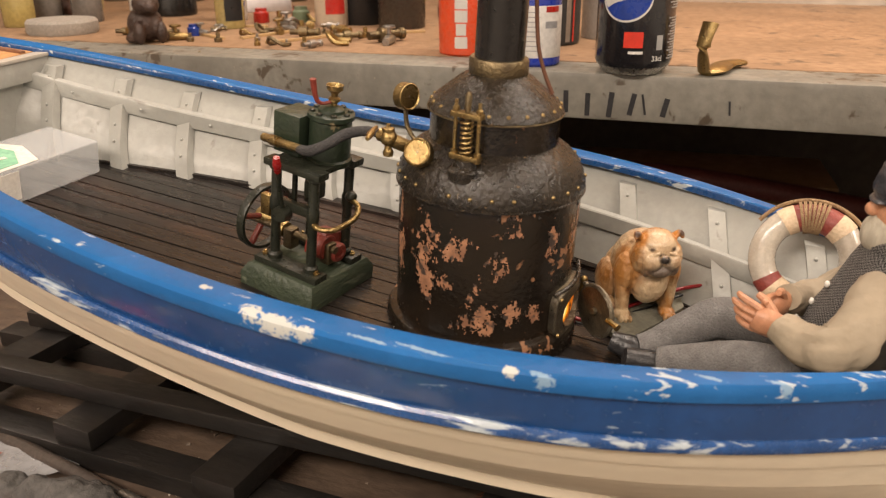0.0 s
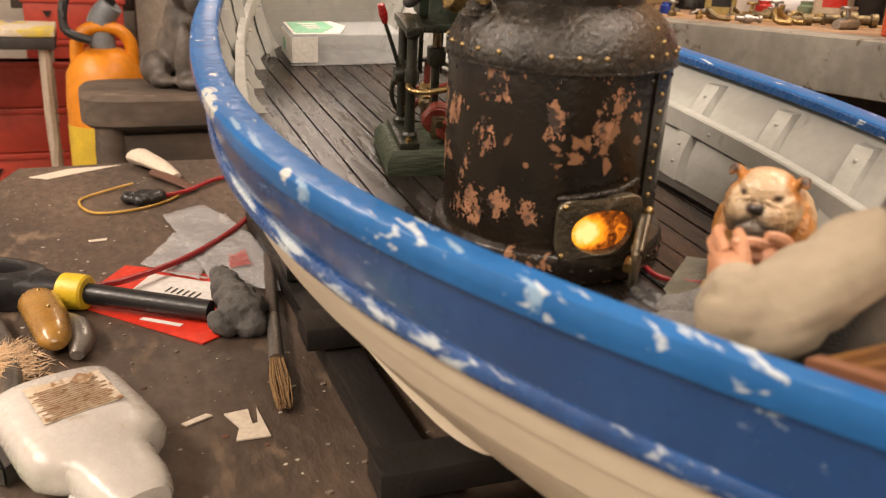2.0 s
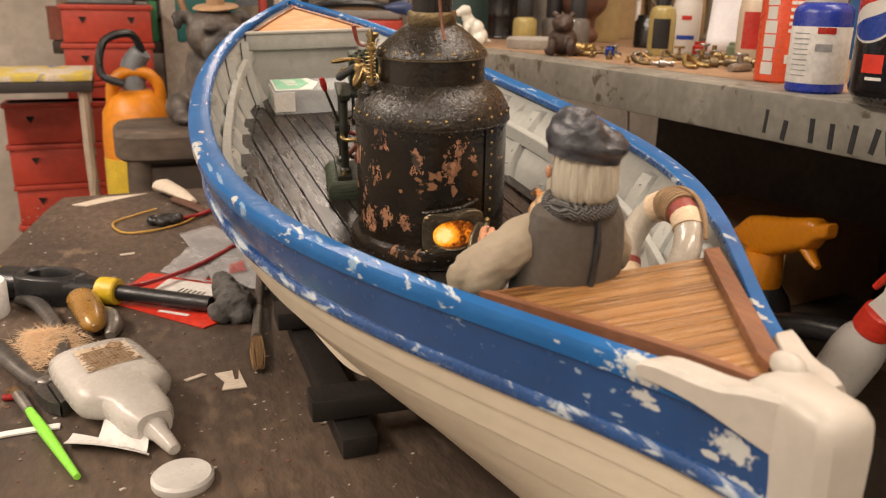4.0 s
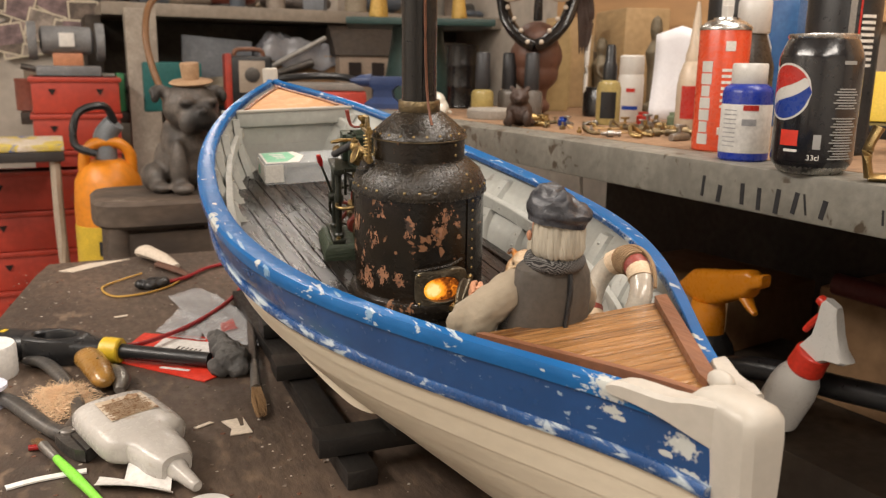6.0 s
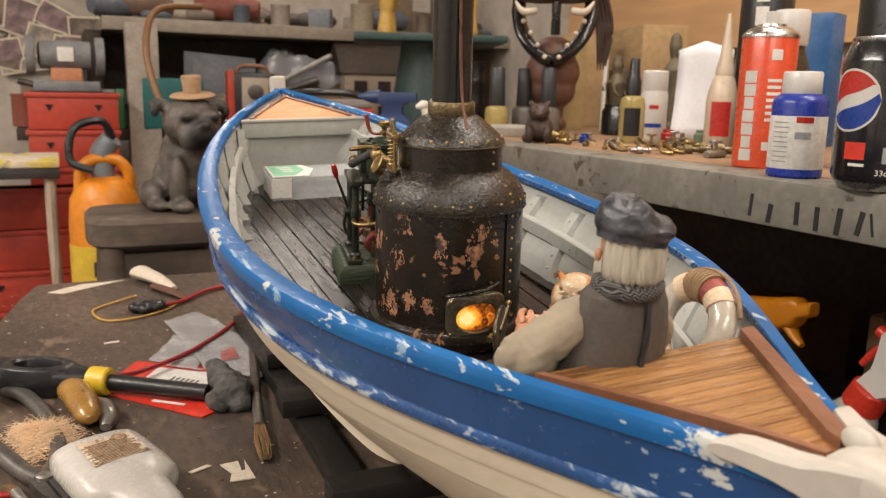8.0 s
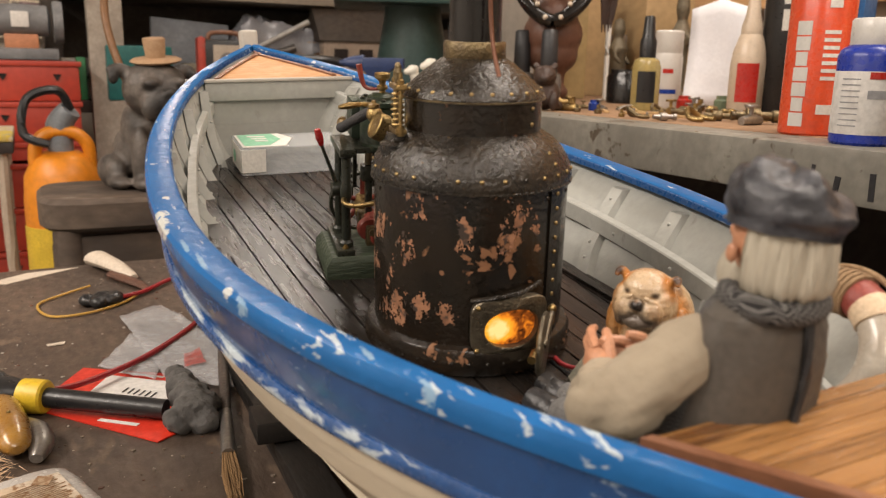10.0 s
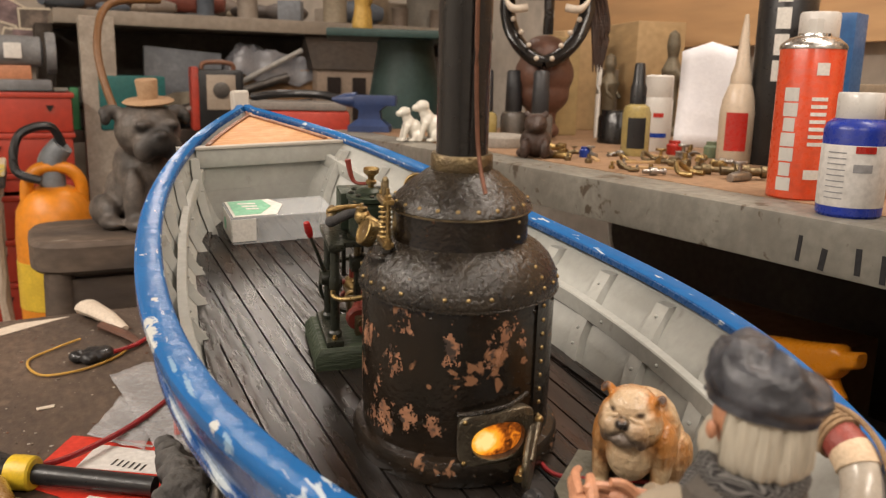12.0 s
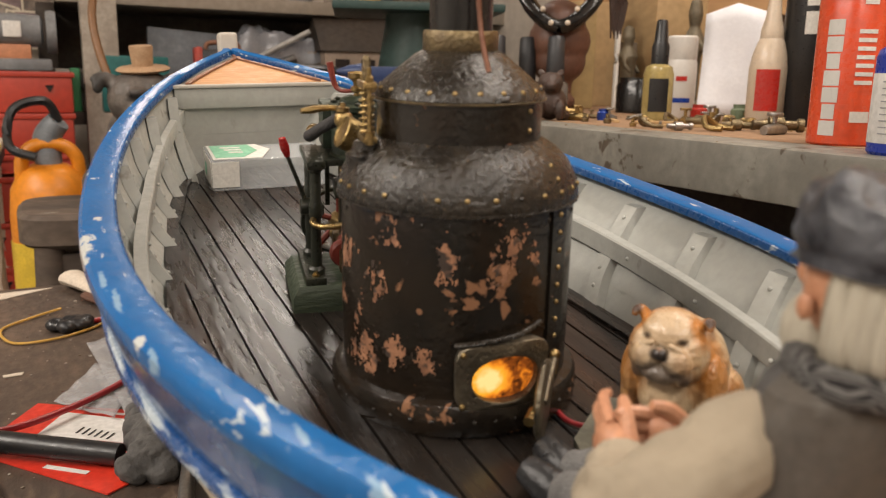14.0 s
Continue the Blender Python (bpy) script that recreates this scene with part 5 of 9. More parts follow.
# arms
tube(bm, [(-0.020, -0.176, 0.083), (-0.030, -0.175, 0.076), (-0.040, -0.170, 0.066), (-0.043, -0.162, 0.059), (-0.037, -0.151, 0.057), (-0.029, -0.143, 0.058)], [0.0075, 0.0098, 0.0112, 0.0108, 0.0088, 0.0066], 14, 5, S["shirt"])
tube(bm, [(0.008, -0.182, 0.080), (0.015, -0.177, 0.070), (0.016, -0.166, 0.058), (0.009, -0.155, 0.055), (-0.001, -0.149, 0.059), (-0.007, -0.146, 0.062)], [0.0070, 0.0085, 0.0090, 0.0085, 0.0072, 0.0058], 14, 5, S["shirt"])
for c, dr, inw in (((-0.0262, -0.1420, 0.0560), (0.10, 0.95, 0.20), (0.95, 0.0, 0.0)), ((-0.0085, -0.1435, 0.0590), (-0.80, 0.58, 0.06), (-0.40, -0.60, 0.0))):
    d, inn, p, up = Vector(dr).normalized(), Vector(inw), Vector(c), P3(0, 0, 1)
    tube(bm, [p - d * 0.006, p - d * 0.001, p + d * 0.006, p + d * 0.010], [0.0034, 0.0043, 0.0046, 0.0036], 12, 4, S["skin"], 1.45)
    for k in range(4):
        o = up * (0.0048 - 0.0032 * k)
        q = 0.0016 * abs(k - 1)
        tube(bm, [p + d * 0.0075 + o, p + d * (0.0135 - q) + o * 1.15 + inn * 0.0008, p + d * (0.0180 - q) + o * 1.2 + inn * 0.0030, p + d * (0.0195 - q) + o * 1.15 + inn * 0.0058], [0.0020, 0.0018, 0.0016, 0.0012], 8, 3, S["skin"])
    tube(bm, [p + d * 0.001 + up * 0.0035 + inn * 0.0015, p + d * 0.0055 + up * 0.0080 + inn * 0.0030, p + d * 0.0100 + up * 0.0092 + inn * 0.0050], [0.0025, 0.0021, 0.0014], 8, 3, S["skin"])
# head, hair, cap
HX, HY, HZ = -0.0064, -0.1842, 0.1105
ball(bm, (HX, HY, HZ), (0.0119, 0.0132, 0.0150), 20, mi=S["skin"])
ball(bm, (HX, HY + 0.0140, HZ - 0.0005), (0.0024, 0.0036, 0.0034), 10, mi=S["skin"])
for s in (-1, 1):
    ball(bm, (HX + s * 0.0126, HY + 0.0050, HZ - 0.0030), (0.0012, 0.0018, 0.0028), 10, mi=S["skin"])
hr = []
for z, rx, back in ((0.0972, 0.0112, 0.0118), (0.0992, 0.0131, 0.0140), (0.1015, 0.0138, 0.0147), (0.1050, 0.0137, 0.0147), (0.1090, 0.0137, 0.0147), (0.1130, 0.0134, 0.0144), (0.1170, 0.0128, 0.0138)):
    row = []
    for a in (2 * math.pi * k / 200 for k in range(200)):
        lock = noise.noise(Vector((9 * math.cos(a) + 40 * (z - 0.1), 9 * math.sin(a), 60 * z))) + 0.6 * noise.noise(Vector((22 * math.cos(a) + 90 * (z - 0.1), 22 * math.sin(a), 30 * z)))
        grow = 1 + 0.07 * lock
        low = 0.0030 * noise.noise(Vector((20 * math.cos(a), 16 * math.sin(a), 2.0))) if z < 0.0990 else 0.0
        row.append(P3(HX + rx * math.cos(a) * grow, HY + (back if math.sin(a) < 0 else 0.0005) * math.sin(a) * grow, z + low))
    hr.append(row)
rings(bm, hr, mi=S["hair"])
ball(bm, (HX, HY + 0.0085, HZ - 0.0110), (0.0105, 0.0085, 0.0095), 16, mi=S["hair"])
ball(bm, (HX, HY + 0.0060, HZ - 0.0170), (0.0080, 0.0070, 0.0080), 14, mi=S["hair"])
# soft cap: stiff band, crown full at the front and sagging to the back
cap_prof = ((0.1135, 0.0141, 0.0), (0.1160, 0.0145, 0.0), (0.1178, 0.0156, 0.1), (0.1204, 0.0161, 0.25), (0.1234, 0.0154, 0.55), (0.1264, 0.0130, 0.85), (0.1288, 0.0092, 0.9), (0.1300, 0.0048, 0.6), (0.1303, 0.0006, 0.4))
cap_line = smooth_path([(z * 10, r * 10, g) for z, r, g in cap_prof], 3)
cp = []
for q in cap_line:
    z, r, g = q.x / 10, max(q.y / 10, 0.0004), q.z
    row = []
    for a in (2 * math.pi * k / 44 for k in range(44)):
        front = 0.75 * math.sin(a) - 0.55 * math.cos(a)
        dent = (noise.noise(Vector((math.cos(a) * 1.4, math.sin(a) * 1.4, z * 210))) + 0.5 * noise.noise(Vector((math.cos(a) * 3.2, math.sin(a) * 3.2, z * 420)))) * (0.25 + g)
        rr = r * (1 + 0.05 * g * max(0, -front)) + 0.0016 * dent
        row.append(P3(HX + rr * math.cos(a), HY - 0.0004 + rr * 1.04 * math.sin(a), z + 0.0036 * g * front + 0.0024 * dent))
    cp.append(row)
TILT_CAP = Matrix.Translation((HX, HY, 0.117)) @ pose(0, 0, 0, -2, 9, 0) @ Matrix.Translation((-HX, -HY, -0.117))
rings(bm, [[TILT_CAP @ q for q in row] for row in cp], mi=S["cap"])
ball(bm, (HX, HY + 0.0118, 0.1152), (0.0088, 0.0052, 0.0014), 14, m=pose(0, 0, 0, -14), mi=S["cap"])
# creases in the sleeves and the waistcoat
cloth = [f for f in bm.faces if f.material_index in (S["shirt"], S["vest"])]
bmesh.ops.subdivide_edges(bm, edges=list({e for f in cloth for e in f.edges}), cuts=2, use_grid_fill=True)
bm.normal_update()
for v in {v for f in bm.faces if f.material_index in (S["shirt"], S["vest"]) for v in f.verts}:
    k = 1.0 if any(f.material_index == S["shirt"] for f in v.link_faces) else 0.3
    fold = 1 - abs(noise.noise(Vector((v.co.x * 120, v.co.y * 60, v.co.z * 90)))) * 2.4
    v.co += v.normal * k * (0.0011 * fold - 0.0006 + 0.0010 * noise.noise(v.co * 55))
solid("sailor_doll", bm, [SKIN, TROUSER, SHIRT, VEST, KNIT, CAP, HAIR, SHOE, LABELW], BOAT, "seated bearded sailor doll in tweed waistcoat and cap", "doll")

# red wire from the doll's corner to the boiler
solid("red_lamp_wire", tube(bm_new(), [(0.0230, -0.0420, 0.0130), (0.0250, -0.0560, 0.0120), (0.0500, -0.0760, 0.0140), (0.0760, -0.0980, 0.0160), (0.0840, -0.1220, 0.0220), (0.0880, -0.1500, 0.0340), (0.0860, -0.1680, 0.0400), (0.0830, -0.1760, 0.0320)], 0.0011, 8), WIRE_R, BOAT, "thin red electric wire along the boat floor", "wire")
solid("black_lamp_wire", tube(bm_new(), [(0.0215, -0.0420, 0.0115), (0.0240, -0.0580, 0.0098), (0.0480, -0.0790, 0.0118), (0.0740, -0.1000, 0.0135)], 0.0008, 8), WIRE_K, BOAT, "thin black electric wire along the boat floor", "wire")

# ---- things on the table ----
PLASTIC_K = mat("black_plastic", (0.012, 0.012, 0.013), (0.020, 0.020, 0.021), 0.35, scale=40, bump=0.1)
YELLOW = mat("yellow_plastic", (0.72, 0.50, 0.03), (0.66, 0.44, 0.03), 0.4, scale=60)
REDCARD = mat("red_printed_card", (0.72, 0.045, 0.02), (0.62, 0.035, 0.02), 0.4, scale=30, bump=0.05)
PAPER = mat("white_paper", (0.74, 0.72, 0.69), (0.68, 0.66, 0.62), 0.7, scale=40, bump=0.1)
BAG = mat("crumpled_clear_film", (0.70, 0.71, 0.73), (0.58, 0.59, 0.61), 0.14, scale=25, bump=0.8, alpha=0.40)
CLAY = mat("dark_grey_clay", (0.115, 0.110, 0.104), (0.065, 0.062, 0.060), 0.85, scale=45, bump=0.9)
BRISTLE = mat("bristle", (0.26, 0.15, 0.06), (0.18, 0.10, 0.04), 0.8, scale=300, bump=0.8, stretch=(1, 0.1, 1))
DARKHANDLE = mat("dirty_brush_handle", (0.055, 0.042, 0.034), (0.09, 0.07, 0.058), 0.5, scale=60, bump=0.4)
STEEL = mat("worn_steel", (0.42, 0.40, 0.37), (0.30, 0.28, 0.26), 0.38, metal=0.9, scale=60)
DARKSTEEL = mat("dark_tool_steel", (0.10, 0.095, 0.09), (0.17, 0.155, 0.14), 0.40, metal=0.7, scale=60)
AMBER = mat("amber_horn_handle", (0.36, 0.19, 0.04), (0.25, 0.12, 0.025), 0.3, scale=60, coat=0.4)
FLUFF = mat("orange_fluff", (0.98, 0.76, 0.52), (0.94, 0.66, 0.41), 0.95, scale=150, bump=1.0)
MILKY = mat("milky_plastic_bottle", (0.62, 0.59, 0.55), (0.53, 0.495, 0.45), 0.24, scale=26, bump=0.25, grain=0.88, spec=0.5, alpha=0.76, third=(0.40, 0.31, 0.21), t_scale=60, t_lo=0.62, t_hi=0.76)
GLUED = mat("scratched_brown_label", (0.58, 0.50, 0.40), (0.46, 0.35, 0.235), 0.55, scale=60, lo=0.42, hi=0.58, bump=0.3, third=(0.22, 0.11, 0.045), t_scale=160, t_lo=0.56, t_hi=0.64)
LIME = mat("lime_green_handle", (0.25, 0.72, 0.06), (0.22, 0.66, 0.06), 0.35, scale=60)
WHITEDISC = mat("white_lid_plastic", (0.60, 0.58, 0.55), None, 0.35, grain=0.96)
SHAVING = mat("grey_brown_shavings", (0.24, 0.19, 0.145), (0.15, 0.115, 0.09), 0.8, scale=60)
CREAMHANDLE = mat("cream_handle", (0.62, 0.54, 0.44), (0.54, 0.46, 0.37), 0.5, scale=60)


def strip(bm, pts, half_w, z0, z1, mi=0):
    """A flat band along a plan line."""
    P = smooth_path([(x, y, 0) for x, y in pts], 5)
    rows = []
    for i, p in enumerate(P):
        d = (P[min(i + 1, len(P) - 1)] - P[max(i - 1, 0)]).normalized()
        n = Vector((-d.y, d.x, 0)) * half_w
        rows.append([Vector((q.x, q.y, z)) for q, z in ((p - n, z0), (p + n, z0), (p + n, z1), (p - n, z1))])
    return rings(bm, rows, True, True, mi)


T0 = pose(0, 0, 0)
# long-necked gas lighter
lighter = thing("gas_lighter", T0, "black long-necked gas lighter with a yellow ring", "lighter")
hy, tip = Vector((-0.2075, 0.2595, 0.0125)), Vector((-0.1200, 0.2045, 0.0085))
hd = (Vector((tip.x, tip.y, 0)) - Vector((hy.x, hy.y, 0))).normalized()
hn = Vector((-hd.y, hd.x, 0))
bm = bm_new()
eye_c = hy - hd * 0.046
ring_o, ring_i = oval(0.034, 0.0200, 32), oval(0.0205, 0.0125, 32, 2.0)
rows = []
for pts, k, z in ((ring_i, 1.0, 0.003), (ring_o, 0.90, 0.001), (ring_o, 1.0, 0.007), (ring_o, 1.0, 0.018), (ring_o, 0.93, 0.0235), (ring_o, 0.80, 0.0255), (ring_i, 1.10, 0.0255), (ring_i, 1.0, 0.0235), (ring_i, 1.0, 0.003)):
    rows.append([Vector((eye_c.x + hd.x * u * k + hn.x * w * k, eye_c.y + hd.y * u * k + hn.y * w * k, z)) for u, w in pts])
rings(bm, rows, caps=False)
part("handle", bm, PLASTIC_K, lighter, "broad black handle with an oval finger hole")


def grip(rows):
    """A rounded bar along the lighter: distance, half width, top."""
    out = []
    for d, hw, top in rows:
        c = hy + hd * d
        out.append([Vector((c.x, c.y, 0)) + hn * hw * math.copysign(abs(math.cos(a)) ** 0.7, math.cos(a)) + Vector((0, 0, 0.0005 + top * (0.5 + 0.5 * math.copysign(abs(math.sin(a)) ** 0.7, math.sin(a))))) for a in (2 * math.pi * k / 24 for k in range(24))])
    return rings(bm_new(), out)


part("handle_end", grip([(-0.150, 0.016, 0.022), (-0.125, 0.0190, 0.0245), (-0.105, 0.0185, 0.0250), (-0.085, 0.0180, 0.0252), (-0.0705, 0.0165, 0.0250)]), PLASTIC_K, lighter)
part("handle_neck", grip([(-0.0230, 0.0175, 0.0250), (-0.014, 0.0150, 0.0235), (-0.006, 0.0122, 0.0225), (0.002, 0.0105, 0.0215)]), PLASTIC_K, lighter)
part("ring", lathe(bm_new(), [(0.0100, 0), (0.0120, 0.0015), (0.0122, 0.008), (0.0118, 0.017), (0.0105, 0.0185)], 24, look(hy, hy - hd)), YELLOW, lighter, "bright yellow ring")
part("barrel", tube(bm_new(), [hy + hd * 0.010, tip], 0.0070, 16, 1), PLASTIC_K, lighter)
for k in range(3):
    part("print_bar", box(bm_new(), 0.0050, 0.0075, 0.0006, Matrix.Translation(Vector((hy.x, hy.y, 0.0254)) - hd * (0.098 + 0.009 * k)) @ pose(0, 0, 0, 0, 0, -33)), YELLOW, lighter)
# red card with paper
card = thing("blister_card", T0, "red printed cardboard blister card with white label", "card")
part("board", slab(bm_new(), [(-0.2030, 0.262), (-0.165, 0.330), (-0.105, 0.290), (-0.118, 0.180), (-0.130, 0.172)], 0.0004, 0.0014), REDCARD, card, smooth=False)
part("label", slab(bm_new(), [(-0.166, 0.270), (-0.148, 0.303), (-0.104, 0.268), (-0.110, 0.232)], 0.0018, 0.0024), PAPER, card, "white label", smooth=False)
for k in range(6):
    part("print_bar", box(bm_new(), 0.0012, 0.009, 0.0003, pose(-0.140 + 0.0035 * k, 0.266 - 0.0035 * k, 0.0026, 0, 0, -36)), PLASTIC_K, card)
part("print_bar", box(bm_new(), 0.030, 0.004, 0.0003, pose(-0.150, 0.212, 0.0016, 0, 0, -40)), PAPER, card)
part("print_bar", box(bm_new(), 0.040, 0.0030, 0.0003, pose(-0.126, 0.296, 0.0016, 0, 0, -40)), PAPER, card)
# crumpled clear bag of two layers with a printed mark
def film(a0, a1, b0, b1, lift, bulge, seed):
    bm, n = bm_new(), 16
    gv = []
    for i in range(n + 1):
        for j in range(n + 1):
            u, v = i / n, j / n
            p = P3(*a0, 0).lerp(P3(*a1, 0), u).lerp(P3(*b0, 0).lerp(P3(*b1, 0), u), v) + P3(bulge * math.sin(3.1 * v) * u, 0, 0)
            gv.append(bm.verts.new((p.x, p.y, lift + 0.0022 * (1 + noise.noise(P3(p.x * 45, p.y * 45, seed))) + 0.0012 * noise.noise(P3(p.x * 140, p.y * 140, seed + 5)))))
    for i in range(n):
        for j in range(n):
            a = i * (n + 1) + j
            bm.faces.new((gv[a], gv[a + 1], gv[a + n + 2], gv[a + n + 1]))
    return bm


bag = thing("plastic_bag", T0, "crumpled clear plastic bag on the table", "bag")
for nm, bm in (("film", film((-0.1269, 0.4452), (-0.0862, 0.4704), (-0.1100, 0.268), (-0.0680, 0.234), 0.0040, 0.016, 0)), ("film", film((-0.1230, 0.388), (-0.0980, 0.345), (-0.1550, 0.319), (-0.1180, 0.272), 0.0026, 0.0, 3)), ("corner", film((-0.0500, 0.352), (-0.0420, 0.345), (-0.0700, 0.254), (-0.0440, 0.280), 0.0026, 0.0, 7))):
    th = part(nm, bm, BAG, bag).modifiers.new("film", "SOLIDIFY")
    th.thickness = 0.0004
part("print_mark", film((-0.0905, 0.312), (-0.0760, 0.322), (-0.0945, 0.283), (-0.0775, 0.284), 0.0056, 0.0, 0), mat("red_print_on_film", (0.60, 0.07, 0.05), (0.45, 0.10, 0.09), 0.3, scale=160, alpha=0.6), bag, "faint red printed mark")
# lump of clay
bm = bm_new()
for x, y, z, r in ((-0.1035, 0.268, 0.008, 0.0085), (-0.1030, 0.250, 0.009, 0.0105), (-0.1035, 0.228, 0.011, 0.0130), (-0.1020, 0.208, 0.012, 0.0150), (-0.1040, 0.192, 0.011, 0.0145), (-0.0955, 0.200, 0.010, 0.0120), (-0.1150, 0.184, 0.007, 0.0105), (-0.0985, 0.180, 0.006, 0.0100)):
    ball(bm, (x, y, z), (r, r, min(r, z + 0.001)), 12)
clay = soften(solid("clay_lump", bm, CLAY, T0, "lump of dark grey modelling clay on the table", "clay"), 0.0016, 3)
ct = bpy.data.textures.new("clay_lumps", "CLOUDS")
ct.noise_scale = 0.012
dm = clay.modifiers.new("kneaded", "DISPLACE")
dm.texture, dm.strength, dm.texture_coords = ct, 0.008, "LOCAL"


def brush(name, a, b, c, r, handle, label, fer=STEEL):
    A, B, C = Vector(a), Vector(b), Vector(c)
    o = thing(name, T0, label, "paintbrush")
    part("handle", tube(bm_new(), [A, A.lerp(B, 0.5), A.lerp(B, 0.8)], [r * 0.55, r, r * 0.75], 10, 4), handle, o)
    part("ferrule", tube(bm_new(), [A.lerp(B, 0.78), B], [r * 0.85, r * 1.05], 10, 2), fer, o)
    bm, ax = bm_new(), (C - B)
    side = Vector((-ax.y, ax.x, 0)).normalized()
    for k in range(170):
        u, w = rnd.uniform(-1, 1), rnd.uniform(-1, 1)
        p = B + side * r * 0.8 * u + Vector((0, 0, r * 0.55 * w))
        q = B + ax * rnd.uniform(0.72, 1.06) + side * r * (0.78 * u + rnd.uniform(-0.28, 0.28)) + Vector((0, 0, r * 0.35 * w))
        q.z = max(q.z, 0.0006)
        m = p.lerp(q, 0.5) + side * r * 0.3 * u
        tube(bm, [p, m, q], [r * 0.085, r * 0.08, r * 0.03], 3, 2)
    part("bristles", bm, BRISTLE, o)


brush("paint_brush", (-0.0395, 0.415, 0.006), (-0.0945, 0.126, 0.0055), (-0.1015, 0.076, 0.0040), 0.0046, DARKHANDLE, "dirty long paintbrush with brown bristles on the table")
brush("small_brush", (-0.2180, -0.030, 0.0045), (-0.2570, 0.087, 0.0040), (-0.2628, 0.102, 0.0030), 0.0036, LIME, "small paintbrush with a lime green handle")
# knife, connector and wires
knife = thing("craft_knife", T0, "craft knife with a curled cream sheath", "knife")
part("sheath", tube(bm_new(), [(-0.130, 0.682, 0.010), (-0.113, 0.632, 0.010), (-0.098, 0.590, 0.006)], [0.0150, 0.0110, 0.0050], 12, 4, flat=0.6), CREAMHANDLE, knife, "cream coloured curled sheath")
part("grip", tube(bm_new(), [(-0.118, 0.618, 0.0045), (-0.098, 0.568, 0.0045), (-0.090, 0.540, 0.004)], [0.0075, 0.0065, 0.0040], 10, 4, flat=0.6), mat("brown_grip", (0.12, 0.055, 0.035), None, 0.5), knife)
bm = bm_new()
for k in range(7):
    ball(bm, (-0.138 + rnd.uniform(-0.014, 0.014), 0.522 + rnd.uniform(-0.02, 0.02), 0.006), (0.009, 0.010, 0.0065), 10)
soften(solid("battery_connector", bm, PLASTIC_K, T0, "black battery connector with wires", "connector"), 0.0016, 1)
solid("yellow_wire", tube(bm_new(), [(-0.1440, 0.580, 0.003), (-0.170, 0.560, 0.002), (-0.1950, 0.528, 0.002), (-0.1840, 0.482, 0.002), (-0.150, 0.482, 0.002), (-0.118, 0.505, 0.002), (-0.100, 0.530, 0.003)], 0.0013, 8), WIRE_Y, T0, "loop of thin yellow wire on the table", "wire")
solid("red_wire", tube(bm_new(), [(-0.120, 0.512, 0.006), (-0.095, 0.533, 0.004), (-0.060, 0.575, 0.004), (-0.020, 0.592, 0.004), (-0.010, 0.560, 0.004), (-0.022, 0.505, 0.004), (-0.062, 0.402, 0.007), (-0.116, 0.322, 0.008), (-0.165, 0.275, 0.010), (-0.190, 0.257, 0.014)], 0.0024, 8), WIRE_R, T0, "thick red twin wire across the table", "wire")
solid("black_wire", tube(bm_new(), [(-0.124, 0.512, 0.003), (-0.098, 0.538, 0.002), (-0.062, 0.582, 0.002), (-0.020, 0.600, 0.002)], 0.0018, 8), WIRE_K, T0, "black wire beside the red one", "wire")
# glue bottle lying on its side
glue = thing("glue_bottle", Matrix.Translation((-0.2010, 0.0700, 0.0048)) @ pose(0, 0, 0, 0, 0, 20) @ pose(0, 0, 0, 4.5) @ Matrix.Scale(0.775, 4), "translucent white glue bottle lying on its side with worn label", "bottle")
bm = bm_new()
rows = []
for y, hw, hz in ((0.0400, 0.026, 0.009), (0.0385, 0.033, 0.0130), (0.0340, 0.0375, 0.0155), (0.0220, 0.0390, 0.0162), (0.0, 0.0395, 0.0165), (-0.0280, 0.0400, 0.0165), (-0.0400, 0.0385, 0.0160), (-0.0470, 0.0320, 0.0150), (-0.0520, 0.0245, 0.0142), (-0.0620, 0.0225, 0.0140), (-0.0780, 0.0215, 0.0136), (-0.0890, 0.0185, 0.0128), (-0.0960, 0.0140, 0.0115)):
    rows.append([P3(hw * math.copysign(abs(math.cos(a)) ** 0.7, math.cos(a)), y, 0.0175 + hz * math.copysign(abs(math.sin(a)) ** 0.7, math.sin(a))) for a in (2 * math.pi * k / 32 for k in range(32))])
part("body", rings(bm, rows), MILKY, glue, "milky translucent flask")
part("cap", lathe(bm_new(), [(0.0100, 0.094), (0.0092, 0.100), (0.0074, 0.104), (0.0062, 0.120), (0.0050, 0.130), (0.0040, 0.131)], 20, pose(0, 0, 0.0150, 90, 0, 0)), MILKY, glue, "conical spout")
bm = bm_new()
rows = [[P3(x, y, 0.0342 + 0.0003 * i) for x, y in ((-0.022, -0.018), (0.024, -0.016), (0.024, 0.022), (-0.020, 0.024))] for i in (0, 1)]
part("label", rings(bm, rows), GLUED, glue, "scratched brown label", smooth=False)
BROWNPRINT = mat("brown_print", (0.24, 0.125, 0.055), (0.42, 0.31, 0.20), 0.6, scale=260, lo=0.45, hi=0.60)
for k in range(15):
    part("print_bar", box(bm_new(), 0.043 - 0.0025 * (k * 7 % 5), 0.0008, 0.0003, pose(0.001 - 0.001 * (k % 2), -0.0155 + 0.0022 * k, 0.0347, 0, 0, 2)), BROWNPRINT, glue)
part("print_bar", box(bm_new(), 0.0105, 0.0105, 0.0003, pose(0.012, 0.0165, 0.0351, 0, 0, 47)), BROWNPRINT, glue)
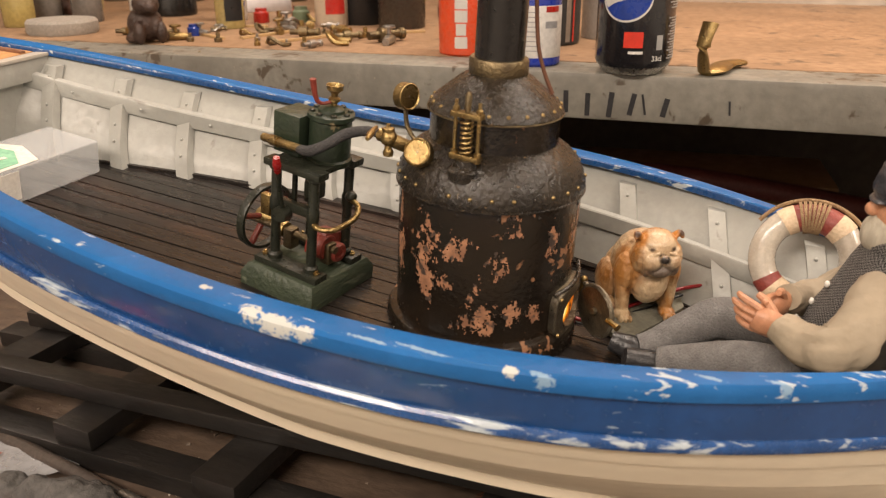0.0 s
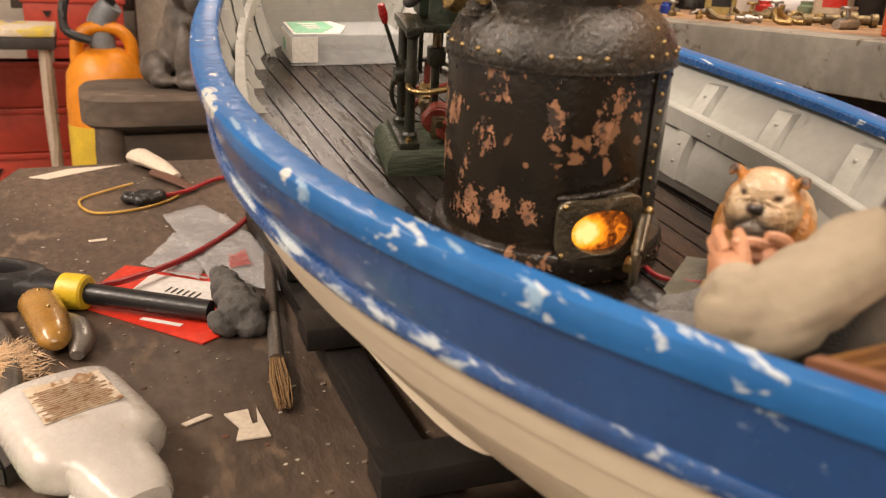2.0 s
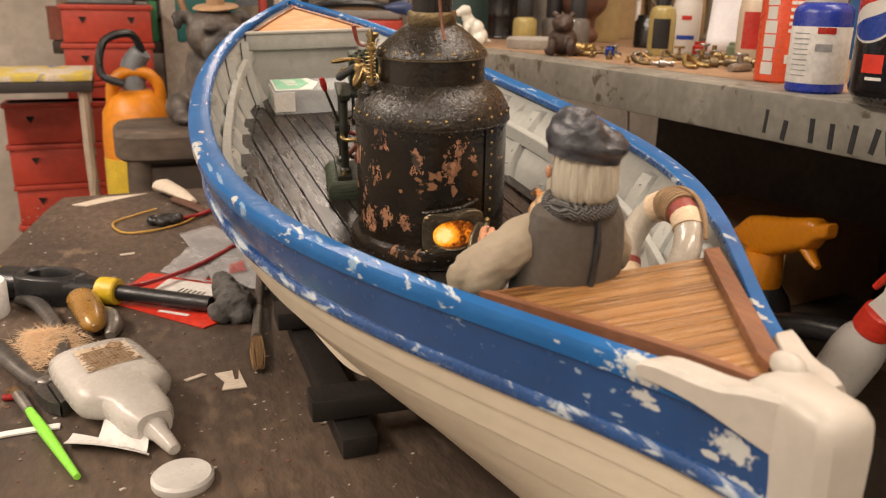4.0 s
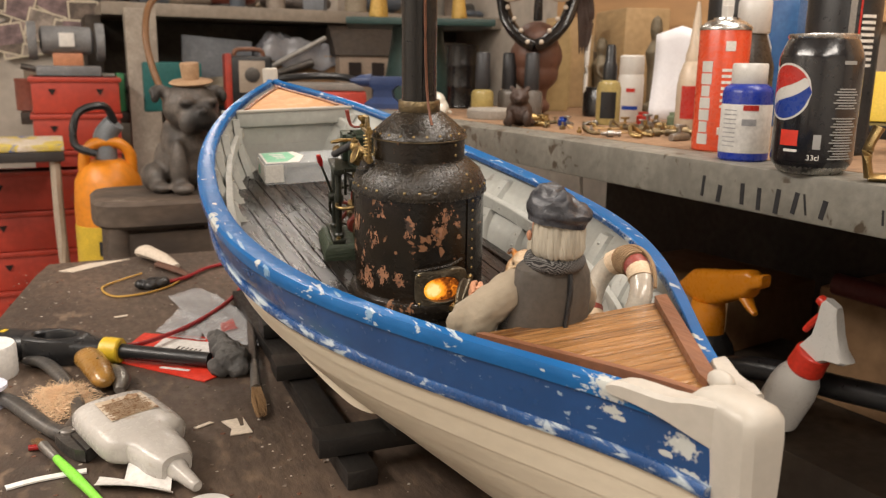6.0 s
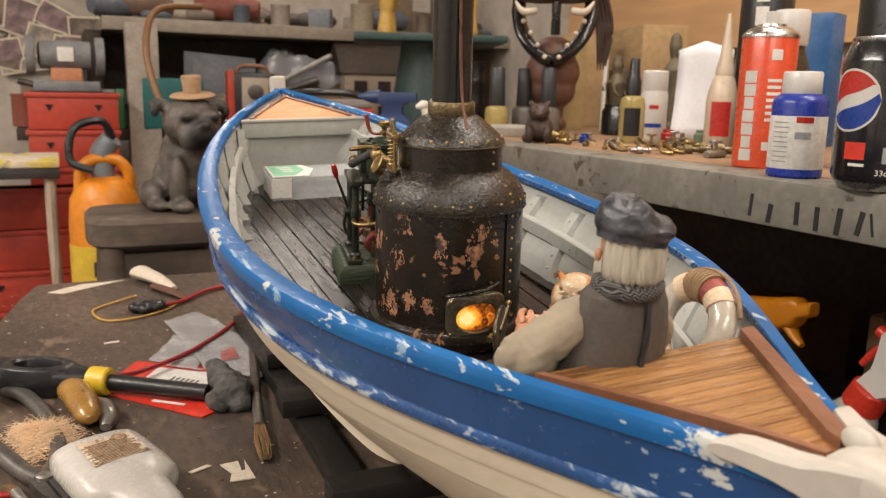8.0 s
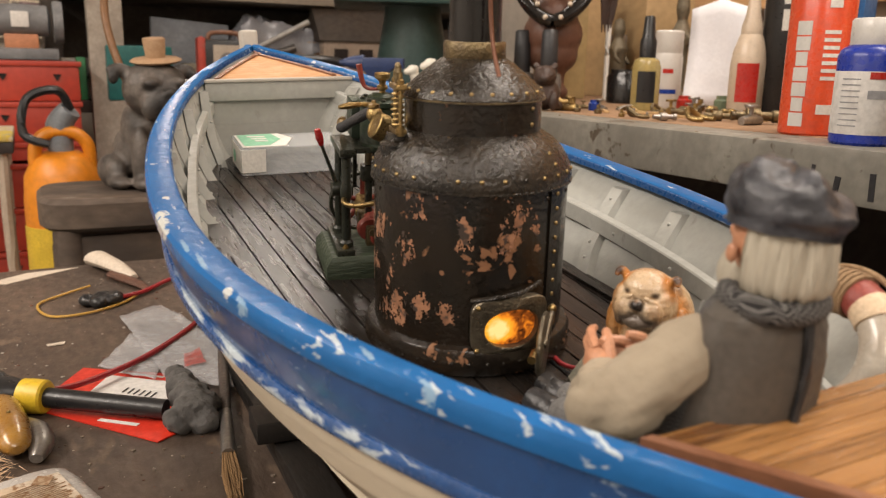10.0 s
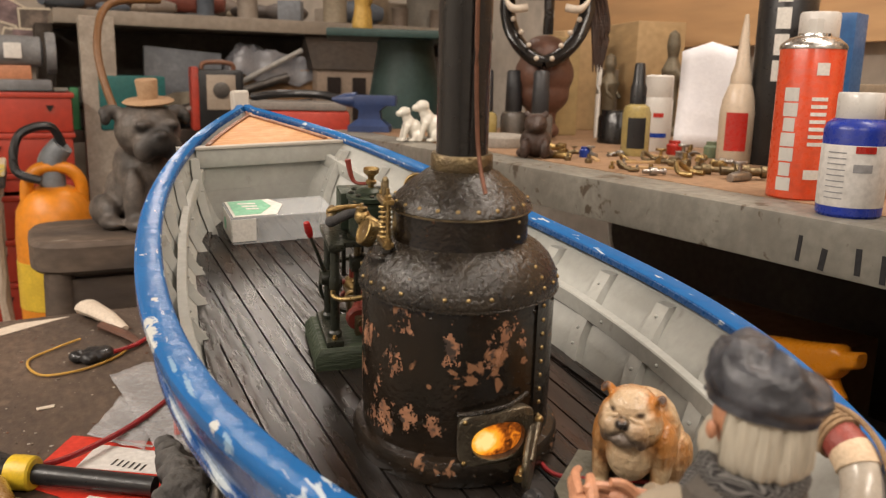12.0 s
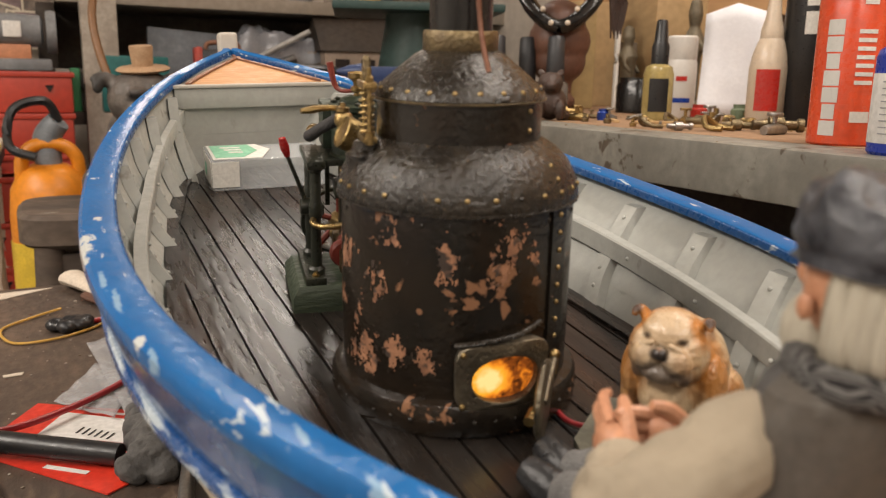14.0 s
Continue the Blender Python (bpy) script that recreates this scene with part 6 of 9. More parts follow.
# pliers, amber handle, fluff, lids and scraps
pl = thing("pliers", T0, "dark worn steel pliers on the table", "pliers")
for sd in (-1, 1):
    pts = [(-0.2445 + sd * 0.0006, 0.1040)] + [(-0.2365 + 0.0085 * math.sin(2.9 * k / 8) * 0.35 + sd * (0.0006 + 0.0112 * math.sin(math.pi * (0.12 + 0.88 * k / 8)) ** 0.6) - 0.0065 + 0.0130 * k / 8, 0.1020 - 0.0490 * k / 8) for k in range(9)] + [(-0.2295 + sd * 0.0006, 0.0525)]
    part("jaw", slab(bm_new(), pts, 0.001, 0.0105 if sd > 0 else 0.0095), DARKSTEEL, pl, smooth=False)
part("pivot", lathe(bm_new(), [(0.0055, 0.009), (0.0055, 0.0115), (0.0040, 0.0125), (0.0004, 0.0126)], 16, pose(-0.2400, 0.090, 0)), STEEL, pl)
part("arm", tube(bm_new(), [(-0.2420, 0.094, 0.006), (-0.2530, 0.112, 0.006), (-0.2660, 0.140, 0.007), (-0.2830, 0.178, 0.007), (-0.310, 0.215, 0.006)], [0.0075, 0.0062, 0.0068, 0.0066, 0.0052], 12, 5, flat=0.8), DARKSTEEL, pl)
part("arm", tube(bm_new(), [(-0.2400, 0.096, 0.006), (-0.2320, 0.130, 0.006), (-0.2350, 0.175, 0.006), (-0.2440, 0.215, 0.008), (-0.2570, 0.255, 0.008), (-0.272, 0.275, 0.006)], [0.0070, 0.0056, 0.0056, 0.0062, 0.0066, 0.005], 12, 5, flat=0.8), DARKSTEEL, pl)
kn = thing("penknife", T0, "penknife with a rounded amber horn handle", "knife")
part("handle", tube(bm_new(), [(-0.2240, 0.250, 0.011), (-0.2205, 0.236, 0.014), (-0.2145, 0.206, 0.014), (-0.2110, 0.182, 0.012), (-0.2095, 0.174, 0.011)], [0.0080, 0.0125, 0.0120, 0.0095, 0.0035], 16, 5, flat=0.8), AMBER, kn)
for x, y in ((-0.2200, 0.234), (-0.2140, 0.205)):
    part("pin", ball(bm_new(), (x, y, 0.0236), 0.0013, 8), BRASS, kn)
part("bolster", tube(bm_new(), [(-0.2060, 0.225, 0.007), (-0.1995, 0.206, 0.008), (-0.1970, 0.186, 0.007), (-0.2000, 0.170, 0.005)], [0.0040, 0.0080, 0.0080, 0.004], 12, 4, flat=0.8), STEEL, kn)
bm = bm_new()
for k in range(4200):
    a, r = rnd.uniform(0, 6.28), abs(rnd.gauss(0, 0.75))
    p = Vector((-0.2440 + 0.015 * r * math.cos(a) + 0.004 * math.sin(2.2 * a), 0.166 + 0.023 * r * math.sin(a), 0.001 + 0.015 * max(0, 1 - 0.45 * r) * rnd.random()))
    d = Vector((rnd.gauss(0, 1), rnd.gauss(0, 1), rnd.uniform(-0.3, 0.7))).normalized()
    q = d.cross(Vector((0, 0, 1))).normalized() * 0.00013
    t = p + d * rnd.uniform(0.005, 0.013)
    t.z = max(t.z, 0.001)
    vs = [bm.verts.new(v) for v in (p - q, p + q, t, p + Vector((0, 0, 0.0007)))]
    bm.faces.new((vs[0], vs[1], vs[2]))
    bm.faces.new((vs[1], vs[3], vs[2]))
    bm.faces.new((vs[3], vs[0], vs[2]))
ball(bm, (-0.2430, 0.168, 0.004), (0.013, 0.020, 0.0072), 14)
solid("orange_fluff", bm, FLUFF, T0, "tuft of orange fluff on the table", "fluff", kind="stuff")
solid("bottle_lid", lathe(bm_new(), [(0.0230, 0.0), (0.0240, 0.002), (0.0240, 0.027), (0.0226, 0.0295), (0.002, 0.0295)], 36), PAPER, pose(-0.3020, 0.262, 0), "white plastic bottle lid", "lid")
cup = thing("white_spool", pose(-0.3010, 0.192, 0), "white plastic spool with blue tint", "spool")
part("flange", lathe(bm_new(), [(0.0180, 0.0), (0.0180, 0.003), (0.0080, 0.0035), (0.0080, 0.014), (0.0180, 0.0145), (0.0180, 0.0175), (0.0050, 0.0175), (0.0050, 0.012)], 30), mat("blue_white_plastic", (0.68, 0.70, 0.80), (0.60, 0.62, 0.74), 0.35, scale=40), cup)
solid("pen_cap", tube(bm_new(), [(-0.2665, 0.090, 0.0024), (-0.2580, 0.0885, 0.0024)], 0.0023, 10, 1), REDKNOB, T0, "small red pen cap", "cap")
solid("white_strip", strip(bm_new(), [(-0.2790, 0.036), (-0.2600, 0.040), (-0.2300, 0.040)], 0.0030, 0.0006, 0.0018), PAPER, T0, "narrow white plastic strip", "strip")
bm = bm_new()
for p0, p1, w, rise, lift in ((P3(-0.2225, 0.0280, 0), P3(-0.1800, -0.0130, 0), P3(-0.004, -0.0180, 0), 0.004, 0.0012), (P3(-0.2095, 0.0080, 0), P3(-0.1815, -0.0125, 0), P3(0.0085, 0.0290, 0), 0.013, 0.0022)):
    top, low = [], []
    for i in range(9):
        row = []
        for j in range(9):
            u, v = i / 8, j / 8
            p = p0.lerp(p1, u) + w * v * (1 - 0.65 * u) + P3(0, 0, lift + rise * v * v + 0.002 * math.sin(3 * u))
            row.append(p)
        top.append(row + [p - P3(0, 0, 0.0006) for p in row[::-1]])
    rings(bm, top)
solid("paper_curl", bm, PAPER, T0, "folded scrap of white paper on the table", "paper")
solid("plastic_disc", lathe(bm_new(), [(0.0165, 0.0), (0.0170, 0.001), (0.0170, 0.0045), (0.0155, 0.0060), (0.002, 0.0060)], 36), WHITEDISC, pose(-0.1640, -0.0480, 0), "round white plastic lid", "lid")
for pts, nm in (([(-0.1315, 0.0835), (-0.1190, 0.0845), (-0.1195, 0.0690), (-0.1168, 0.0695), (-0.1145, 0.0850), (-0.1131, 0.0549), (-0.1300, 0.0560), (-0.1265, 0.0680)], "paper_scrap"), ([(-0.153, 0.081), (-0.140, 0.087), (-0.137, 0.084), (-0.151, 0.078)], "paper_scrap"), ([(-0.243, 0.640), (-0.205, 0.672), (-0.150, 0.680), (-0.180, 0.660), (-0.225, 0.628)], "paper_scrap"), ([(-0.190, 0.402), (-0.175, 0.404), (-0.176, 0.398), (-0.189, 0.397)], "paper_scrap")):
    solid(nm, slab(bm_new(), pts, 0.0004, 0.0012), CREAMHANDLE, T0, "torn cream paper scrap on the table", "paper", "paper scraps", smooth=False)
bm = bm_new()
for k in range(260):
    x, y, r = rnd.uniform(-0.30, 0.02), rnd.uniform(-0.05, 0.66), rnd.uniform(0.0004, 0.0016)
    if x < -0.30 + 0.04 * (y - 0.45):
        continue
    a = rnd.uniform(0, 3)
    slab(bm, [(x + r * math.cos(a + b) * rnd.uniform(0.6, 1.6), y + r * math.sin(a + b)) for b in (0, 1.9, 3.4, 4.9)], 0.0, rnd.uniform(0.0004, 0.0012))
solid("workshop_crumbs", bm, SHAVING, T0, "pale crumbs and shavings strewn over the table", "crumbs", kind="stuff", smooth=False)

# ---- things on the workbench ----
BZ = BENCH_Z
SODA = mat("black_soda_can", (0.010, 0.010, 0.012), (0.014, 0.014, 0.017), 0.22, scale=40, bump=0.02, coat=0.6)
ALU = mat("bare_aluminium", (0.66, 0.65, 0.63), (0.58, 0.57, 0.55), 0.28, metal=1.0, scale=40)
CANRED = mat("red_can_paint", (0.72, 0.085, 0.025), (0.66, 0.07, 0.022), 0.3, scale=30, bump=0.02, coat=0.3)
WHITEP = mat("white_plastic", (0.62, 0.60, 0.565), (0.585, 0.57, 0.535), 0.32, scale=40, bump=0.03, grain=0.97)
BOTTLEBLUE = mat("blue_plastic", (0.020, 0.045, 0.36), (0.018, 0.04, 0.30), 0.3, scale=40, bump=0.05)
LOGOBLUE = mat("logo_blue", (0.012, 0.05, 0.32), None, 0.3)
LOGORED = mat("logo_red", (0.55, 0.035, 0.025), None, 0.3)
SCRIBBLE = mat("black_marker", (0.020, 0.020, 0.022), None, 0.7)
GLASSY = mat("clear_glass_yellow", (0.50, 0.40, 0.16), (0.44, 0.34, 0.12), 0.12, scale=40, bump=0.0, alpha=0.75)
LIQUID = mat("yellow_liquid", (0.62, 0.42, 0.02), (0.55, 0.36, 0.02), 0.15, scale=40, bump=0.0)
GLASSGREY = mat("smoky_glass", (0.20, 0.18, 0.16), (0.15, 0.135, 0.12), 0.12, scale=40, bump=0.0, alpha=0.8)
PORCELAIN = mat("white_porcelain", (0.74, 0.72, 0.64), (0.66, 0.63, 0.55), 0.25, scale=60, coat=0.4)
BROWNCLAY = mat("brown_clay", (0.165, 0.075, 0.048), (0.105, 0.048, 0.031), 0.5, scale=30, bump=0.4)
DARKBEAR = mat("dark_brown_carving", (0.058, 0.030, 0.020), (0.035, 0.019, 0.013), 0.45, scale=60, bump=0.9)
TRANSL = mat("translucent_bottle", (0.66, 0.55, 0.42), (0.60, 0.48, 0.36), 0.3, scale=40, bump=0.05)


def bar(parent, c, sx, sz, material, deg, r, name="print_bar"):
    """A printed bar bent round a bottle: c is its angle and height, sx wide, sz high."""
    n = 6
    rows = []
    for k in range(n + 1):
        a = radians(deg) + (k / n - 0.5) * sx / r
        rows.append([P3(q * math.cos(a), q * math.sin(a), z) for q, z in ((r + 0.0001, c), (r + 0.0004, c), (r + 0.0004, c + sz), (r + 0.0001, c + sz))])
    return part(name, rings(bm_new(), rows), material, parent)


# soda can: logo disc towards the boat
LABELG2 = mat("grey_small_print", (0.34, 0.34, 0.33), None, 0.4, grain=0.95)
can = thing("soda_can", pose(0.357, -0.026, BZ, 0, 0, 0), "black aluminium soda can with red white and blue disc", "can")
R = 0.0330
part("body", lathe(bm_new(), [(0.0245, 0.0), (0.0260, 0.001), (0.0318, 0.0085), (R, 0.012), (R, 0.0950), (0.0322, 0.0985), (0.0285, 0.1085), (0.0272, 0.1110)], 48), SODA, can)
part("rim", lathe(bm_new(), [(0.0268, 0.1105), (0.0278, 0.1120), (0.0278, 0.1145), (0.0268, 0.1152), (0.0258, 0.1140), (0.0250, 0.1110), (0.002, 0.1112)], 40), ALU, can, "aluminium rim and lid")
part("foot", lathe(bm_new(), [(0.0240, 0.0), (0.0262, 0.0008), (0.0305, 0.0068), (0.0296, 0.0066)], 40, caps=False), ALU, can)
LOGO_A = 172


def can_pt(u, w, d):
    a = radians(LOGO_A) - u / R
    return P3((R + d) * math.cos(a), (R + d) * math.sin(a), 0.0680 + w)


def can_patch(name, f, material, d):
    """A printed field on the can: f gives the lower and upper edge at each place across the disc."""
    rows = []
    for k in range(21):
        u = -0.0235 + 0.047 * k / 20
        lo, hi = f(u)
        rows.append([can_pt(u, lo, 0.00005), can_pt(u, lo, d), can_pt(u, (lo + hi) / 2, d), can_pt(u, hi, d), can_pt(u, hi, 0.00005)])
    return part(name, rings(bm_new(), rows), material, can)


def disc(r):
    return lambda u: ((-math.sqrt(max(r * r - u * u, 1e-9)), math.sqrt(max(r * r - u * u, 1e-9))) if abs(u) < r else (0.0, 0.0001))


wave = lambda u: 0.0035 * math.sin(u / 0.0235 * 2.6) - 0.62 * u
can_patch("logo_ring", disc(0.0235), WHITEP, 0.0002)
can_patch("logo_red_field", lambda u: (min(max(wave(u) + 0.0048, disc(0.0218)(u)[0]), disc(0.0218)(u)[1] - 0.0001), disc(0.0218)(u)[1]), LOGORED, 0.00035)
can_patch("logo_blue_field", lambda u: (disc(0.0218)(u)[0], max(min(wave(u) - 0.0055, disc(0.0218)(u)[1]), disc(0.0218)(u)[0] + 0.0001)), LOGOBLUE, 0.00035)
for k in range(24):
    bar(can, 0.014 + 0.0022 * k + (0.006 if k > 15 else 0), 0.024 - 0.004 * ((k * 7) % 3), 0.0010, LABELG2, 263, R)
bar(can, 0.0905, 0.012, 0.0030, LABELG2, 262, R)
bar(can, 0.024, 0.016, 0.0130, REDCARD, 186, R, "logo_mark")
bar(can, 0.019, 0.012, 0.0022, LABELW, 190, R)
bar(can, 0.022, 0.006, 0.0120, LABELG2, 226, R)
txt = bpy.data.curves.new("volume_text", "FONT")
txt.body, txt.size, txt.extrude = "33cl", 0.0062, 0.0001
to = new("volume_text", txt)
to.data.materials.append(LABELW)
to.parent = can
to.matrix_local = pose(0, 0, 0, 0, 0, 224 + 90) @ pose(-0.006, -R - 0.0004, 0.0130, 90, 0, 0)

# blue bottle with white cap
PRINTGREY = mat("grey_print", (0.36, 0.36, 0.37), None, 0.6)
bb = thing("blue_bottle", pose(0.372, 0.066, BZ), "blue plastic bottle with white cap and paper label", "bottle")
part("body", lathe(bm_new(), [(0.0215, 0.0), (0.0232, 0.002), (0.0232, 0.0640), (0.0215, 0.0690), (0.0165, 0.0725)], 36), BOTTLEBLUE, bb)
part("cap", lathe(bm_new(), [(0.0160, 0.0715), (0.0163, 0.0720), (0.0163, 0.0900), (0.0152, 0.0915), (0.001, 0.0915)], 32), WHITEP, bb, "white ribbed cap")
part("label", lathe(bm_new(), [(0.0233, 0.008), (0.0235, 0.0085), (0.0235, 0.0530), (0.0233, 0.0535)], 36, caps=False), PAPER, bb, "white paper label")
for k in range(9):
    bar(bb, 0.014 + 0.0042 * k, 0.014, 0.0008, PRINTGREY, 186, 0.0235)
bar(bb, 0.034, 0.013, 0.0060, PRINTGREY, 232, 0.0235)
bar(bb, 0.0480, 0.014, 0.0050, LOGORED, 234, 0.0235)
# red spray can
rc = thing("red_spray_can", pose(0.418, 0.150, BZ), "red aerosol can with white lettering bars, no cap", "spray can")
part("body", lathe(bm_new(), [(0.0250, 0.0), (0.0262, 0.0015), (0.0262, 0.1250), (0.0255, 0.1265)], 40), CANRED, rc)
part("dome", lathe(bm_new(), [(0.0268, 0.1255), (0.0270, 0.1275), (0.0255, 0.1300), (0.0200, 0.1345), (0.0135, 0.1365), (0.0130, 0.1385), (0.0030, 0.1385)], 36), ALU, rc, "bare metal dome")
part("nozzle", box(bm_new(), 0.009, 0.009, 0.013, pose(0, 0, 0.138), 0.0015), WHITEP, rc, "white spray nozzle")
for k in range(7):
    bar(rc, 0.0075 + 0.0125 * k, 0.0125 - 0.0025 * (k % 3 == 1), 0.0112, WHITEP, 190, 0.0262)
for k in range(7):
    bar(rc, 0.046 + 0.0062 * k, 0.013, 0.0030, LABELW, 240, 0.0262)
bar(rc, 0.104, 0.010, 0.0100, LABELW, 240, 0.0262)
bar(rc, 0.018, 0.014, 0.0080, LABELW, 240, 0.0262)


def bottle(name, prof, material, x, y, label, cap=None, cap_mat=None, category="bottle", segs=28, bars=(), sq=None):
    o = thing(name, pose(x, y, BZ), label, category)
    part("body", lathe(bm_new(), prof, segs), material, o)
    if cap:
        part("cap", lathe(bm_new(), cap, segs), cap_mat, o)
    for z, sx, sz, m, deg, r in bars:
        bar(o, z, sx, sz, m, deg, r, "label")
    return o


bottle("glue_squeeze_bottle", [(0.020, 0), (0.0215, 0.002), (0.0215, 0.062), (0.019, 0.078), (0.0145, 0.092), (0.0125, 0.096)], TRANSL, 0.600, 0.395, "translucent glue bottle with a long nozzle", [(0.0125, 0.094), (0.0125, 0.104), (0.0085, 0.120), (0.0040, 0.165), (0.0022, 0.178)], TRANSL, bars=[(0.016, 0.026, 0.046, LOGORED, 222, 0.0215)])
drop = bottle("dropper_bottle", [(0.0175, 0), (0.0185, 0.002), (0.0185, 0.055), (0.0160, 0.064), (0.0095, 0.068)], GLASSY, 0.540, 0.510, "glass dropper bottle with black cap", [(0.0105, 0.066), (0.0108, 0.088), (0.0085, 0.094), (0.0068, 0.118), (0.0055, 0.120)], PLASTIC_K, bars=[(0.010, 0.024, 0.040, PLASTIC_K, 232, 0.0185)])
bottle("white_bottle", [(0.0195, 0), (0.0205, 0.002), (0.0205, 0.070), (0.0190, 0.076)], WHITEP, 0.620, 0.560, "white plastic bottle with blue stripe and ribbed cap", [(0.0185, 0.074), (0.0195, 0.076), (0.0195, 0.104), (0.0175, 0.106)], WHITEP, bars=[(0.020, 0.026, 0.006, LOGOBLUE, 232, 0.0205), (0.048, 0.014, 0.006, LOGORED, 232, 0.0205)])
GREYCAP = mat("dark_grey_cap", (0.035, 0.036, 0.040), None, 0.45)
for i, (x, y, gm, lm) in enumerate(((0.470, 0.790, GLASSY, True), (0.530, 0.800, GLASSGREY, False), (0.545, 0.745, GLASSGREY, False))):
    o = bottle("varnish_bottle", [(0.0190, 0), (0.0205, 0.002), (0.0205, 0.036), (0.0185, 0.042), (0.0110, 0.046)], gm, x, y, "small glass varnish bottle with tall black cap", [(0.0125, 0.044), (0.0138, 0.046), (0.0124, 0.107), (0.0100, 0.110)], GREYCAP, segs=20)
    o["group"] = "varnish bottles"
    if lm:
        part("liquid", lathe(bm_new(), [(0.0180, 0.003), (0.0186, 0.005), (0.0186, 0.026), (0.010, 0.027)], 20), LIQUID, o, "yellow varnish")
    else:
        bar(o, 0.050, 0.010, 0.030, LABELW, 245, 0.0122, "label")
bottle("tall_black_can", [(0.0320, 0), (0.0335, 0.002), (0.0335, 0.200), (0.0300, 0.210), (0.0280, 0.235), (0.026, 0.236)], PLASTIC_K, 0.640, 0.370, "tall black spray can with white lettering bars", category="spray can", bars=[(0.10 + 0.030 * k, 0.016, 0.024, LABELW, 214, 0.0335) for k in range(4)])
bottle("tall_black_can", [(0.0340, 0), (0.0360, 0.002), (0.0360, 0.230), (0.0320, 0.242), (0.0300, 0.270), (0.028, 0.271)], PLASTIC_K, 0.520, 0.090, "tall glossy black spray can with grey and red stripes", category="spray can", bars=[(0.004, 0.006, 0.225, STEEL, 232, 0.0360), (0.004, 0.002, 0.225, LOGORED, 244, 0.0360)] + [(0.09 + 0.006 * k, 0.016, 0.0030, LABELW, 260, 0.0360) for k in range(9)])
bottle("brown_bottle", [(0.0290, 0), (0.0300, 0.002), (0.0300, 0.090), (0.0180, 0.130), (0.0170, 0.134)], mat("dark_brown_plastic", (0.050, 0.038, 0.028), None, 0.3), 0.610, 0.300, "dark brown bottle with white ribbed cap", [(0.0200, 0.132), (0.0212, 0.134), (0.0212, 0.172), (0.0195, 0.175)], WHITEP)
bottle("white_tube", [(0.0330, 0), (0.0345, 0.002), (0.0345, 0.122), (0.0300, 0.126)], mat("grey_white_card", (0.52, 0.50, 0.47), (0.45, 0.43, 0.40), 0.5, scale=40), 0.590, 0.030, "grey-white card tube with printed lines", category="tube", bars=[(0.02 + 0.007 * k, 0.030, 0.002, DARKSTEEL, 222, 0.0345) for k in range(12)])
bottle("black_drum", [(0.0330, 0), (0.0345, 0.003), (0.0335, 0.006), (0.0335, 0.040), (0.0348, 0.044), (0.0335, 0.048), (0.0335, 0.082), (0.0348, 0.086), (0.0335, 0.090), (0.0335, 0.122), (0.0350, 0.127), (0.0320, 0.126), (0.0310, 0.120)], STACK, 0.535, 1.000, "small black oil drum model", category="drum")
bottle("dark_tin", [(0.0320, 0), (0.0340, 0.002), (0.0340, 0.040), (0.0300, 0.046), (0.0300, 0.052)], STACK, 0.660, 0.690, "low round black tin", category="tin")
bottle("stone_disc", [(0.0400, 0), (0.0420, 0.003), (0.0420, 0.014), (0.0395, 0.017)], mat("grey_stone", (0.36, 0.33, 0.29), (0.29, 0.265, 0.23), 0.8, scale=60, bump=0.3), 0.430, 0.680, "flat round grey stone disc", category="stone")
solid("blue_carton", box(bm_new(), 0.050, 0.046, 0.19, None, 0.001), mat("blue_print", (0.02, 0.10, 0.30), (0.05, 0.16, 0.38), 0.4, scale=30), pose(0.800, 0.415, BZ, 0, 0, 20), "narrow blue printed carton", "carton")
solid("yellow_folder", box(bm_new(), 0.090, 0.012, 0.070, None, 0.001), YELLOW, pose(0.780, 0.240, BZ + 0.018, -18, 0, -50), "bright yellow plastic folder", "folder")
solid("black_tray", box(bm_new(), 0.16, 0.07, 0.018, None, 0.003), PLASTIC_K, pose(0.760, 0.215, BZ, 0, 0, -50), "low black plastic tray", "tray")
solid("red_sprayer_head", box(bm_new(), 0.030, 0.022, 0.040, None, 0.004), REDCARD, pose(0.760, 0.440, BZ + 0.150, 0, 0, 20), "red plastic cap on a white bottle", "cap")
bottle("squat_white_bottle", [(0.0240, 0), (0.0250, 0.002), (0.0250, 0.120), (0.0140, 0.150)], WHITEP, 0.760, 0.440, "white plastic bottle under a red cap")
# white folded paper leaning on a tin 
bm = bm_new()
rows = []
for k in range(9):
    u = k / 8
    rows.append([P3((x - 0.048) * (1 if x < 0.05 else 1), 0.010 * math.sin(3 * u + 20 * x) + 0.030 * u, 0.150 * u * (1 - 0.09 * abs(x - 0.048) / 0.048 * u)) for x in (0.0, 0.016, 0.032, 0.048, 0.064, 0.080, 0.096)])
sheet = solid("paper_sheet", rings(bm, rows, closed=False), mat("bluish_white_paper", (0.80, 0.80, 0.83), (0.72, 0.72, 0.76), 0.6, scale=30, bump=0.3, grain=0.95), pose(0.730, 0.580, BZ, 0, 0, -52) @ Matrix.Diagonal((0.92, 1, 1.05, 1)), "crumpled white paper sheet standing on the bench", "paper")
sm = sheet.modifiers.new("sheet", "SOLIDIFY")
sm.thickness = 0.0015

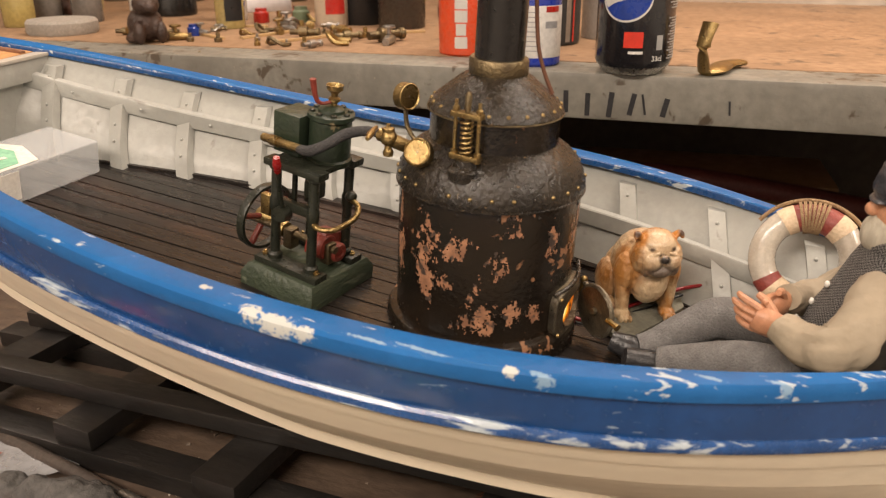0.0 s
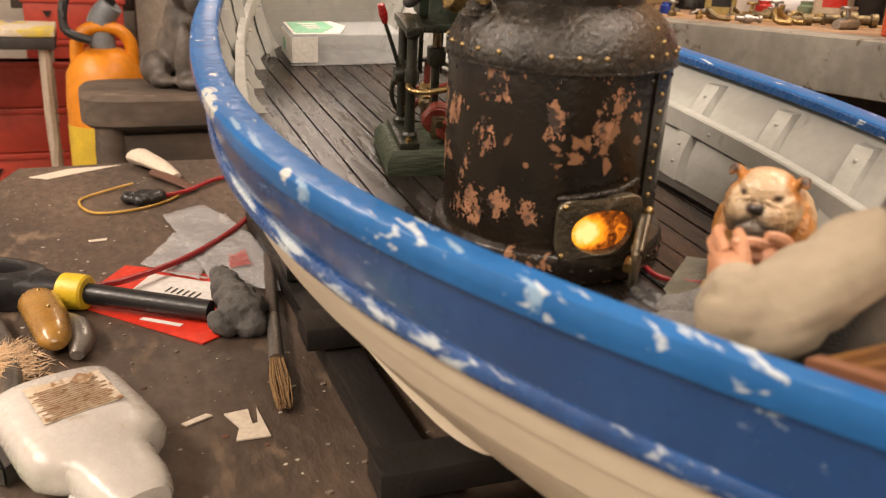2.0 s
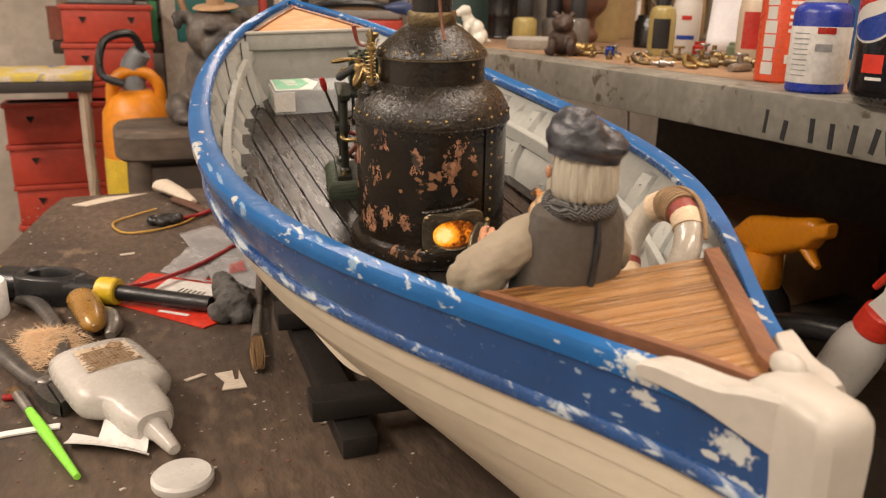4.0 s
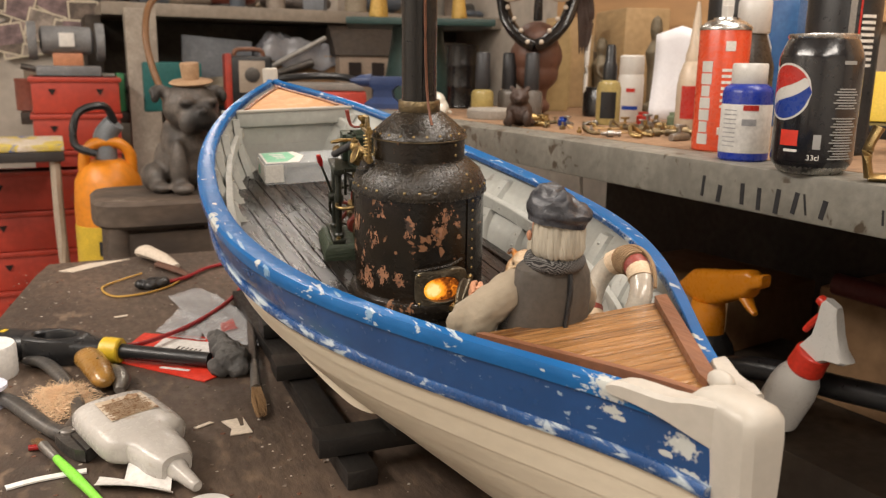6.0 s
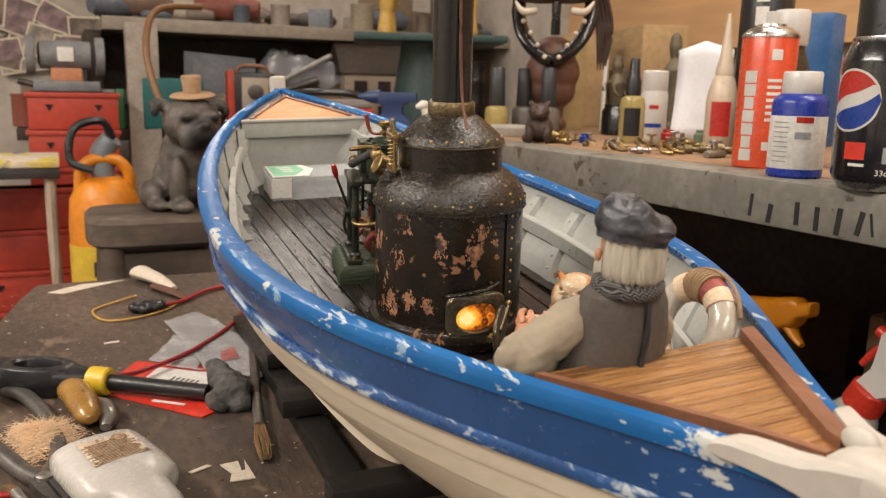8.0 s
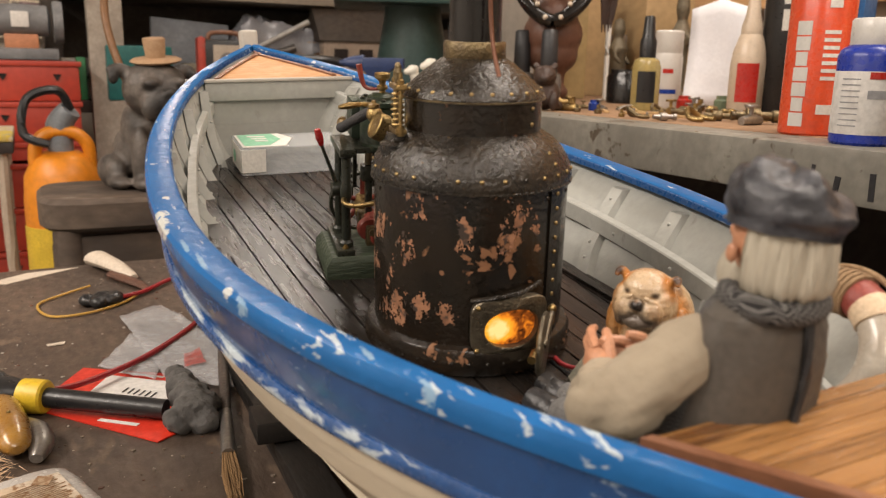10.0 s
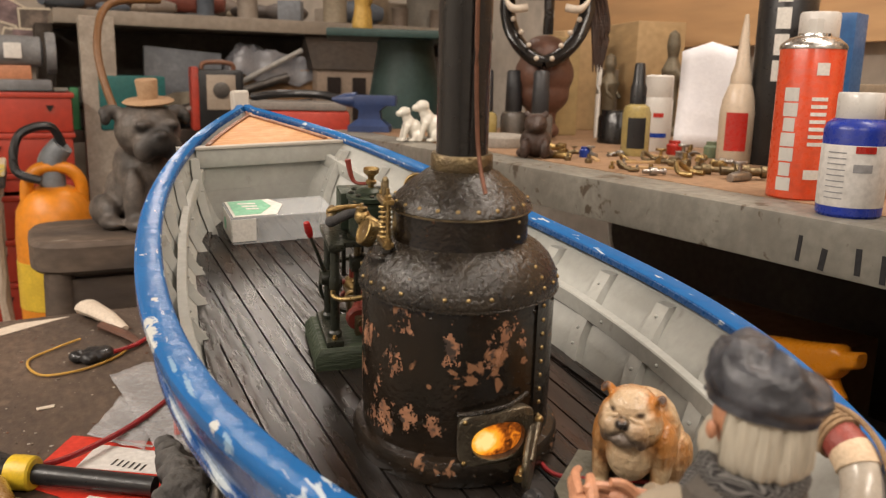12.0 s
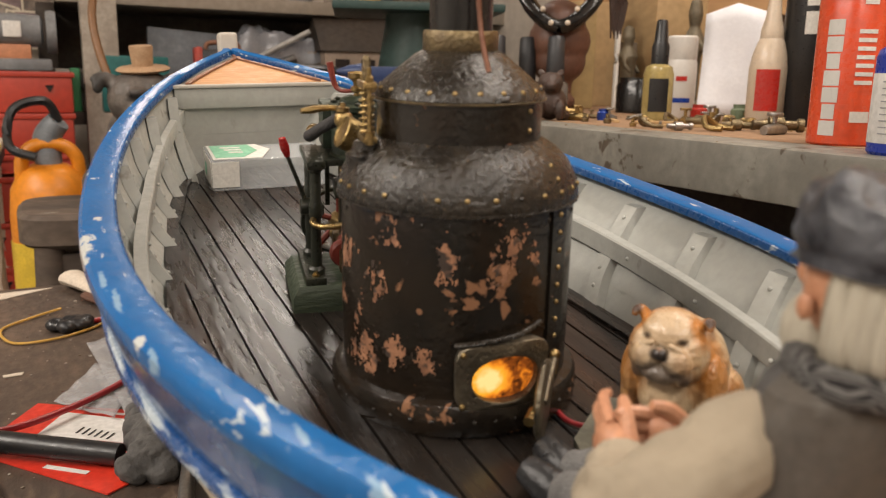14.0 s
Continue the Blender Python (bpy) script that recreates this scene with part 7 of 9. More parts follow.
# little carved bear, china dogs, clay jug
bm = bm_new()
for c, r in (((0, 0.004, 0.020), (0.020, 0.018, 0.020)), ((0, -0.006, 0.042), (0.0150, 0.0145, 0.0130)), ((0, -0.018, 0.039), (0.0075, 0.0070, 0.0062)), ((-0.0115, -0.002, 0.054), (0.0045, 0.003, 0.0045)), ((0.0115, -0.002, 0.054), (0.0045, 0.003, 0.0045)), ((-0.012, -0.013, 0.012), (0.0065, 0.0075, 0.0125)), ((0.012, -0.013, 0.012), (0.0065, 0.0075, 0.0125)), ((-0.016, 0.000, 0.006), (0.008, 0.013, 0.006)), ((0.016, 0.000, 0.006), (0.008, 0.013, 0.006))):
    ball(bm, c, r)
soften(solid("carved_bear", bm, DARKBEAR, pose(0.385, 0.515, BZ, 0, 0, -35), "dark brown carved sitting bear on the bench", "figurine"), 0.0018, 2)
# white china dogs, sitting, seen from the side
for x, y, a, k in ((0.336, 0.780, -96, 0.92), (0.364, 0.772, -104, 1.10)):
    bm = bm_new()
    # rump, back, chest, neck, head, muzzle
    for c, r in (((0, 0.012, 0.013), (0.0125, 0.0135, 0.0130)), ((0, 0.007, 0.022), (0.0115, 0.0130, 0.0150)), ((0, -0.002, 0.029), (0.0105, 0.0105, 0.0135)), ((0, -0.006, 0.039), (0.0085, 0.0085, 0.0090)), ((0, -0.010, 0.048), (0.0095, 0.0100, 0.0088)), ((0, -0.019, 0.0455), (0.0062, 0.0060, 0.0052)), ((0, 0.026, 0.006), (0.0030, 0.0050, 0.0030))):
        ball(bm, c, r)
    for sd in (-1, 1):
        tube(bm, [(sd * 0.0065, -0.006, 0.027), (sd * 0.0068, -0.011, 0.014), (sd * 0.0068, -0.013, 0.004)], [0.0055, 0.0038, 0.0034], 10)
        ball(bm, (sd * 0.0068, -0.0160, 0.0028), (0.0040, 0.0056, 0.0028))
        ball(bm, (sd * 0.0105, 0.010, 0.0085), (0.0050, 0.0105, 0.0085))
        ball(bm, (sd * 0.0110, 0.000, 0.0028), (0.0036, 0.0070, 0.0028))
        ball(bm, (sd * 0.0085, -0.0070, 0.0500), (0.0026, 0.0050, 0.0062))
    soften(solid("china_dog", bm, PORCELAIN, pose(x, y, BZ, 0, 0, a) @ Matrix.Scale(k, 4), "white china dog sitting on the bench", "figurine", "china dogs"), 0.0014, 2)
bm = bm_new()
for c, r in (((0, 0, 0.014), (0.030, 0.029, 0.016)), ((0, 0, 0.036), (0.023, 0.022, 0.022)), ((0, 0, 0.075), (0.043, 0.041, 0.036)), ((0, 0, 0.105), (0.049, 0.046, 0.042)), ((0, 0, 0.135), (0.040, 0.038, 0.032))):
    ball(bm, c, r, 18)
soften(solid("clay_jug", bm, BROWNCLAY, pose(0.580, 0.790, BZ, 0, 0, -35), "brown round-bellied clay jug on the bench", "jug"), 0.004, 3)
wreath = thing("studded_harness", pose(0.580, 0.790, BZ, 0, 0, -35), "black leather harness with pale studs and tusks", "harness")
for s in (-1, 1):
    part("strap", tube(bm_new(), [(s * 0.060, -0.010, 0.245), (s * 0.062, -0.020, 0.200), (s * 0.048, -0.040, 0.160), (s * 0.022, -0.052, 0.132), (0.0, -0.056, 0.122)], 0.0125, 10, flat=0.9), STACK, wreath)
    part("tusk", tube(bm_new(), [(s * 0.030, -0.052, 0.205), (s * 0.052, -0.058, 0.203), (s * 0.066, -0.054, 0.220)], [0.0065, 0.0060, 0.0015], 10), CREAMHANDLE, wreath)
    for k in range(4):
        part("stud", ball(bm_new(), (s * (0.012 + 0.013 * k), -0.0660 + 0.006 * k, 0.128 + 0.020 * k), 0.0042, 8), CREAMHANDLE, wreath)
part("nose_strap", tube(bm_new(), [(0.004, -0.056, 0.165), (0.004, -0.060, 0.195), (0.004, -0.056, 0.235)], 0.008, 10), STACK, wreath)
part("brow_band", tube(bm_new(), [(-0.064, -0.020, 0.236), (-0.030, -0.050, 0.232), (0.0, -0.056, 0.235), (0.030, -0.050, 0.232), (0.064, -0.020, 0.236)], [0.012, 0.016, 0.020, 0.016, 0.012], 12, 5), DARKBEAR, wreath, "dark brow band")
for k in range(9):
    part("stud", ball(bm_new(), (-0.036 + 0.009 * k, -0.070 + 0.0006 * (k - 4) ** 2, 0.238 + 0.006 * (k % 2)), 0.0036, 8), CREAMHANDLE, wreath)
for k in range(12):
    part("horse_hair", tube(bm_new(), [(0.060 + 0.002 * k, 0.010 - 0.003 * (k % 3), 0.250), (0.074 + 0.0022 * k, 0.006, 0.185), (0.078 + 0.0012 * k + 0.003 * (k % 2), 0.004, 0.110 + 0.006 * (k % 4))], [0.0045, 0.0040, 0.0012], 6), DARKBEAR, wreath)

# anvil, red vice stand, green pedestal with the yellow figure
anv = thing("small_anvil", pose(0.365, 1.010, BZ, 0, 0, -30), "small dark blue anvil on the bench", "anvil")
NAVYP = mat("anvil_blue", (0.022, 0.040, 0.115), (0.030, 0.055, 0.15), 0.4, scale=40)
part("foot", rings(bm_new(), [[P3(sx * w, sy * l, z) for sx, sy in ((-1, -1), (1, -1), (1, 1), (-1, 1))] for w, l, z in ((0.036, 0.026, 0), (0.036, 0.026, 0.010), (0.020, 0.015, 0.022), (0.018, 0.015, 0.036), (0.030, 0.018, 0.046))]), NAVYP, anv)
part("face", box(bm_new(), 0.072, 0.034, 0.018, pose(0.010, 0, 0.045), 0.002), NAVYP, anv)
part("horn", lathe(bm_new(), [(0.014, 0), (0.011, 0.022), (0.003, 0.044)], 14, pose(-0.024, 0, 0.054, 0, -90, 0)), NAVYP, anv)
vice = thing("red_tool_stand", pose(0.285, 1.19, 0, 0, 0, -18), "red painted tool stand with a black strap on top", "tool stand")
part("case", box(bm_new(), 0.20, 0.13, 0.055, pose(0, 0, 0.165), 0.006), mat("red_case_paint", (0.52, 0.055, 0.030), (0.44, 0.045, 0.026), 0.45, scale=20), vice)
part("cover", box(bm_new(), 0.19, 0.12, 0.016, pose(0, 0, 0.221), 0.006), mat("grey_cover", (0.24, 0.215, 0.19), None, 0.7), vice)
part("strap", tube(bm_new(), [(-0.08, 0.0, 0.243), (-0.03, -0.012, 0.250), (0.04, 0.006, 0.250), (0.085, 0.0, 0.242)], 0.013, 10, flat=0.6), PLASTIC_K, vice)
for x in (-0.08, 0.08):
    part("leg", box(bm_new(), 0.030, 0.030, 0.165 - FLOOR_Z, pose(x, 0, FLOOR_Z), 0.003), mat("red_leg_paint", (0.34, 0.035, 0.022), None, 0.5), vice)
TEAL = mat("dark_teal_iron", (0.020, 0.050, 0.046), (0.030, 0.066, 0.060), 0.45, scale=20)
ped = thing("green_pedestal", pose(0.555, 1.28, 0), "dark green iron pedestal plate behind the bench", "pedestal")
part("column", lathe(bm_new(), [(0.075, FLOOR_Z), (0.075, 0.10), (0.078, 0.24), (0.060, 0.345), (0.060, 0.362)], 28), TEAL, ped)
part("plate", box(bm_new(), 0.33, 0.26, 0.016, pose(0, 0, 0.362, 0, 0, -20), 0.004), TEAL, ped)
YEL = mat("ochre_plaster", (0.56, 0.36, 0.085), (0.46, 0.28, 0.06), 0.55, scale=25)
bm = bm_new()
for x, y in ((-0.105, -0.03), (-0.095, 0.035), (0.085, -0.03), (0.092, 0.035)):
    tube(bm, [(x, y, 0.0), (x * 0.98, y, 0.05), (x * 0.94, y, 0.12)], [0.020, 0.015, 0.024], 10)
ball(bm, (0, 0, 0.150), (0.135, 0.055, 0.055), 18)
ball(bm, (-0.14, 0, 0.21), (0.045, 0.040, 0.045), 14)
soften(solid("ochre_dog_figure", bm, YEL, pose(0.560, 1.27, 0.378, 0, 0, -20), "ochre yellow plaster dog standing on the pedestal", "figurine"), 0.006, 2)

# ---- scribble on the bench edge, as plain bars ----
for y, z0, z1, w in ((0.0765, 0.1560, 0.1760, 0.0058), (0.0560, 0.1530, 0.1695, 0.0085), (0.0270, 0.1550, 0.1745, 0.0080), (0.0080, 0.1530, 0.1730, 0.0078), (-0.0110, 0.1528, 0.1748, 0.0085), (-0.0288, 0.1555, 0.1748, 0.0080), (-0.0424, 0.1565, 0.1745, 0.0034), (-0.0570, 0.1555, 0.1718, 0.0085), (-0.1120, 0.1600, 0.1720, 0.0030)):
    part("marker_bar", box(bm_new(), 0.0006, w * 0.55, z1 - z0, pose(-0.0003, y, z0, rnd.uniform(-12, 12), 0, 0)), SCRIBBLE, bench, "black marker bar")

# ---- brass fittings and odds and ends strewn over the bench ----
def fitting(x, y, kind, turn, s=1.0):
    m = pose(x, y, BZ, 0, 0, turn) @ Matrix.Scale(s, 4)
    if kind == "union":
        bm = lathe(bm_new(), [(0.0035, -0.016), (0.0035, -0.006), (0.0062, -0.005), (0.0062, 0.005), (0.0035, 0.006), (0.0035, 0.014), (0.0050, 0.015), (0.0050, 0.019)], 12, pose(0, 0, 0.0062, 90, 0, 0))
    elif kind == "valve":
        bm = tube(bm_new(), [(-0.016, 0, 0.004), (0, 0, 0.005), (0.016, 0, 0.004)], [0.0042, 0.0060, 0.0042], 12)
        rod(bm, P3(0, 0, 0.005), P3(0, 0, 0.018), 0.0022)
        lathe(bm, [(0.0070, 0.017), (0.0075, 0.0185), (0.0070, 0.020)], 12)
    elif kind == "clip":
        bm = tube(bm_new(), [(-0.012, -0.010, 0.003), (-0.012, 0.004, 0.004), (0, 0.012, 0.012), (0.012, 0.004, 0.004), (0.012, -0.010, 0.003)], 0.0026, 8)
    else:
        bm = lathe(bm_new(), [(0.0050, 0), (0.0055, 0.001), (0.0055, 0.006), (0.0028, 0.007), (0.0028, 0.013)], 12)
    solid("brass_fitting", bm, (BRASS, DARKBRASS, STEEL, DARKBRASS)[int(turn * 7) % 4], m, "small brass pipe fitting on the bench", "fitting", "brass fittings")


for x, y, kind, turn, s in ((0.435, 0.300, "clip", 20, 1.1), (0.470, 0.262, "union", 55, 1.3), (0.455, 0.250, "valve", 10, 1.0), (0.440, 0.570, "union", 80, 1.2), (0.462, 0.560, "nut", 0, 1.0), (0.500, 0.415, "valve", 40, 0.9), (0.520, 0.395, "nut", 0, 1.1),
                            (0.480, 0.370, "union", 15, 1.0), (0.560, 0.440, "valve", 70, 1.0), (0.550, 0.400, "union", 120, 0.9), (0.610, 0.480, "nut", 0, 1.2), (0.520, 0.340, "union", 160, 0.9), (0.500, 0.300, "nut", 0, 0.9), (0.410, 0.330, "nut", 0, 0.8), (0.470, 0.440, "clip", 80, 0.7), (0.590, 0.450, "clip", 130, 0.8)):
    fitting(x, y, kind, turn, s)
frnd = random.Random(8)
for k in range(26):
    fitting(0.400 + 0.24 * frnd.random() ** 1.3, frnd.uniform(0.27, 0.60), ("union", "nut", "valve", "nut", "clip")[k % 5], frnd.uniform(0, 180), frnd.uniform(0.45, 0.9))
bk = thing("brass_bracket", pose(0.358, -0.098, BZ, 0, 0, 15), "bent polished brass bracket on the bench", "bracket")
part("plate", tube(bm_new(), [(-0.004, 0.012, 0.003), (0.004, 0.000, 0.004), (0.030, -0.012, 0.004), (0.045, -0.030, 0.004)], [0.009, 0.010, 0.010, 0.008], 10, flat=0.35), BRASS, bk)
part("upright", tube(bm_new(), [(-0.002, 0.012, 0.003), (-0.003, 0.015, 0.024), (0.001, 0.010, 0.043)], [0.008, 0.0065, 0.0085], 10, flat=0.5), BRASS, bk)
for x, y, a, l in ((0.500, 0.330, 20, 0.10), (0.530, 0.300, 35, 0.12), (0.450, 0.480, -30, 0.07), (0.455, 0.360, 62, 0.09), (0.480, 0.420, 75, 0.08), (0.550, 0.500, 10, 0.07)):
    solid("wood_stick", box(bm_new(), 0.006, l, 0.003, None, 0.0006), mat("pale_wood_stick", (0.52, 0.34, 0.16), None, 0.6), pose(x, y, BZ, 0, 0, a), "thin pale wooden stick on the bench", "stick", "wood sticks")
for x, y, r, mm in ((0.625, 0.455, 0.011, mat("green_paint_jar", (0.20, 0.26, 0.16), None, 0.5)), (0.605, 0.505, 0.010, LOGORED), (0.645, 0.430, 0.012, WHITEP), (0.455, 0.505, 0.007, LOGOBLUE), (0.655, 0.475, 0.010, REDP)):
    solid("paint_pot", lathe(bm_new(), [(r, 0), (r * 1.05, 0.001), (r * 1.05, r * 1.3), (r * 0.8, r * 1.5), (r * 0.8, r * 1.9), (0.001, r * 1.9)], 16), mm, pose(x, y, BZ), "small paint pot on the bench", "paint pot", "paint pots")

# small statuettes and clutter at the back of the bench
BRONZE = mat("weathered_bronze", (0.20, 0.17, 0.115), (0.13, 0.105, 0.07), 0.55, metal=0.4, scale=40, bump=0.6)
for x, y, h in ((0.880, 0.820, 0.19), (0.900, 0.700, 0.13), (0.930, 0.640, 0.12), (0.850, 0.960, 0.15)):
    bm = lathe(bm_new(), [(0.022, 0), (0.022, 0.012), (0.012, 0.016), (0.014, h * 0.45), (0.020, h * 0.62), (0.009, h * 0.74), (0.013, h * 0.85), (0.010, h * 0.96), (0.002, h)], 12)
    for s in (-1, 1):
        tube(bm, [(s * 0.016, 0, h * 0.62), (s * 0.026, -0.006, h * 0.50), (s * 0.020, -0.016, h * 0.42)], 0.0045, 8)
    soften(solid("bronze_statuette", bm, BRONZE, pose(x, y, BZ, 0, 0, rnd.uniform(0, 90)), "small weathered bronze statuette at the back of the bench", "statuette", "statuettes"), 0.003, 1)
solid("toothbrush", tube(bm_new(), [(0.700, 0.800, BZ), (0.702, 0.803, BZ + 0.09), (0.708, 0.808, BZ + 0.175)], [0.004, 0.0045, 0.006], 8), LABELW, T0, "white toothbrush standing among the bottles", "toothbrush")
for x, y, sx, sy, sz, c in ((0.900, 0.480, 0.10, 0.12, 0.10, (0.30, 0.24, 0.17)), (0.930, 0.250, 0.12, 0.16, 0.08, (0.36, 0.22, 0.10)), (0.900, 1.050, 0.10, 0.14, 0.12, (0.22, 0.17, 0.12)), (0.740, 1.000, 0.08, 0.07, 0.15, (0.42, 0.30, 0.13)), (0.680, 0.880, 0.05, 0.05, 0.17, (0.40, 0.28, 0.12)), (0.940, 0.980, 0.10, 0.18, 0.21, (0.46, 0.31, 0.15)), (0.800, 1.010, 0.09, 0.06, 0.19, (0.44, 0.30, 0.15))):
    solid("wooden_block", box(bm_new(), sx, sy, sz, None, 0.004), mat("block_wood", c, None, 0.65, scale=14, stretch=(1, 0.3, 1)), pose(x, y, BZ, 0, 0, rnd.uniform(-25, 25)), "plain wooden block at the back of the bench", "block", "wooden blocks")

# ---- under the bench ----
CARTON = mat("brown_carton", (0.30, 0.18, 0.09), (0.22, 0.125, 0.06), 0.7, scale=12, bump=0.2)
# much darker version of the carton brown, for the large carton
DARKCARTON = mat("darker_carton", (0.050, 0.034, 0.022), (0.032, 0.022, 0.015), 0.6, scale=12, bump=0.2)
LOWZ = -0.36
crt = thing("beer_carton", pose(0.560, 0.00, LOWZ, 0, 0, 4), "dark brown carton under the bench", "carton")
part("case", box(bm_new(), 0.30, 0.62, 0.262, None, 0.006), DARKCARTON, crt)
part("carton_mark", tube(bm_new(), [(-0.1515, -0.150 + 0.040 * math.cos(radians(a)), 0.16 + 0.040 * math.sin(radians(a))) for a in range(40, 330, 24)], 0.0050, 8, 3, flat=0.3), mat("ochre_print", (0.20, 0.125, 0.05), None, 0.6), crt, "curved ochre mark")
for k in range(4):
    part("carton_mark", box(bm_new(), 0.001, 0.012, 0.046, pose(-0.1508, -0.085 + 0.026 * k, 0.135)), mat("ochre_print", (0.17, 0.105, 0.045), None, 0.6), crt)
CT = LOWZ + 0.262
sb = thing("spray_bottle", Matrix.Translation((0.430, 0.044, CT + 0.018)) @ pose(0, 0, 0, 25, 0, 0) @ pose(0, 0, 0, 0, 0, 90) @ Matrix.Scale(0.86, 4), "white trigger spray bottle with a red collar, leaning", "spray bottle")
part("body", lathe(bm_new(), [(0.0240, 0), (0.0278, 0.004), (0.0282, 0.050), (0.0255, 0.068), (0.0200, 0.080), (0.0180, 0.086)], 28), WHITEP, sb)
part("collar", lathe(bm_new(), [(0.0190, 0.082), (0.0212, 0.085), (0.0200, 0.108), (0.0180, 0.110)], 24), REDCARD, sb, "red screw collar")
bm = bm_new()
rows = []
for z, x0, x1, w in ((0.108, -0.016, 0.014, 0.0120), (0.118, -0.024, 0.011, 0.0120), (0.127, -0.040, 0.009, 0.0115), (0.131, -0.042, 0.008, 0.0110), (0.136, -0.030, 0.009, 0.0105), (0.150, -0.016, 0.013, 0.0095), (0.168, -0.002, 0.019, 0.0085), (0.174, 0.002, 0.018, 0.0060)):
    rows.append([P3(x, y, z) for x, y in ((x0, -w * 0.7), (x0 + 0.004, -w), (x1, -w), (x1 + 0.003, 0), (x1, w), (x0 + 0.004, w), (x0, w * 0.7))])
part("head", rings(bm, rows), WHITEP, sb, "white spray head with a flared hood")
part("trigger", tube(bm_new(), [(0.016, 0, 0.152), (0.021, 0, 0.136), (0.024, 0, 0.122)], [0.0048, 0.0044, 0.0036], 8), REDCARD, sb, "red trigger")
part("nozzle", lathe(bm_new(), [(0.0065, 0), (0.0072, 0.003), (0.0060, 0.010)], 14, pose(0.018, 0, 0.166, 0, 90, 0)), REDCARD, sb, "red nozzle")
ORANGE = mat("orange_plastic", (0.62, 0.22, 0.010), (0.55, 0.19, 0.010), 0.3, scale=30, bump=0.05, grain=0.95)
ob = thing("orange_spray_bottle", pose(0.470, 0.193, CT, 0, 0, 258) @ Matrix.Diagonal((0.90, 0.90, 0.97, 1)), "dark spray bottle with an orange trigger head", "spray bottle")
part("body", lathe(bm_new(), [(0.038, 0), (0.042, 0.003), (0.042, 0.028), (0.036, 0.050), (0.025, 0.064)], 28), PLASTIC_K, ob)
part("collar", lathe(bm_new(), [(0.0225, 0.060), (0.0240, 0.063), (0.0235, 0.092), (0.0215, 0.104)], 28), ORANGE, ob)
bm = bm_new()
rows = []
for x, zc, hz, w in ((-0.070, 0.104, 0.003, 0.010), (-0.055, 0.109, 0.009, 0.014), (-0.034, 0.117, 0.016, 0.017), (-0.026, 0.119, 0.020, 0.017), (0.0, 0.121, 0.024, 0.017), (0.028, 0.128, 0.022, 0.016), (0.060, 0.138, 0.019, 0.015), (0.088, 0.147, 0.017, 0.014), (0.094, 0.149, 0.014, 0.012), (0.098, 0.151, 0.009, 0.009), (0.116, 0.157, 0.008, 0.008), (0.118, 0.158, 0.006, 0.006)):
    rows.append([P3(x, w * math.copysign(abs(math.cos(a)) ** 0.6, math.cos(a)), zc + hz * math.copysign(abs(math.sin(a)) ** 0.6, math.sin(a))) for a in (2 * math.pi * k / 20 for k in range(20))])
part("head", rings(bm, rows), ORANGE, ob, "orange trigger head")
part("trigger", tube(bm_new(), [(0.062, 0, 0.136), (0.078, 0, 0.131), (0.092, 0, 0.121), (0.104, 0, 0.115)], [0.012, 0.010, 0.007, 0.004], 12, 4, flat=0.7), ORANGE, ob)
solid("black_hose", tube(bm_new(), [(0.430, 0.180, CT + 0.020), (0.440, 0.090, CT + 0.055), (0.470, 0.000, CT + 0.060), (0.480, -0.120, CT + 0.075), (0.500, -0.260, CT + 0.080)], 0.013, 10), PLASTIC_K, T0, "thick black rubber hose under the bench", "hose")
solid("red_handle_tool", tube(bm_new(), [(0.520, 0.060, CT + 0.150), (0.540, -0.060, CT + 0.145), (0.560, -0.180, CT + 0.130), (0.580, -0.300, CT + 0.110)], 0.012, 10), mat("dull_red_rubber", (0.10, 0.018, 0.016), None, 0.6), T0, "tool with a dull red handle under the bench", "tool")
for x, y, sx, sy, sz, a in ((0.640, 0.380, 0.20, 0.24, 0.34, 8), (0.640, 0.720, 0.22, 0.26, 0.28, -5), (0.52, -0.62, 0.24, 0.30, 0.30, 4)):
    solid("storage_box", box(bm_new(), sx, sy, sz, None, 0.006), CARTON, pose(x, y, LOWZ, 0, 0, a), "dark brown storage box under the bench", "box", "storage boxes")
solid("storage_box", box(bm_new(), 0.13, 0.34, 0.135, None, 0.005), CARTON, pose(0.630, -0.06, CT, 0, 0, 6), "brown cardboard box standing on the dark carton", "box", "storage boxes")
solid("white_cable", tube(bm_new(), [(0.440, 0.430, 0.15), (0.436, 0.420, 0.10), (0.430, 0.390, 0.070), (0.440, 0.370, 0.030), (0.436, 0.360, -0.060)], 0.0022, 8), LABELW, T0, "thin white cable hanging under the bench", "cable")

# ---- behind the bow: stool with the black dog, gas bottle, crates, folding stool ----
OLDWOOD = mat("old_grey_wood", (0.115, 0.083, 0.060), (0.045, 0.033, 0.026), 0.75, scale=18, stretch=(0.4, 1, 1), bump=0.6, third=(0.25, 0.22, 0.18), t_scale=30, t_lo=0.68, t_hi=0.74)
stool = thing("wooden_stool", pose(0, 0, 0), "old grey wooden work stool behind the table", "stool")
seat_z = 0.048
part("seat", rings(bm_new(), [[P3(-0.070 + 0.118 * c * k, 0.985 + 0.105 * s * k, z) for c, s in ((math.copysign(abs(math.cos(t)) ** 0.45, math.cos(t)), math.copysign(abs(math.sin(t)) ** 0.45, math.sin(t))) for t in (2 * math.pi * i / 28 for i in range(28)))] for z, k in ((seat_z - 0.046, 0.94), (seat_z - 0.040, 1.0), (seat_z - 0.006, 1.0), (seat_z, 0.95))]), OLDWOOD, stool)
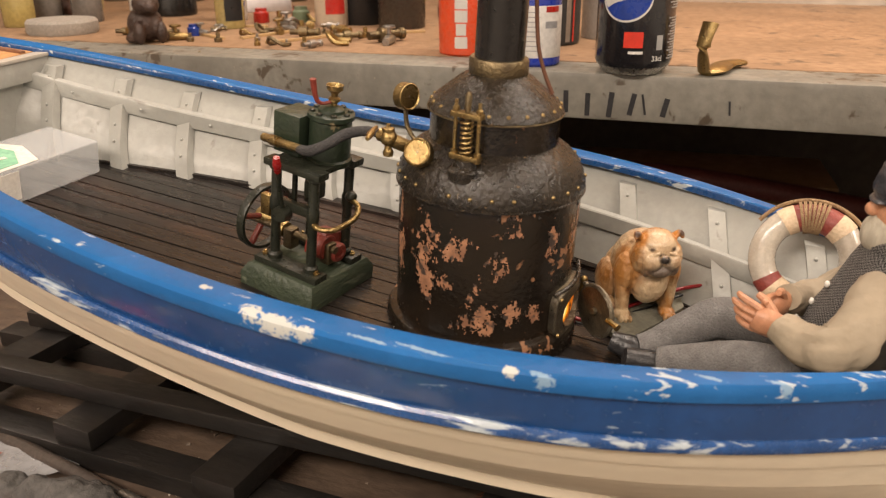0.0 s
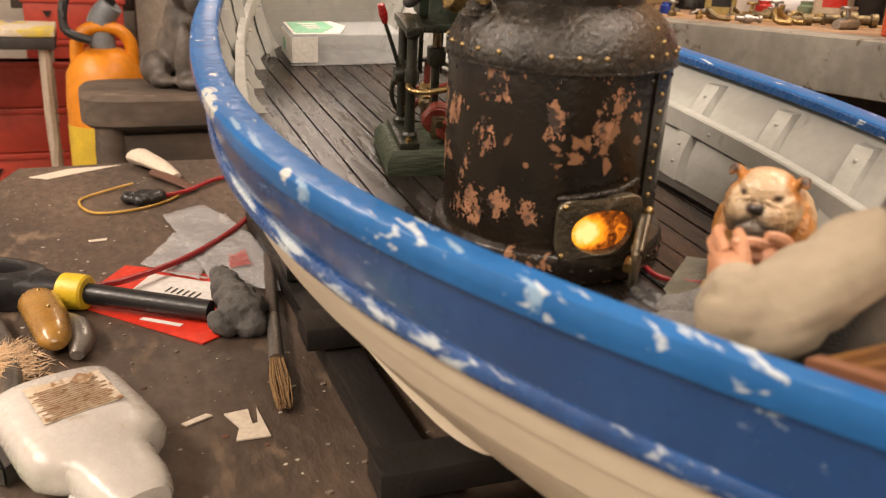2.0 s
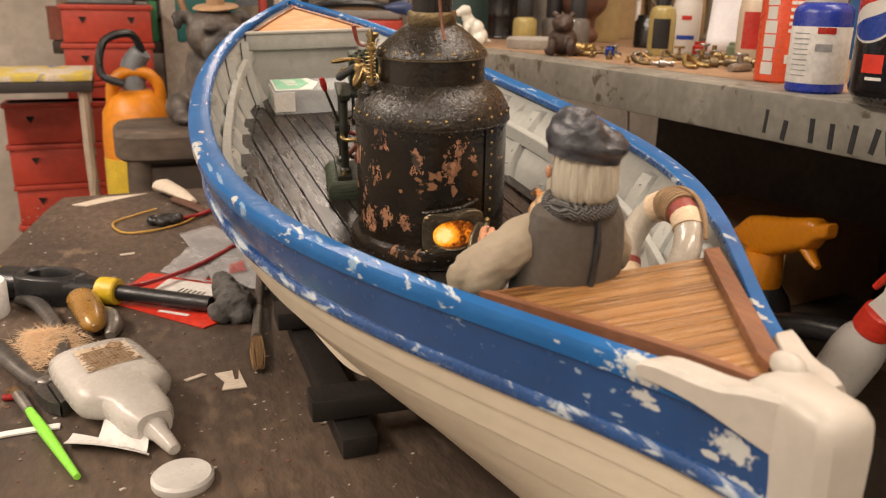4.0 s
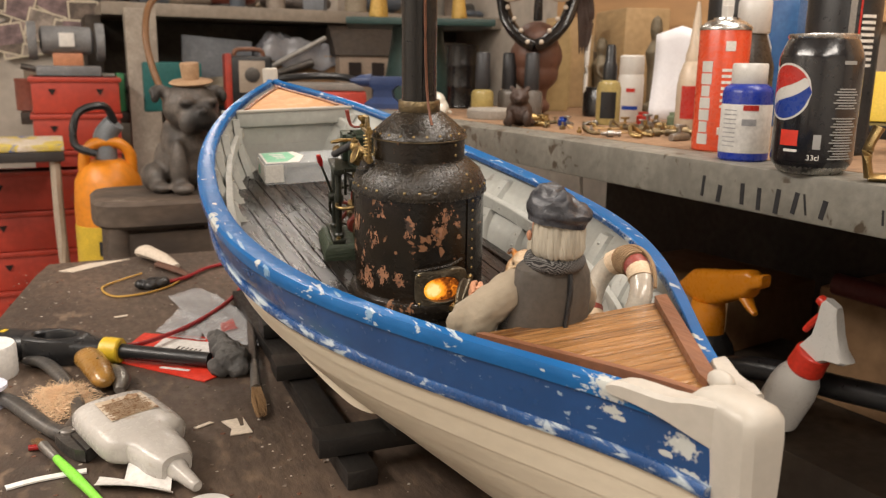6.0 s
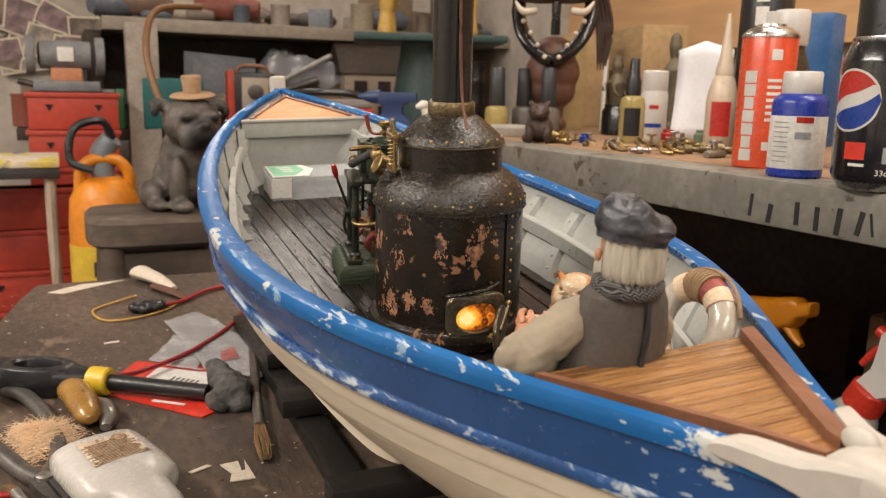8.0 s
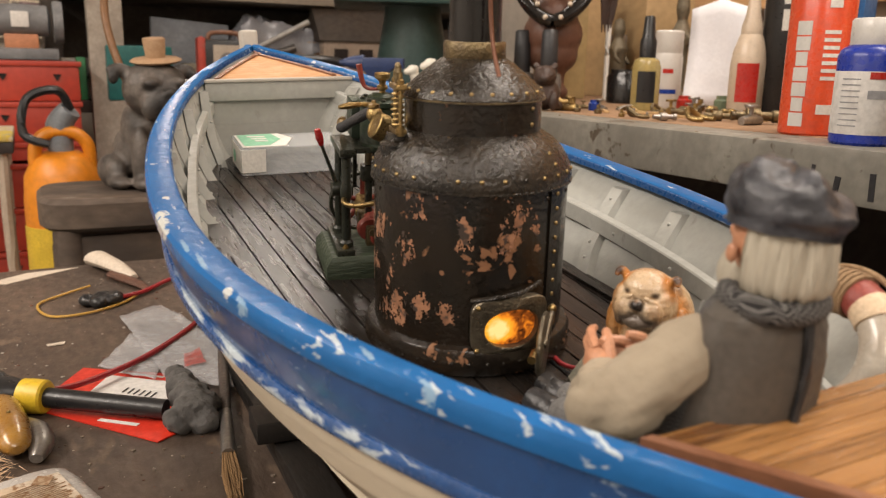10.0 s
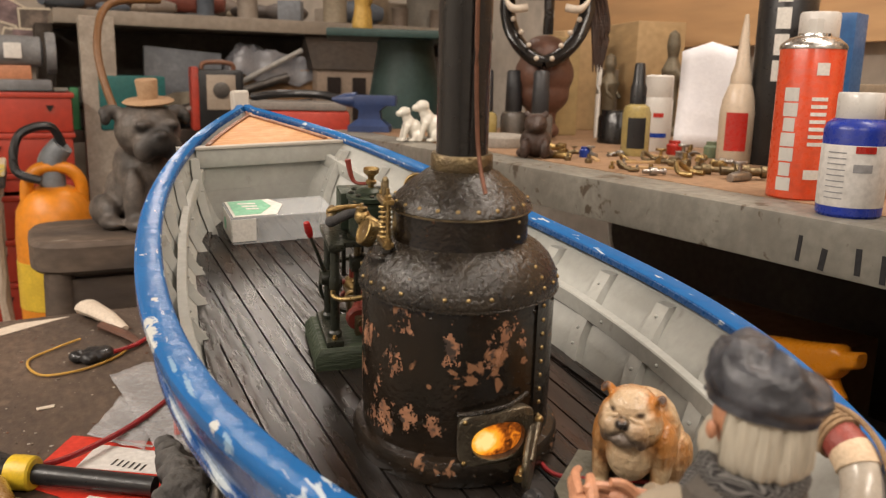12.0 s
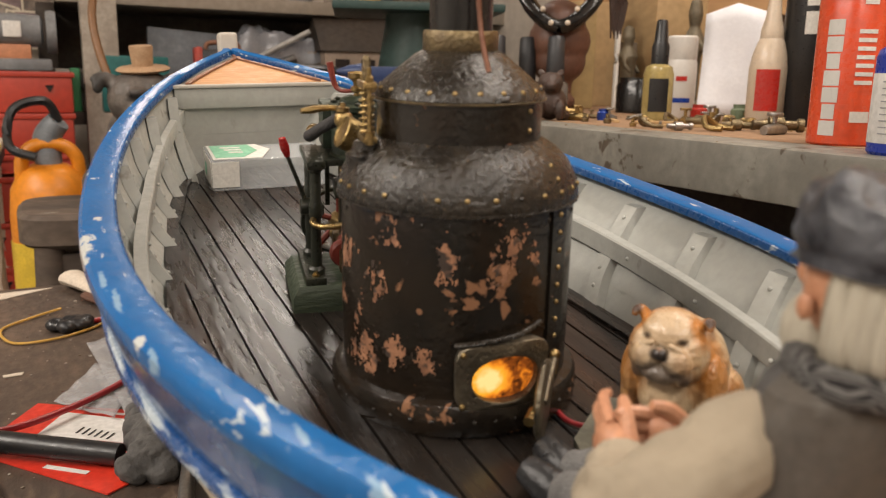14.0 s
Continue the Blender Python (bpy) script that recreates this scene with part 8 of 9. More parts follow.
for x, y in ((-0.150, 0.910), (0.010, 0.910), (-0.150, 1.060), (0.010, 1.060)):
    part("leg", rod(bm_new(), P3(x, y, seat_z - 0.04), P3(x * 1.25 + 0.015, y + (y - 0.985) * 0.3, FLOOR_Z), 0.020, 10), OLDWOOD, stool)
for y in (0.908, 1.062):
    part("stretcher", box(bm_new(), 0.150, 0.020, 0.050, pose(-0.07, y, seat_z - 0.105), 0.003), OLDWOOD, stool)
SOOTDOG = mat("black_bronze", (0.135, 0.113, 0.096), (0.040, 0.034, 0.030), 0.55, scale=30, lo=0.38, hi=0.62, bump=0.7)
spot(SOOTDOG, (0, -0.075, 0.128), 0.040, 0.020, (0.018, 0.016, 0.015), scale=60)
for s in (-1, 1):
    # darker colour stands in for the shade in the eye hollows
    spot(SOOTDOG, (s * 0.021, -0.062, 0.155), 0.017, 0.006, (0.016, 0.014, 0.013), (0.7, 1, 1.3), scale=60)
    spot(SOOTDOG, (s * 0.062, -0.020, 0.170), 0.020, 0.008, (0.020, 0.018, 0.016), scale=60)
bm = bm_new()
for c, r in (((0, 0.030, 0.050), (0.050, 0.060, 0.052)), ((0, 0.010, 0.085), (0.044, 0.045, 0.062)), ((0, -0.022, 0.150), (0.050, 0.044, 0.044)), ((0, -0.060, 0.134), (0.030, 0.020, 0.022)), ((-0.020, -0.060, 0.160), (0.014, 0.010, 0.008)), ((0.020, -0.060, 0.160), (0.014, 0.010, 0.008)), ((0, -0.078, 0.146), (0.010, 0.006, 0.007)), ((-0.022, -0.060, 0.124), (0.016, 0.014, 0.020)), ((0.022, -0.060, 0.124), (0.016, 0.014, 0.020)), ((-0.050, -0.012, 0.178), (0.020, 0.009, 0.011)), ((0.050, -0.012, 0.178), (0.020, 0.009, 0.011)), ((-0.062, -0.020, 0.168), (0.008, 0.007, 0.012)), ((0.062, -0.020, 0.168), (0.008, 0.007, 0.012)),
              ((-0.030, -0.030, 0.045), (0.016, 0.018, 0.050)), ((0.030, -0.030, 0.045), (0.016, 0.018, 0.050)), ((-0.031, -0.046, 0.010), (0.019, 0.024, 0.012)), ((0.031, -0.046, 0.010), (0.019, 0.024, 0.012)), ((-0.055, 0.030, 0.024), (0.020, 0.040, 0.026)), ((0.055, 0.030, 0.024), (0.020, 0.040, 0.026)), ((-0.058, -0.006, 0.010), (0.017, 0.030, 0.011)), ((0.058, -0.006, 0.010), (0.017, 0.030, 0.011))):
    ball(bm, c, r, 16)
DOG2 = pose(-0.018, 1.000, seat_z, 0, 0, 14)
soften(solid("black_dog_statue", bm, SOOTDOG, DOG2, "large black sitting bulldog statue on the stool", "statue"), 0.004, 2)
hat = thing("straw_hat", DOG2 @ pose(0.004, -0.020, 0.1905, 6, -6, 0), "small pale straw hat on the dog statue", "hat")
STRAW = mat("pale_straw", (0.42, 0.27, 0.155), (0.34, 0.21, 0.115), 0.8, scale=90, bump=0.5)
part("brim", lathe(bm_new(), [(0.013, 0.004), (0.034, 0.0), (0.038, 0.003), (0.034, 0.006), (0.013, 0.008)], 28), STRAW, hat)
part("crown", lathe(bm_new(), [(0.0140, 0.004), (0.0165, 0.034), (0.0155, 0.036), (0.001, 0.0365)], 28), STRAW, hat)
GASO = mat("orange_gas_bottle", (0.72, 0.25, 0.012), (0.64, 0.21, 0.012), 0.4, scale=14, bump=0.1)
gas = thing("gas_bottle", pose(-0.140, 1.320, 0), "orange composite gas bottle with a yellow label", "gas bottle")
part("body", lathe(bm_new(), [(0.060, FLOOR_Z), (0.068, FLOOR_Z + 0.02), (0.070, -0.02), (0.066, 0.030), (0.050, 0.062), (0.030, 0.074)], 32), GASO, gas)
part("handle", tube(bm_new(), [(-0.045, -0.01, 0.045), (-0.042, -0.012, 0.085), (-0.020, -0.012, 0.108), (0.022, -0.012, 0.108), (0.045, -0.012, 0.085), (0.047, -0.01, 0.045)], 0.012, 10), GASO, gas)
part("label", lathe(bm_new(), [(0.0702, -0.150), (0.0712, -0.149), (0.0712, -0.062), (0.0702, -0.061)], 32, caps=False), mat("yellow_label", (0.70, 0.48, 0.04), None, 0.4), gas, "yellow label")
for k in range(5):
    a = 250 + 14 * k
    part("print_bar", box(bm_new(), 0.011, 0.001, 0.030, pose(0.0716 * math.cos(radians(a)), 0.0716 * math.sin(radians(a)), -0.120, 0, 0, a + 90)), SCRIBBLE, gas)
part("regulator", tube(bm_new(), [(0.0, 0, 0.070), (0.0, 0, 0.120), (0.02, -0.01, 0.150)], [0.022, 0.024, 0.020], 12), mat("grey_regulator", (0.22, 0.24, 0.26), None, 0.4), gas)
part("hose", tube(bm_new(), [(0.020, -0.01, 0.150), (0.000, -0.02, 0.185), (-0.050, -0.03, 0.170), (-0.060, -0.04, 0.110), (-0.020, -0.05, 0.090)], 0.008, 8), PLASTIC_K, gas)
CRATER = mat("red_plastic_crate", (0.46, 0.050, 0.028), (0.38, 0.042, 0.024), 0.45, scale=10, bump=0.15, third=(0.30, 0.12, 0.09), t_scale=14, t_lo=0.62, t_hi=0.75)
HOLE = mat("crate_hole_dark", (0.020, 0.012, 0.010), None, 0.8)


def crate(x, y, z, w, h, d, label):
    o = thing("red_crate", pose(x, y, z), label, "crate", "red crates")
    part("body", box(bm_new(), w, d, h, None, 0.006), CRATER, o)
    part("rim", box(bm_new(), w + 0.010, d + 0.010, 0.012, pose(0, 0, h - 0.012), 0.003), CRATER, o)
    for hx in (-0.27 * w, 0.27 * w):
        part("hole", lathe(bm_new(), [(0.0105, 0), (0.0105, 0.003), (0.0080, 0.003), (0.0080, 0.0005)], 3, pose(hx, -d / 2, h * 0.62, 90, -30, 0)), HOLE, o)


for k in range(11):
    crate(-0.182 + 0.003 * math.sin(2.1 * k), 1.85, -0.7495 + 0.0896 * k, 0.200, 0.0886, 0.30, "shallow red plastic crate with notched holes in a stack")
for k in range(8):
    crate(-0.300 + 0.003 * math.sin(1.7 * k), 1.655, -0.7495 + 0.0960 * k, 0.230, 0.0950, 0.075, "faded red plastic crate with notched holes in a stack")
gr = thing("bench_grinder", pose(-0.190, 1.80, 0.2362), "grey bench grinder standing on the red crates", "grinder")
MACHINE = mat("machine_grey", (0.24, 0.245, 0.25), (0.15, 0.15, 0.155), 0.5, scale=26, bump=0.3)
part("base", box(bm_new(), 0.150, 0.100, 0.026, None, 0.006), MACHINE, gr)
part("pedestal", box(bm_new(), 0.070, 0.060, 0.032, pose(0, 0, 0.025), 0.004), mat("faded_orange_paint", (0.56, 0.24, 0.12), (0.44, 0.18, 0.09), 0.5, scale=30), gr, "faded orange pedestal")
part("motor", lathe(bm_new(), [(0.020, -0.062), (0.034, -0.056), (0.036, 0.0), (0.034, 0.056), (0.020, 0.062)], 24, pose(0, 0, 0.088, 0, 90, 0)), MACHINE, gr)
part("nameplate", box(bm_new(), 0.036, 0.004, 0.034, pose(0.0, -0.0365, 0.072), 0.002), PAPER, gr, "pale nameplate")
for sd in (-1, 1):
    part("wheel_guard", lathe(bm_new(), [(0.012, -0.010), (0.046, -0.010), (0.048, 0.0), (0.046, 0.010), (0.012, 0.010)], 24, pose(sd * 0.078, 0, 0.086, 0, 90, 0)), MACHINE, gr)
fs = thing("folding_stool", pose(-0.350, 1.52, 0), "folding stool with pale metal legs and a paint-spattered top", "stool")
PALEMETAL = mat("pale_enamel_tube", (0.46, 0.38, 0.30), (0.38, 0.31, 0.24), 0.4, scale=30)
part("seat", box(bm_new(), 0.26, 0.24, 0.022, pose(0, 0, 0.062), 0.003), mat("dark_seat_board", (0.035, 0.03, 0.028), None, 0.6), fs)
part("cloth", box(bm_new(), 0.262, 0.242, 0.014, pose(0, 0, 0.0845), 0.004), mat("paint_spattered_cloth", (0.62, 0.55, 0.48), (0.60, 0.46, 0.05), 0.8, scale=16, lo=0.45, hi=0.5, third=(0.10, 0.16, 0.40), t_scale=12, t_lo=0.62, t_hi=0.64), fs, "paint-spattered cloth")
for x, y in ((-0.11, -0.10), (0.11, -0.10), (-0.11, 0.10), (0.11, 0.10)):
    part("leg", tube(bm_new(), [(x, y, 0.062), (x * 1.05, y * 1.1, -0.20), (x * 1.5, y * 1.3, -0.40), (x * 1.6, y * 1.4, FLOOR_Z)], 0.011, 8), PALEMETAL, fs)
for z in (-0.45, -0.52):
    part("rung", rod(bm_new(), P3(-0.17, -0.13, z), P3(0.17, -0.13, z + 0.02), 0.009, 8), PALEMETAL, fs)
solid("plank_stack", box(box(bm_new(), 0.9, 0.05, 0.03, pose(0, 0, 0.0), 0.003), 0.9, 0.05, 0.03, pose(0.02, 0.06, 0.045, 0, 0, 2), 0.003), PALEMETAL, pose(-0.50, 1.30, -0.42), "pale battens lying behind the table", "batten")
for x in (-0.85, -0.15):
    solid("batten_trestle", box(bm_new(), 0.05, 0.16, -0.42 - FLOOR_Z, None, 0.003), DARKSHELF, pose(x, 1.33, FLOOR_Z), "dark wooden trestle under the battens", "trestle", "trestles")

# ---- shelves along the far wall ----
SHELFW = mat("pale_shelf_board", (0.34, 0.29, 0.235), (0.26, 0.22, 0.175), 0.7, scale=10, bump=0.3)
shelf = thing("wall_shelf", pose(0.22, 2.02, 0), "long pale wooden wall shelf full of clutter", "shelf")
part("board", box(bm_new(), 1.25, 0.34, 0.034, pose(0.305, 0, 0.395), 0.003), SHELFW, shelf)
part("lower_board", box(bm_new(), 1.5, 0.40, 0.030, pose(0.22, -0.02, 0.115), 0.003), DARKSHELF, shelf)
for x in (-0.34, 0.92):
    part("upright", box(bm_new(), 0.04, 0.28, 0.395 - FLOOR_Z, pose(x, 0.02, FLOOR_Z), 0.003), DARKSHELF, shelf)


# panel added over the plain wall, its brown stands in for recess shade
part("back_panel", box(bm_new(), 1.22, 0.012, 0.250, pose(0.29, 0.172, 0.145)), mat("recess_brown", (0.15, 0.125, 0.10), (0.075, 0.064, 0.055), 0.7, scale=14, bump=0.3), shelf, "added brown panel standing in for the shaded recess")


def clutter(x, y, z, kind, s, c, turn=0.0):
    m = mat("clutter_paint", c, None, 0.55, scale=20, bump=0.2)
    if kind == "box":
        solid("storage_carton", box(bm_new(), 1.2 * s, 0.8 * s, s, None, 0.05 * s), m, pose(x, y, z, 0, 0, turn), "worn storage carton on the shelf", "carton", "shelf cartons")
    elif kind == "tin":
        solid("paint_tin", lathe(bm_new(), [(0.42 * s, 0), (0.45 * s, 0.02 * s), (0.45 * s, 0.9 * s), (0.47 * s, 0.93 * s), (0.47 * s, s), (0.40 * s, s), (0.40 * s, 0.95 * s)], 20), m, pose(x, y, z), "old paint tin on the shelf", "tin", "paint tins")
    elif kind == "house":
        o = thing("model_house", pose(x, y, z, 0, 0, turn), "small grey-brown model house on the shelf", "model house", "model houses")
        part("wall", box(bm_new(), s * 1.3, s * 0.9, s * 0.85, None, 0.02 * s), m, o)
        part("roof", rings(bm_new(), [[P3(q * 0.72 * s, -0.5 * s, 0.85 * s), P3(q * 0.72 * s, 0.5 * s, 0.85 * s), P3(q * 0.72 * s, 0, 1.35 * s)] for q in (-1, 1)]), DARKSHELF, o)
        for wz in (0.12, 0.50):
            for wx in (-0.40, -0.02, 0.40):
                part("window", box(bm_new(), 0.20 * s, 0.03 * s, 0.24 * s, pose(wx * s, -0.46 * s, wz * s)), HOLE, o)
    elif kind == "tool":
        o = thing("power_tool", pose(x, y, z, 0, 0, turn), "dusty power tool on the shelf", "power tool", "power tools")
        part("motor", tube(bm_new(), [(-0.9 * s, 0, 0.40 * s), (0, 0, 0.42 * s), (0.7 * s, 0, 0.38 * s)], [0.30 * s, 0.40 * s, 0.22 * s], 14), m, o)
        part("grip", tube(bm_new(), [(-0.3 * s, 0, 0.3 * s), (-0.7 * s, 0.1 * s, 0.12 * s)], 0.13 * s, 10, 2), PLASTIC_K, o)
        part("foot", box(bm_new(), 0.9 * s, 0.5 * s, 0.10 * s, pose(0, 0, 0), 0.02 * s), PLASTIC_K, o)
    elif kind == "cloth":
        bm = bm_new()
        for k in range(6):
            ball(bm, (rnd.uniform(-0.7, 0.7) * s, rnd.uniform(-0.3, 0.3) * s, 0.25 * s), (rnd.uniform(0.4, 0.7) * s, 0.4 * s, rnd.uniform(0.2, 0.3) * s), 12)
        soften(solid("heaped_cloth", bm, m, pose(x, y, z, 0, 0, turn), "heaped dusty cloth on the shelf", "cloth", "heaped cloths"), 0.06 * s, 3)


SH, SL = 0.429, 0.145
for x, y, z, kind, s, c, t in ((0.02, 1.96, SH, "tool", 0.10, (0.16, 0.10, 0.07), 10), (0.25, 1.96, SH, "tool", 0.11, (0.22, 0.06, 0.04), -20), (0.48, 1.98, SH, "cloth", 0.10, (0.12, 0.10, 0.09), 0), (0.72, 1.97, SH, "box", 0.12, (0.25, 0.19, 0.13), 12), (0.95, 1.98, SH, "tin", 0.15, (0.20, 0.18, 0.15), 0), 
                              (0.055, 1.83, SL, "box", 0.130, (0.012, 0.135, 0.13), 8), (0.20, 1.93, SL, "cloth", 0.11, (0.13, 0.13, 0.14), 15), (0.50, 1.95, SL, "cloth", 0.12, (0.11, 0.11, 0.12), -10), (0.655, 1.865, SL, "house", 0.185, (0.36, 0.28, 0.215), -4), (0.880, 1.87, SL, "house", 0.150, (0.33, 0.26, 0.20), 8), (0.93, 1.94, SL, "box", 0.13, (0.30, 0.22, 0.12), -6)):
    clutter(x, y, z, kind, s, c, t)
CLUTTER_TONES = ((0.30, 0.24, 0.18), (0.17, 0.13, 0.10), (0.36, 0.31, 0.26), (0.10, 0.12, 0.15), (0.24, 0.07, 0.045), (0.40, 0.34, 0.25), (0.08, 0.075, 0.07), (0.22, 0.24, 0.27), (0.33, 0.20, 0.09), (0.46, 0.42, 0.37))
crnd = random.Random(21)
for k in range(22):
    clutter(-0.06 + 0.055 * k + crnd.uniform(-0.015, 0.015), (1.90, 2.08)[k % 2] + crnd.uniform(-0.02, 0.03), SH, ("box", "tin", "tool", "cloth", "tool")[crnd.randrange(5)], crnd.uniform(0.045, 0.09), CLUTTER_TONES[crnd.randrange(10)], crnd.uniform(-30, 30))
for k in range(30):
    clutter(-0.30 + 0.042 * k + crnd.uniform(-0.02, 0.02), (1.90, 1.98, 2.07)[k % 3] + crnd.uniform(-0.02, 0.02), SL, ("tool", "tin", "tool", "cloth", "box")[crnd.randrange(5)], crnd.uniform(0.045, 0.115), CLUTTER_TONES[crnd.randrange(10)], crnd.uniform(-30, 30))
# bars and rods lying across the lower shelf
for x0, x1, y, z0, z1, r in ((0.06, 0.46, 1.80, SL + 0.010, SL + 0.135, 0.012), (0.30, 0.62, 1.83, SL + 0.012, SL + 0.100, 0.009), (-0.30, 0.10, 1.82, SL + 0.115, SL + 0.020, 0.008), (0.50, 0.90, 1.80, SL + 0.012, SL + 0.075, 0.010)):
    solid("metal_rod", rod(bm_new(), P3(x0, y, z0), P3(x1, y + 0.03, z1), r, 10), DARKSTEEL, T0, "dark metal rod leaning among the shelf clutter", "rod", "metal rods")
# papers and photographs pinned in layers on the far wall and a board post
for k in range(34):
    x, z = crnd.uniform(-0.80, -0.22), crnd.uniform(0.22, 0.64)
    c = crnd.choice(((0.66, 0.57, 0.48), (0.46, 0.35, 0.29), (0.72, 0.65, 0.58), (0.36, 0.28, 0.25), (0.62, 0.47, 0.45), (0.75, 0.69, 0.62)))
    solid("pinned_picture", box(bm_new(), crnd.uniform(0.05, 0.12), 0.003, crnd.uniform(0.05, 0.11)), mat("faded_print", c, tuple(q * 0.4 for q in c), 0.6, scale=30, lo=0.42, hi=0.58), pose(x, 2.2955 - 0.0015 * (k % 4) - 0.0003 * k, z, 0, crnd.uniform(-35, 35), 0), "faded picture pinned to the wall", "picture", "pinned pictures")
for k in range(16):
    x, z, w, h, t = crnd.uniform(-0.42, -0.10), crnd.uniform(0.28, 0.56), crnd.uniform(0.08, 0.15), crnd.uniform(0.06, 0.11), crnd.uniform(-50, 50)
    c = crnd.choice(((0.30, 0.20, 0.20), (0.24, 0.18, 0.14), (0.40, 0.30, 0.27), (0.44, 0.36, 0.30)))
    o = thing("photograph", pose(x, 2.270 - 0.0010 * k, z, 0, t, 0), "old pale-edged photograph pinned to the wall", "photograph", "photographs")
    part("card", box(bm_new(), w, 0.002, h), DIAL, o, "yellowed border")
    part("image_area", box(bm_new(), w - 0.010, 0.0012, h - 0.010, pose(0, -0.0016, 0.005)), mat("faded_print", c, tuple(q * 0.35 for q in c), 0.5, scale=26, lo=0.42, hi=0.58), o, "faded brown picture")
PALEPOST = mat("pale_painted_timber", (0.40, 0.35, 0.29), (0.26, 0.22, 0.18), 0.7, scale=24, bump=0.4)
solid("wall_post", box(bm_new(), 0.078, 0.05, 1.16, None, 0.004), PALEPOST, pose(-0.012, 1.800, FLOOR_Z), "pale timber post standing against the shelf", "post")
PANELB = mat("blue_grey_sheet", (0.17, 0.185, 0.205), (0.11, 0.12, 0.135), 0.5, scale=18, bump=0.3)
solid("leaning_panel", box(bm_new(), 0.20, 0.014, 0.200, None, 0.003), PANELB, pose(0.195, 1.880, 0.148, -12, 4, 3), "blue-grey metal panel leaning on the shelf", "panel", "leaning panels")
solid("leaning_panel", box(bm_new(), 0.16, 0.012, 0.150, None, 0.003), mat("dark_sheet", (0.045, 0.044, 0.046), None, 0.5), pose(0.385, 1.905, 0.148, -10, -9, -4), "dark metal panel leaning on the shelf", "panel", "leaning panels")
PALESTEEL = mat("pale_steel_bar", (0.40, 0.385, 0.36), (0.28, 0.27, 0.25), 0.45, scale=40)
solid("pale_bar", rod(bm_new(), P3(0.150, 1.775, SL + 0.030), P3(0.500, 1.83, SL + 0.205), 0.007, 10), PALESTEEL, T0, "pale steel bar leaning across the shelf", "bar")
charger = thing("battery_charger", pose(0.262, 1.770, SL - 0.0005, 0, 0, -6), "red and grey battery charger with a pale dial panel", "charger")
part("case", box(bm_new(), 0.120, 0.070, 0.150, None, 0.010), PLASTIC_K, charger)
part("side_cheek", box(bm_new(), 0.020, 0.076, 0.156, pose(-0.058, 0, 0), 0.008), CRATER, charger, "red side cheek")
part("panel", box(bm_new(), 0.070, 0.004, 0.085, pose(0.004, -0.0365, 0.052), 0.002), PALEMETAL, charger, "pale metal panel")
part("dial", lathe(bm_new(), [(0.020, 0), (0.020, 0.004), (0.016, 0.005), (0.002, 0.005)], 24, pose(0.004, -0.0385, 0.100, 90)), DARKSTEEL, charger)
part("top_grip", tube(bm_new(), [(-0.040, 0, 0.148), (-0.030, 0, 0.166), (0.030, 0, 0.166), (0.040, 0, 0.148)], 0.006, 10), MAHOG, charger)
solid("green_folder", box(bm_new(), 0.020, 0.060, 0.100, None, 0.003), mat("green_card", (0.030, 0.21, 0.075), None, 0.5), pose(-0.068, 1.835, SL), "green folder standing on the shelf", "folder")
# stack with a crumpled grey-blue sheet of plastic over it
solid("storage_carton", box(bm_new(), 0.240, 0.110, 0.155, None, 0.004), CARTON, pose(0.435, 1.905, SL, 0, 0, -4), "worn storage carton on the shelf", "carton", "shelf cartons")
bm = bm_new()
rows = []
for i in range(25):
    u = i / 24
    row = []
    for j in range(17):
        v = j / 16
        p = P3(0.300 + 0.275 * u, 1.835 + 0.120 * v, 0)
        edge = min(1.0, 4 * v, 5 * u, 5 * (1 - u))
        p.z = SL + 0.125 + 0.085 * edge ** 0.6 * (0.75 + 0.25 * math.sin(3 * u + 1)) + 0.020 * noise.noise(P3(p.x * 22, p.y * 22, 2)) + 0.010 * noise.noise(P3(p.x * 60, p.y * 60, 4))
        row.append(p)
    rows.append(row + [q - P3(0, 0, 0.003) for q in row[::-1]])
solid("plastic_sheet", rings(bm, rows), mat("grey_blue_film", (0.26, 0.265, 0.285), (0.17, 0.172, 0.19), 0.25, scale=20, bump=0.3), T0, "crumpled grey-blue plastic sheet over a carton", "sheet")
lamp = solid("bent_brown_hose", tube(bm_new(), [(-0.020, 1.10, 0.150), (-0.055, 1.14, 0.260), (-0.060, 1.18, 0.340), (-0.030, 1.24, 0.400), (0.060, 1.30, 0.415)], 0.0065, 10), mat("brown_rubber_hose", (0.20, 0.095, 0.035), None, 0.5), T0, "bent brown rubber hose behind the dog statue", "hose")
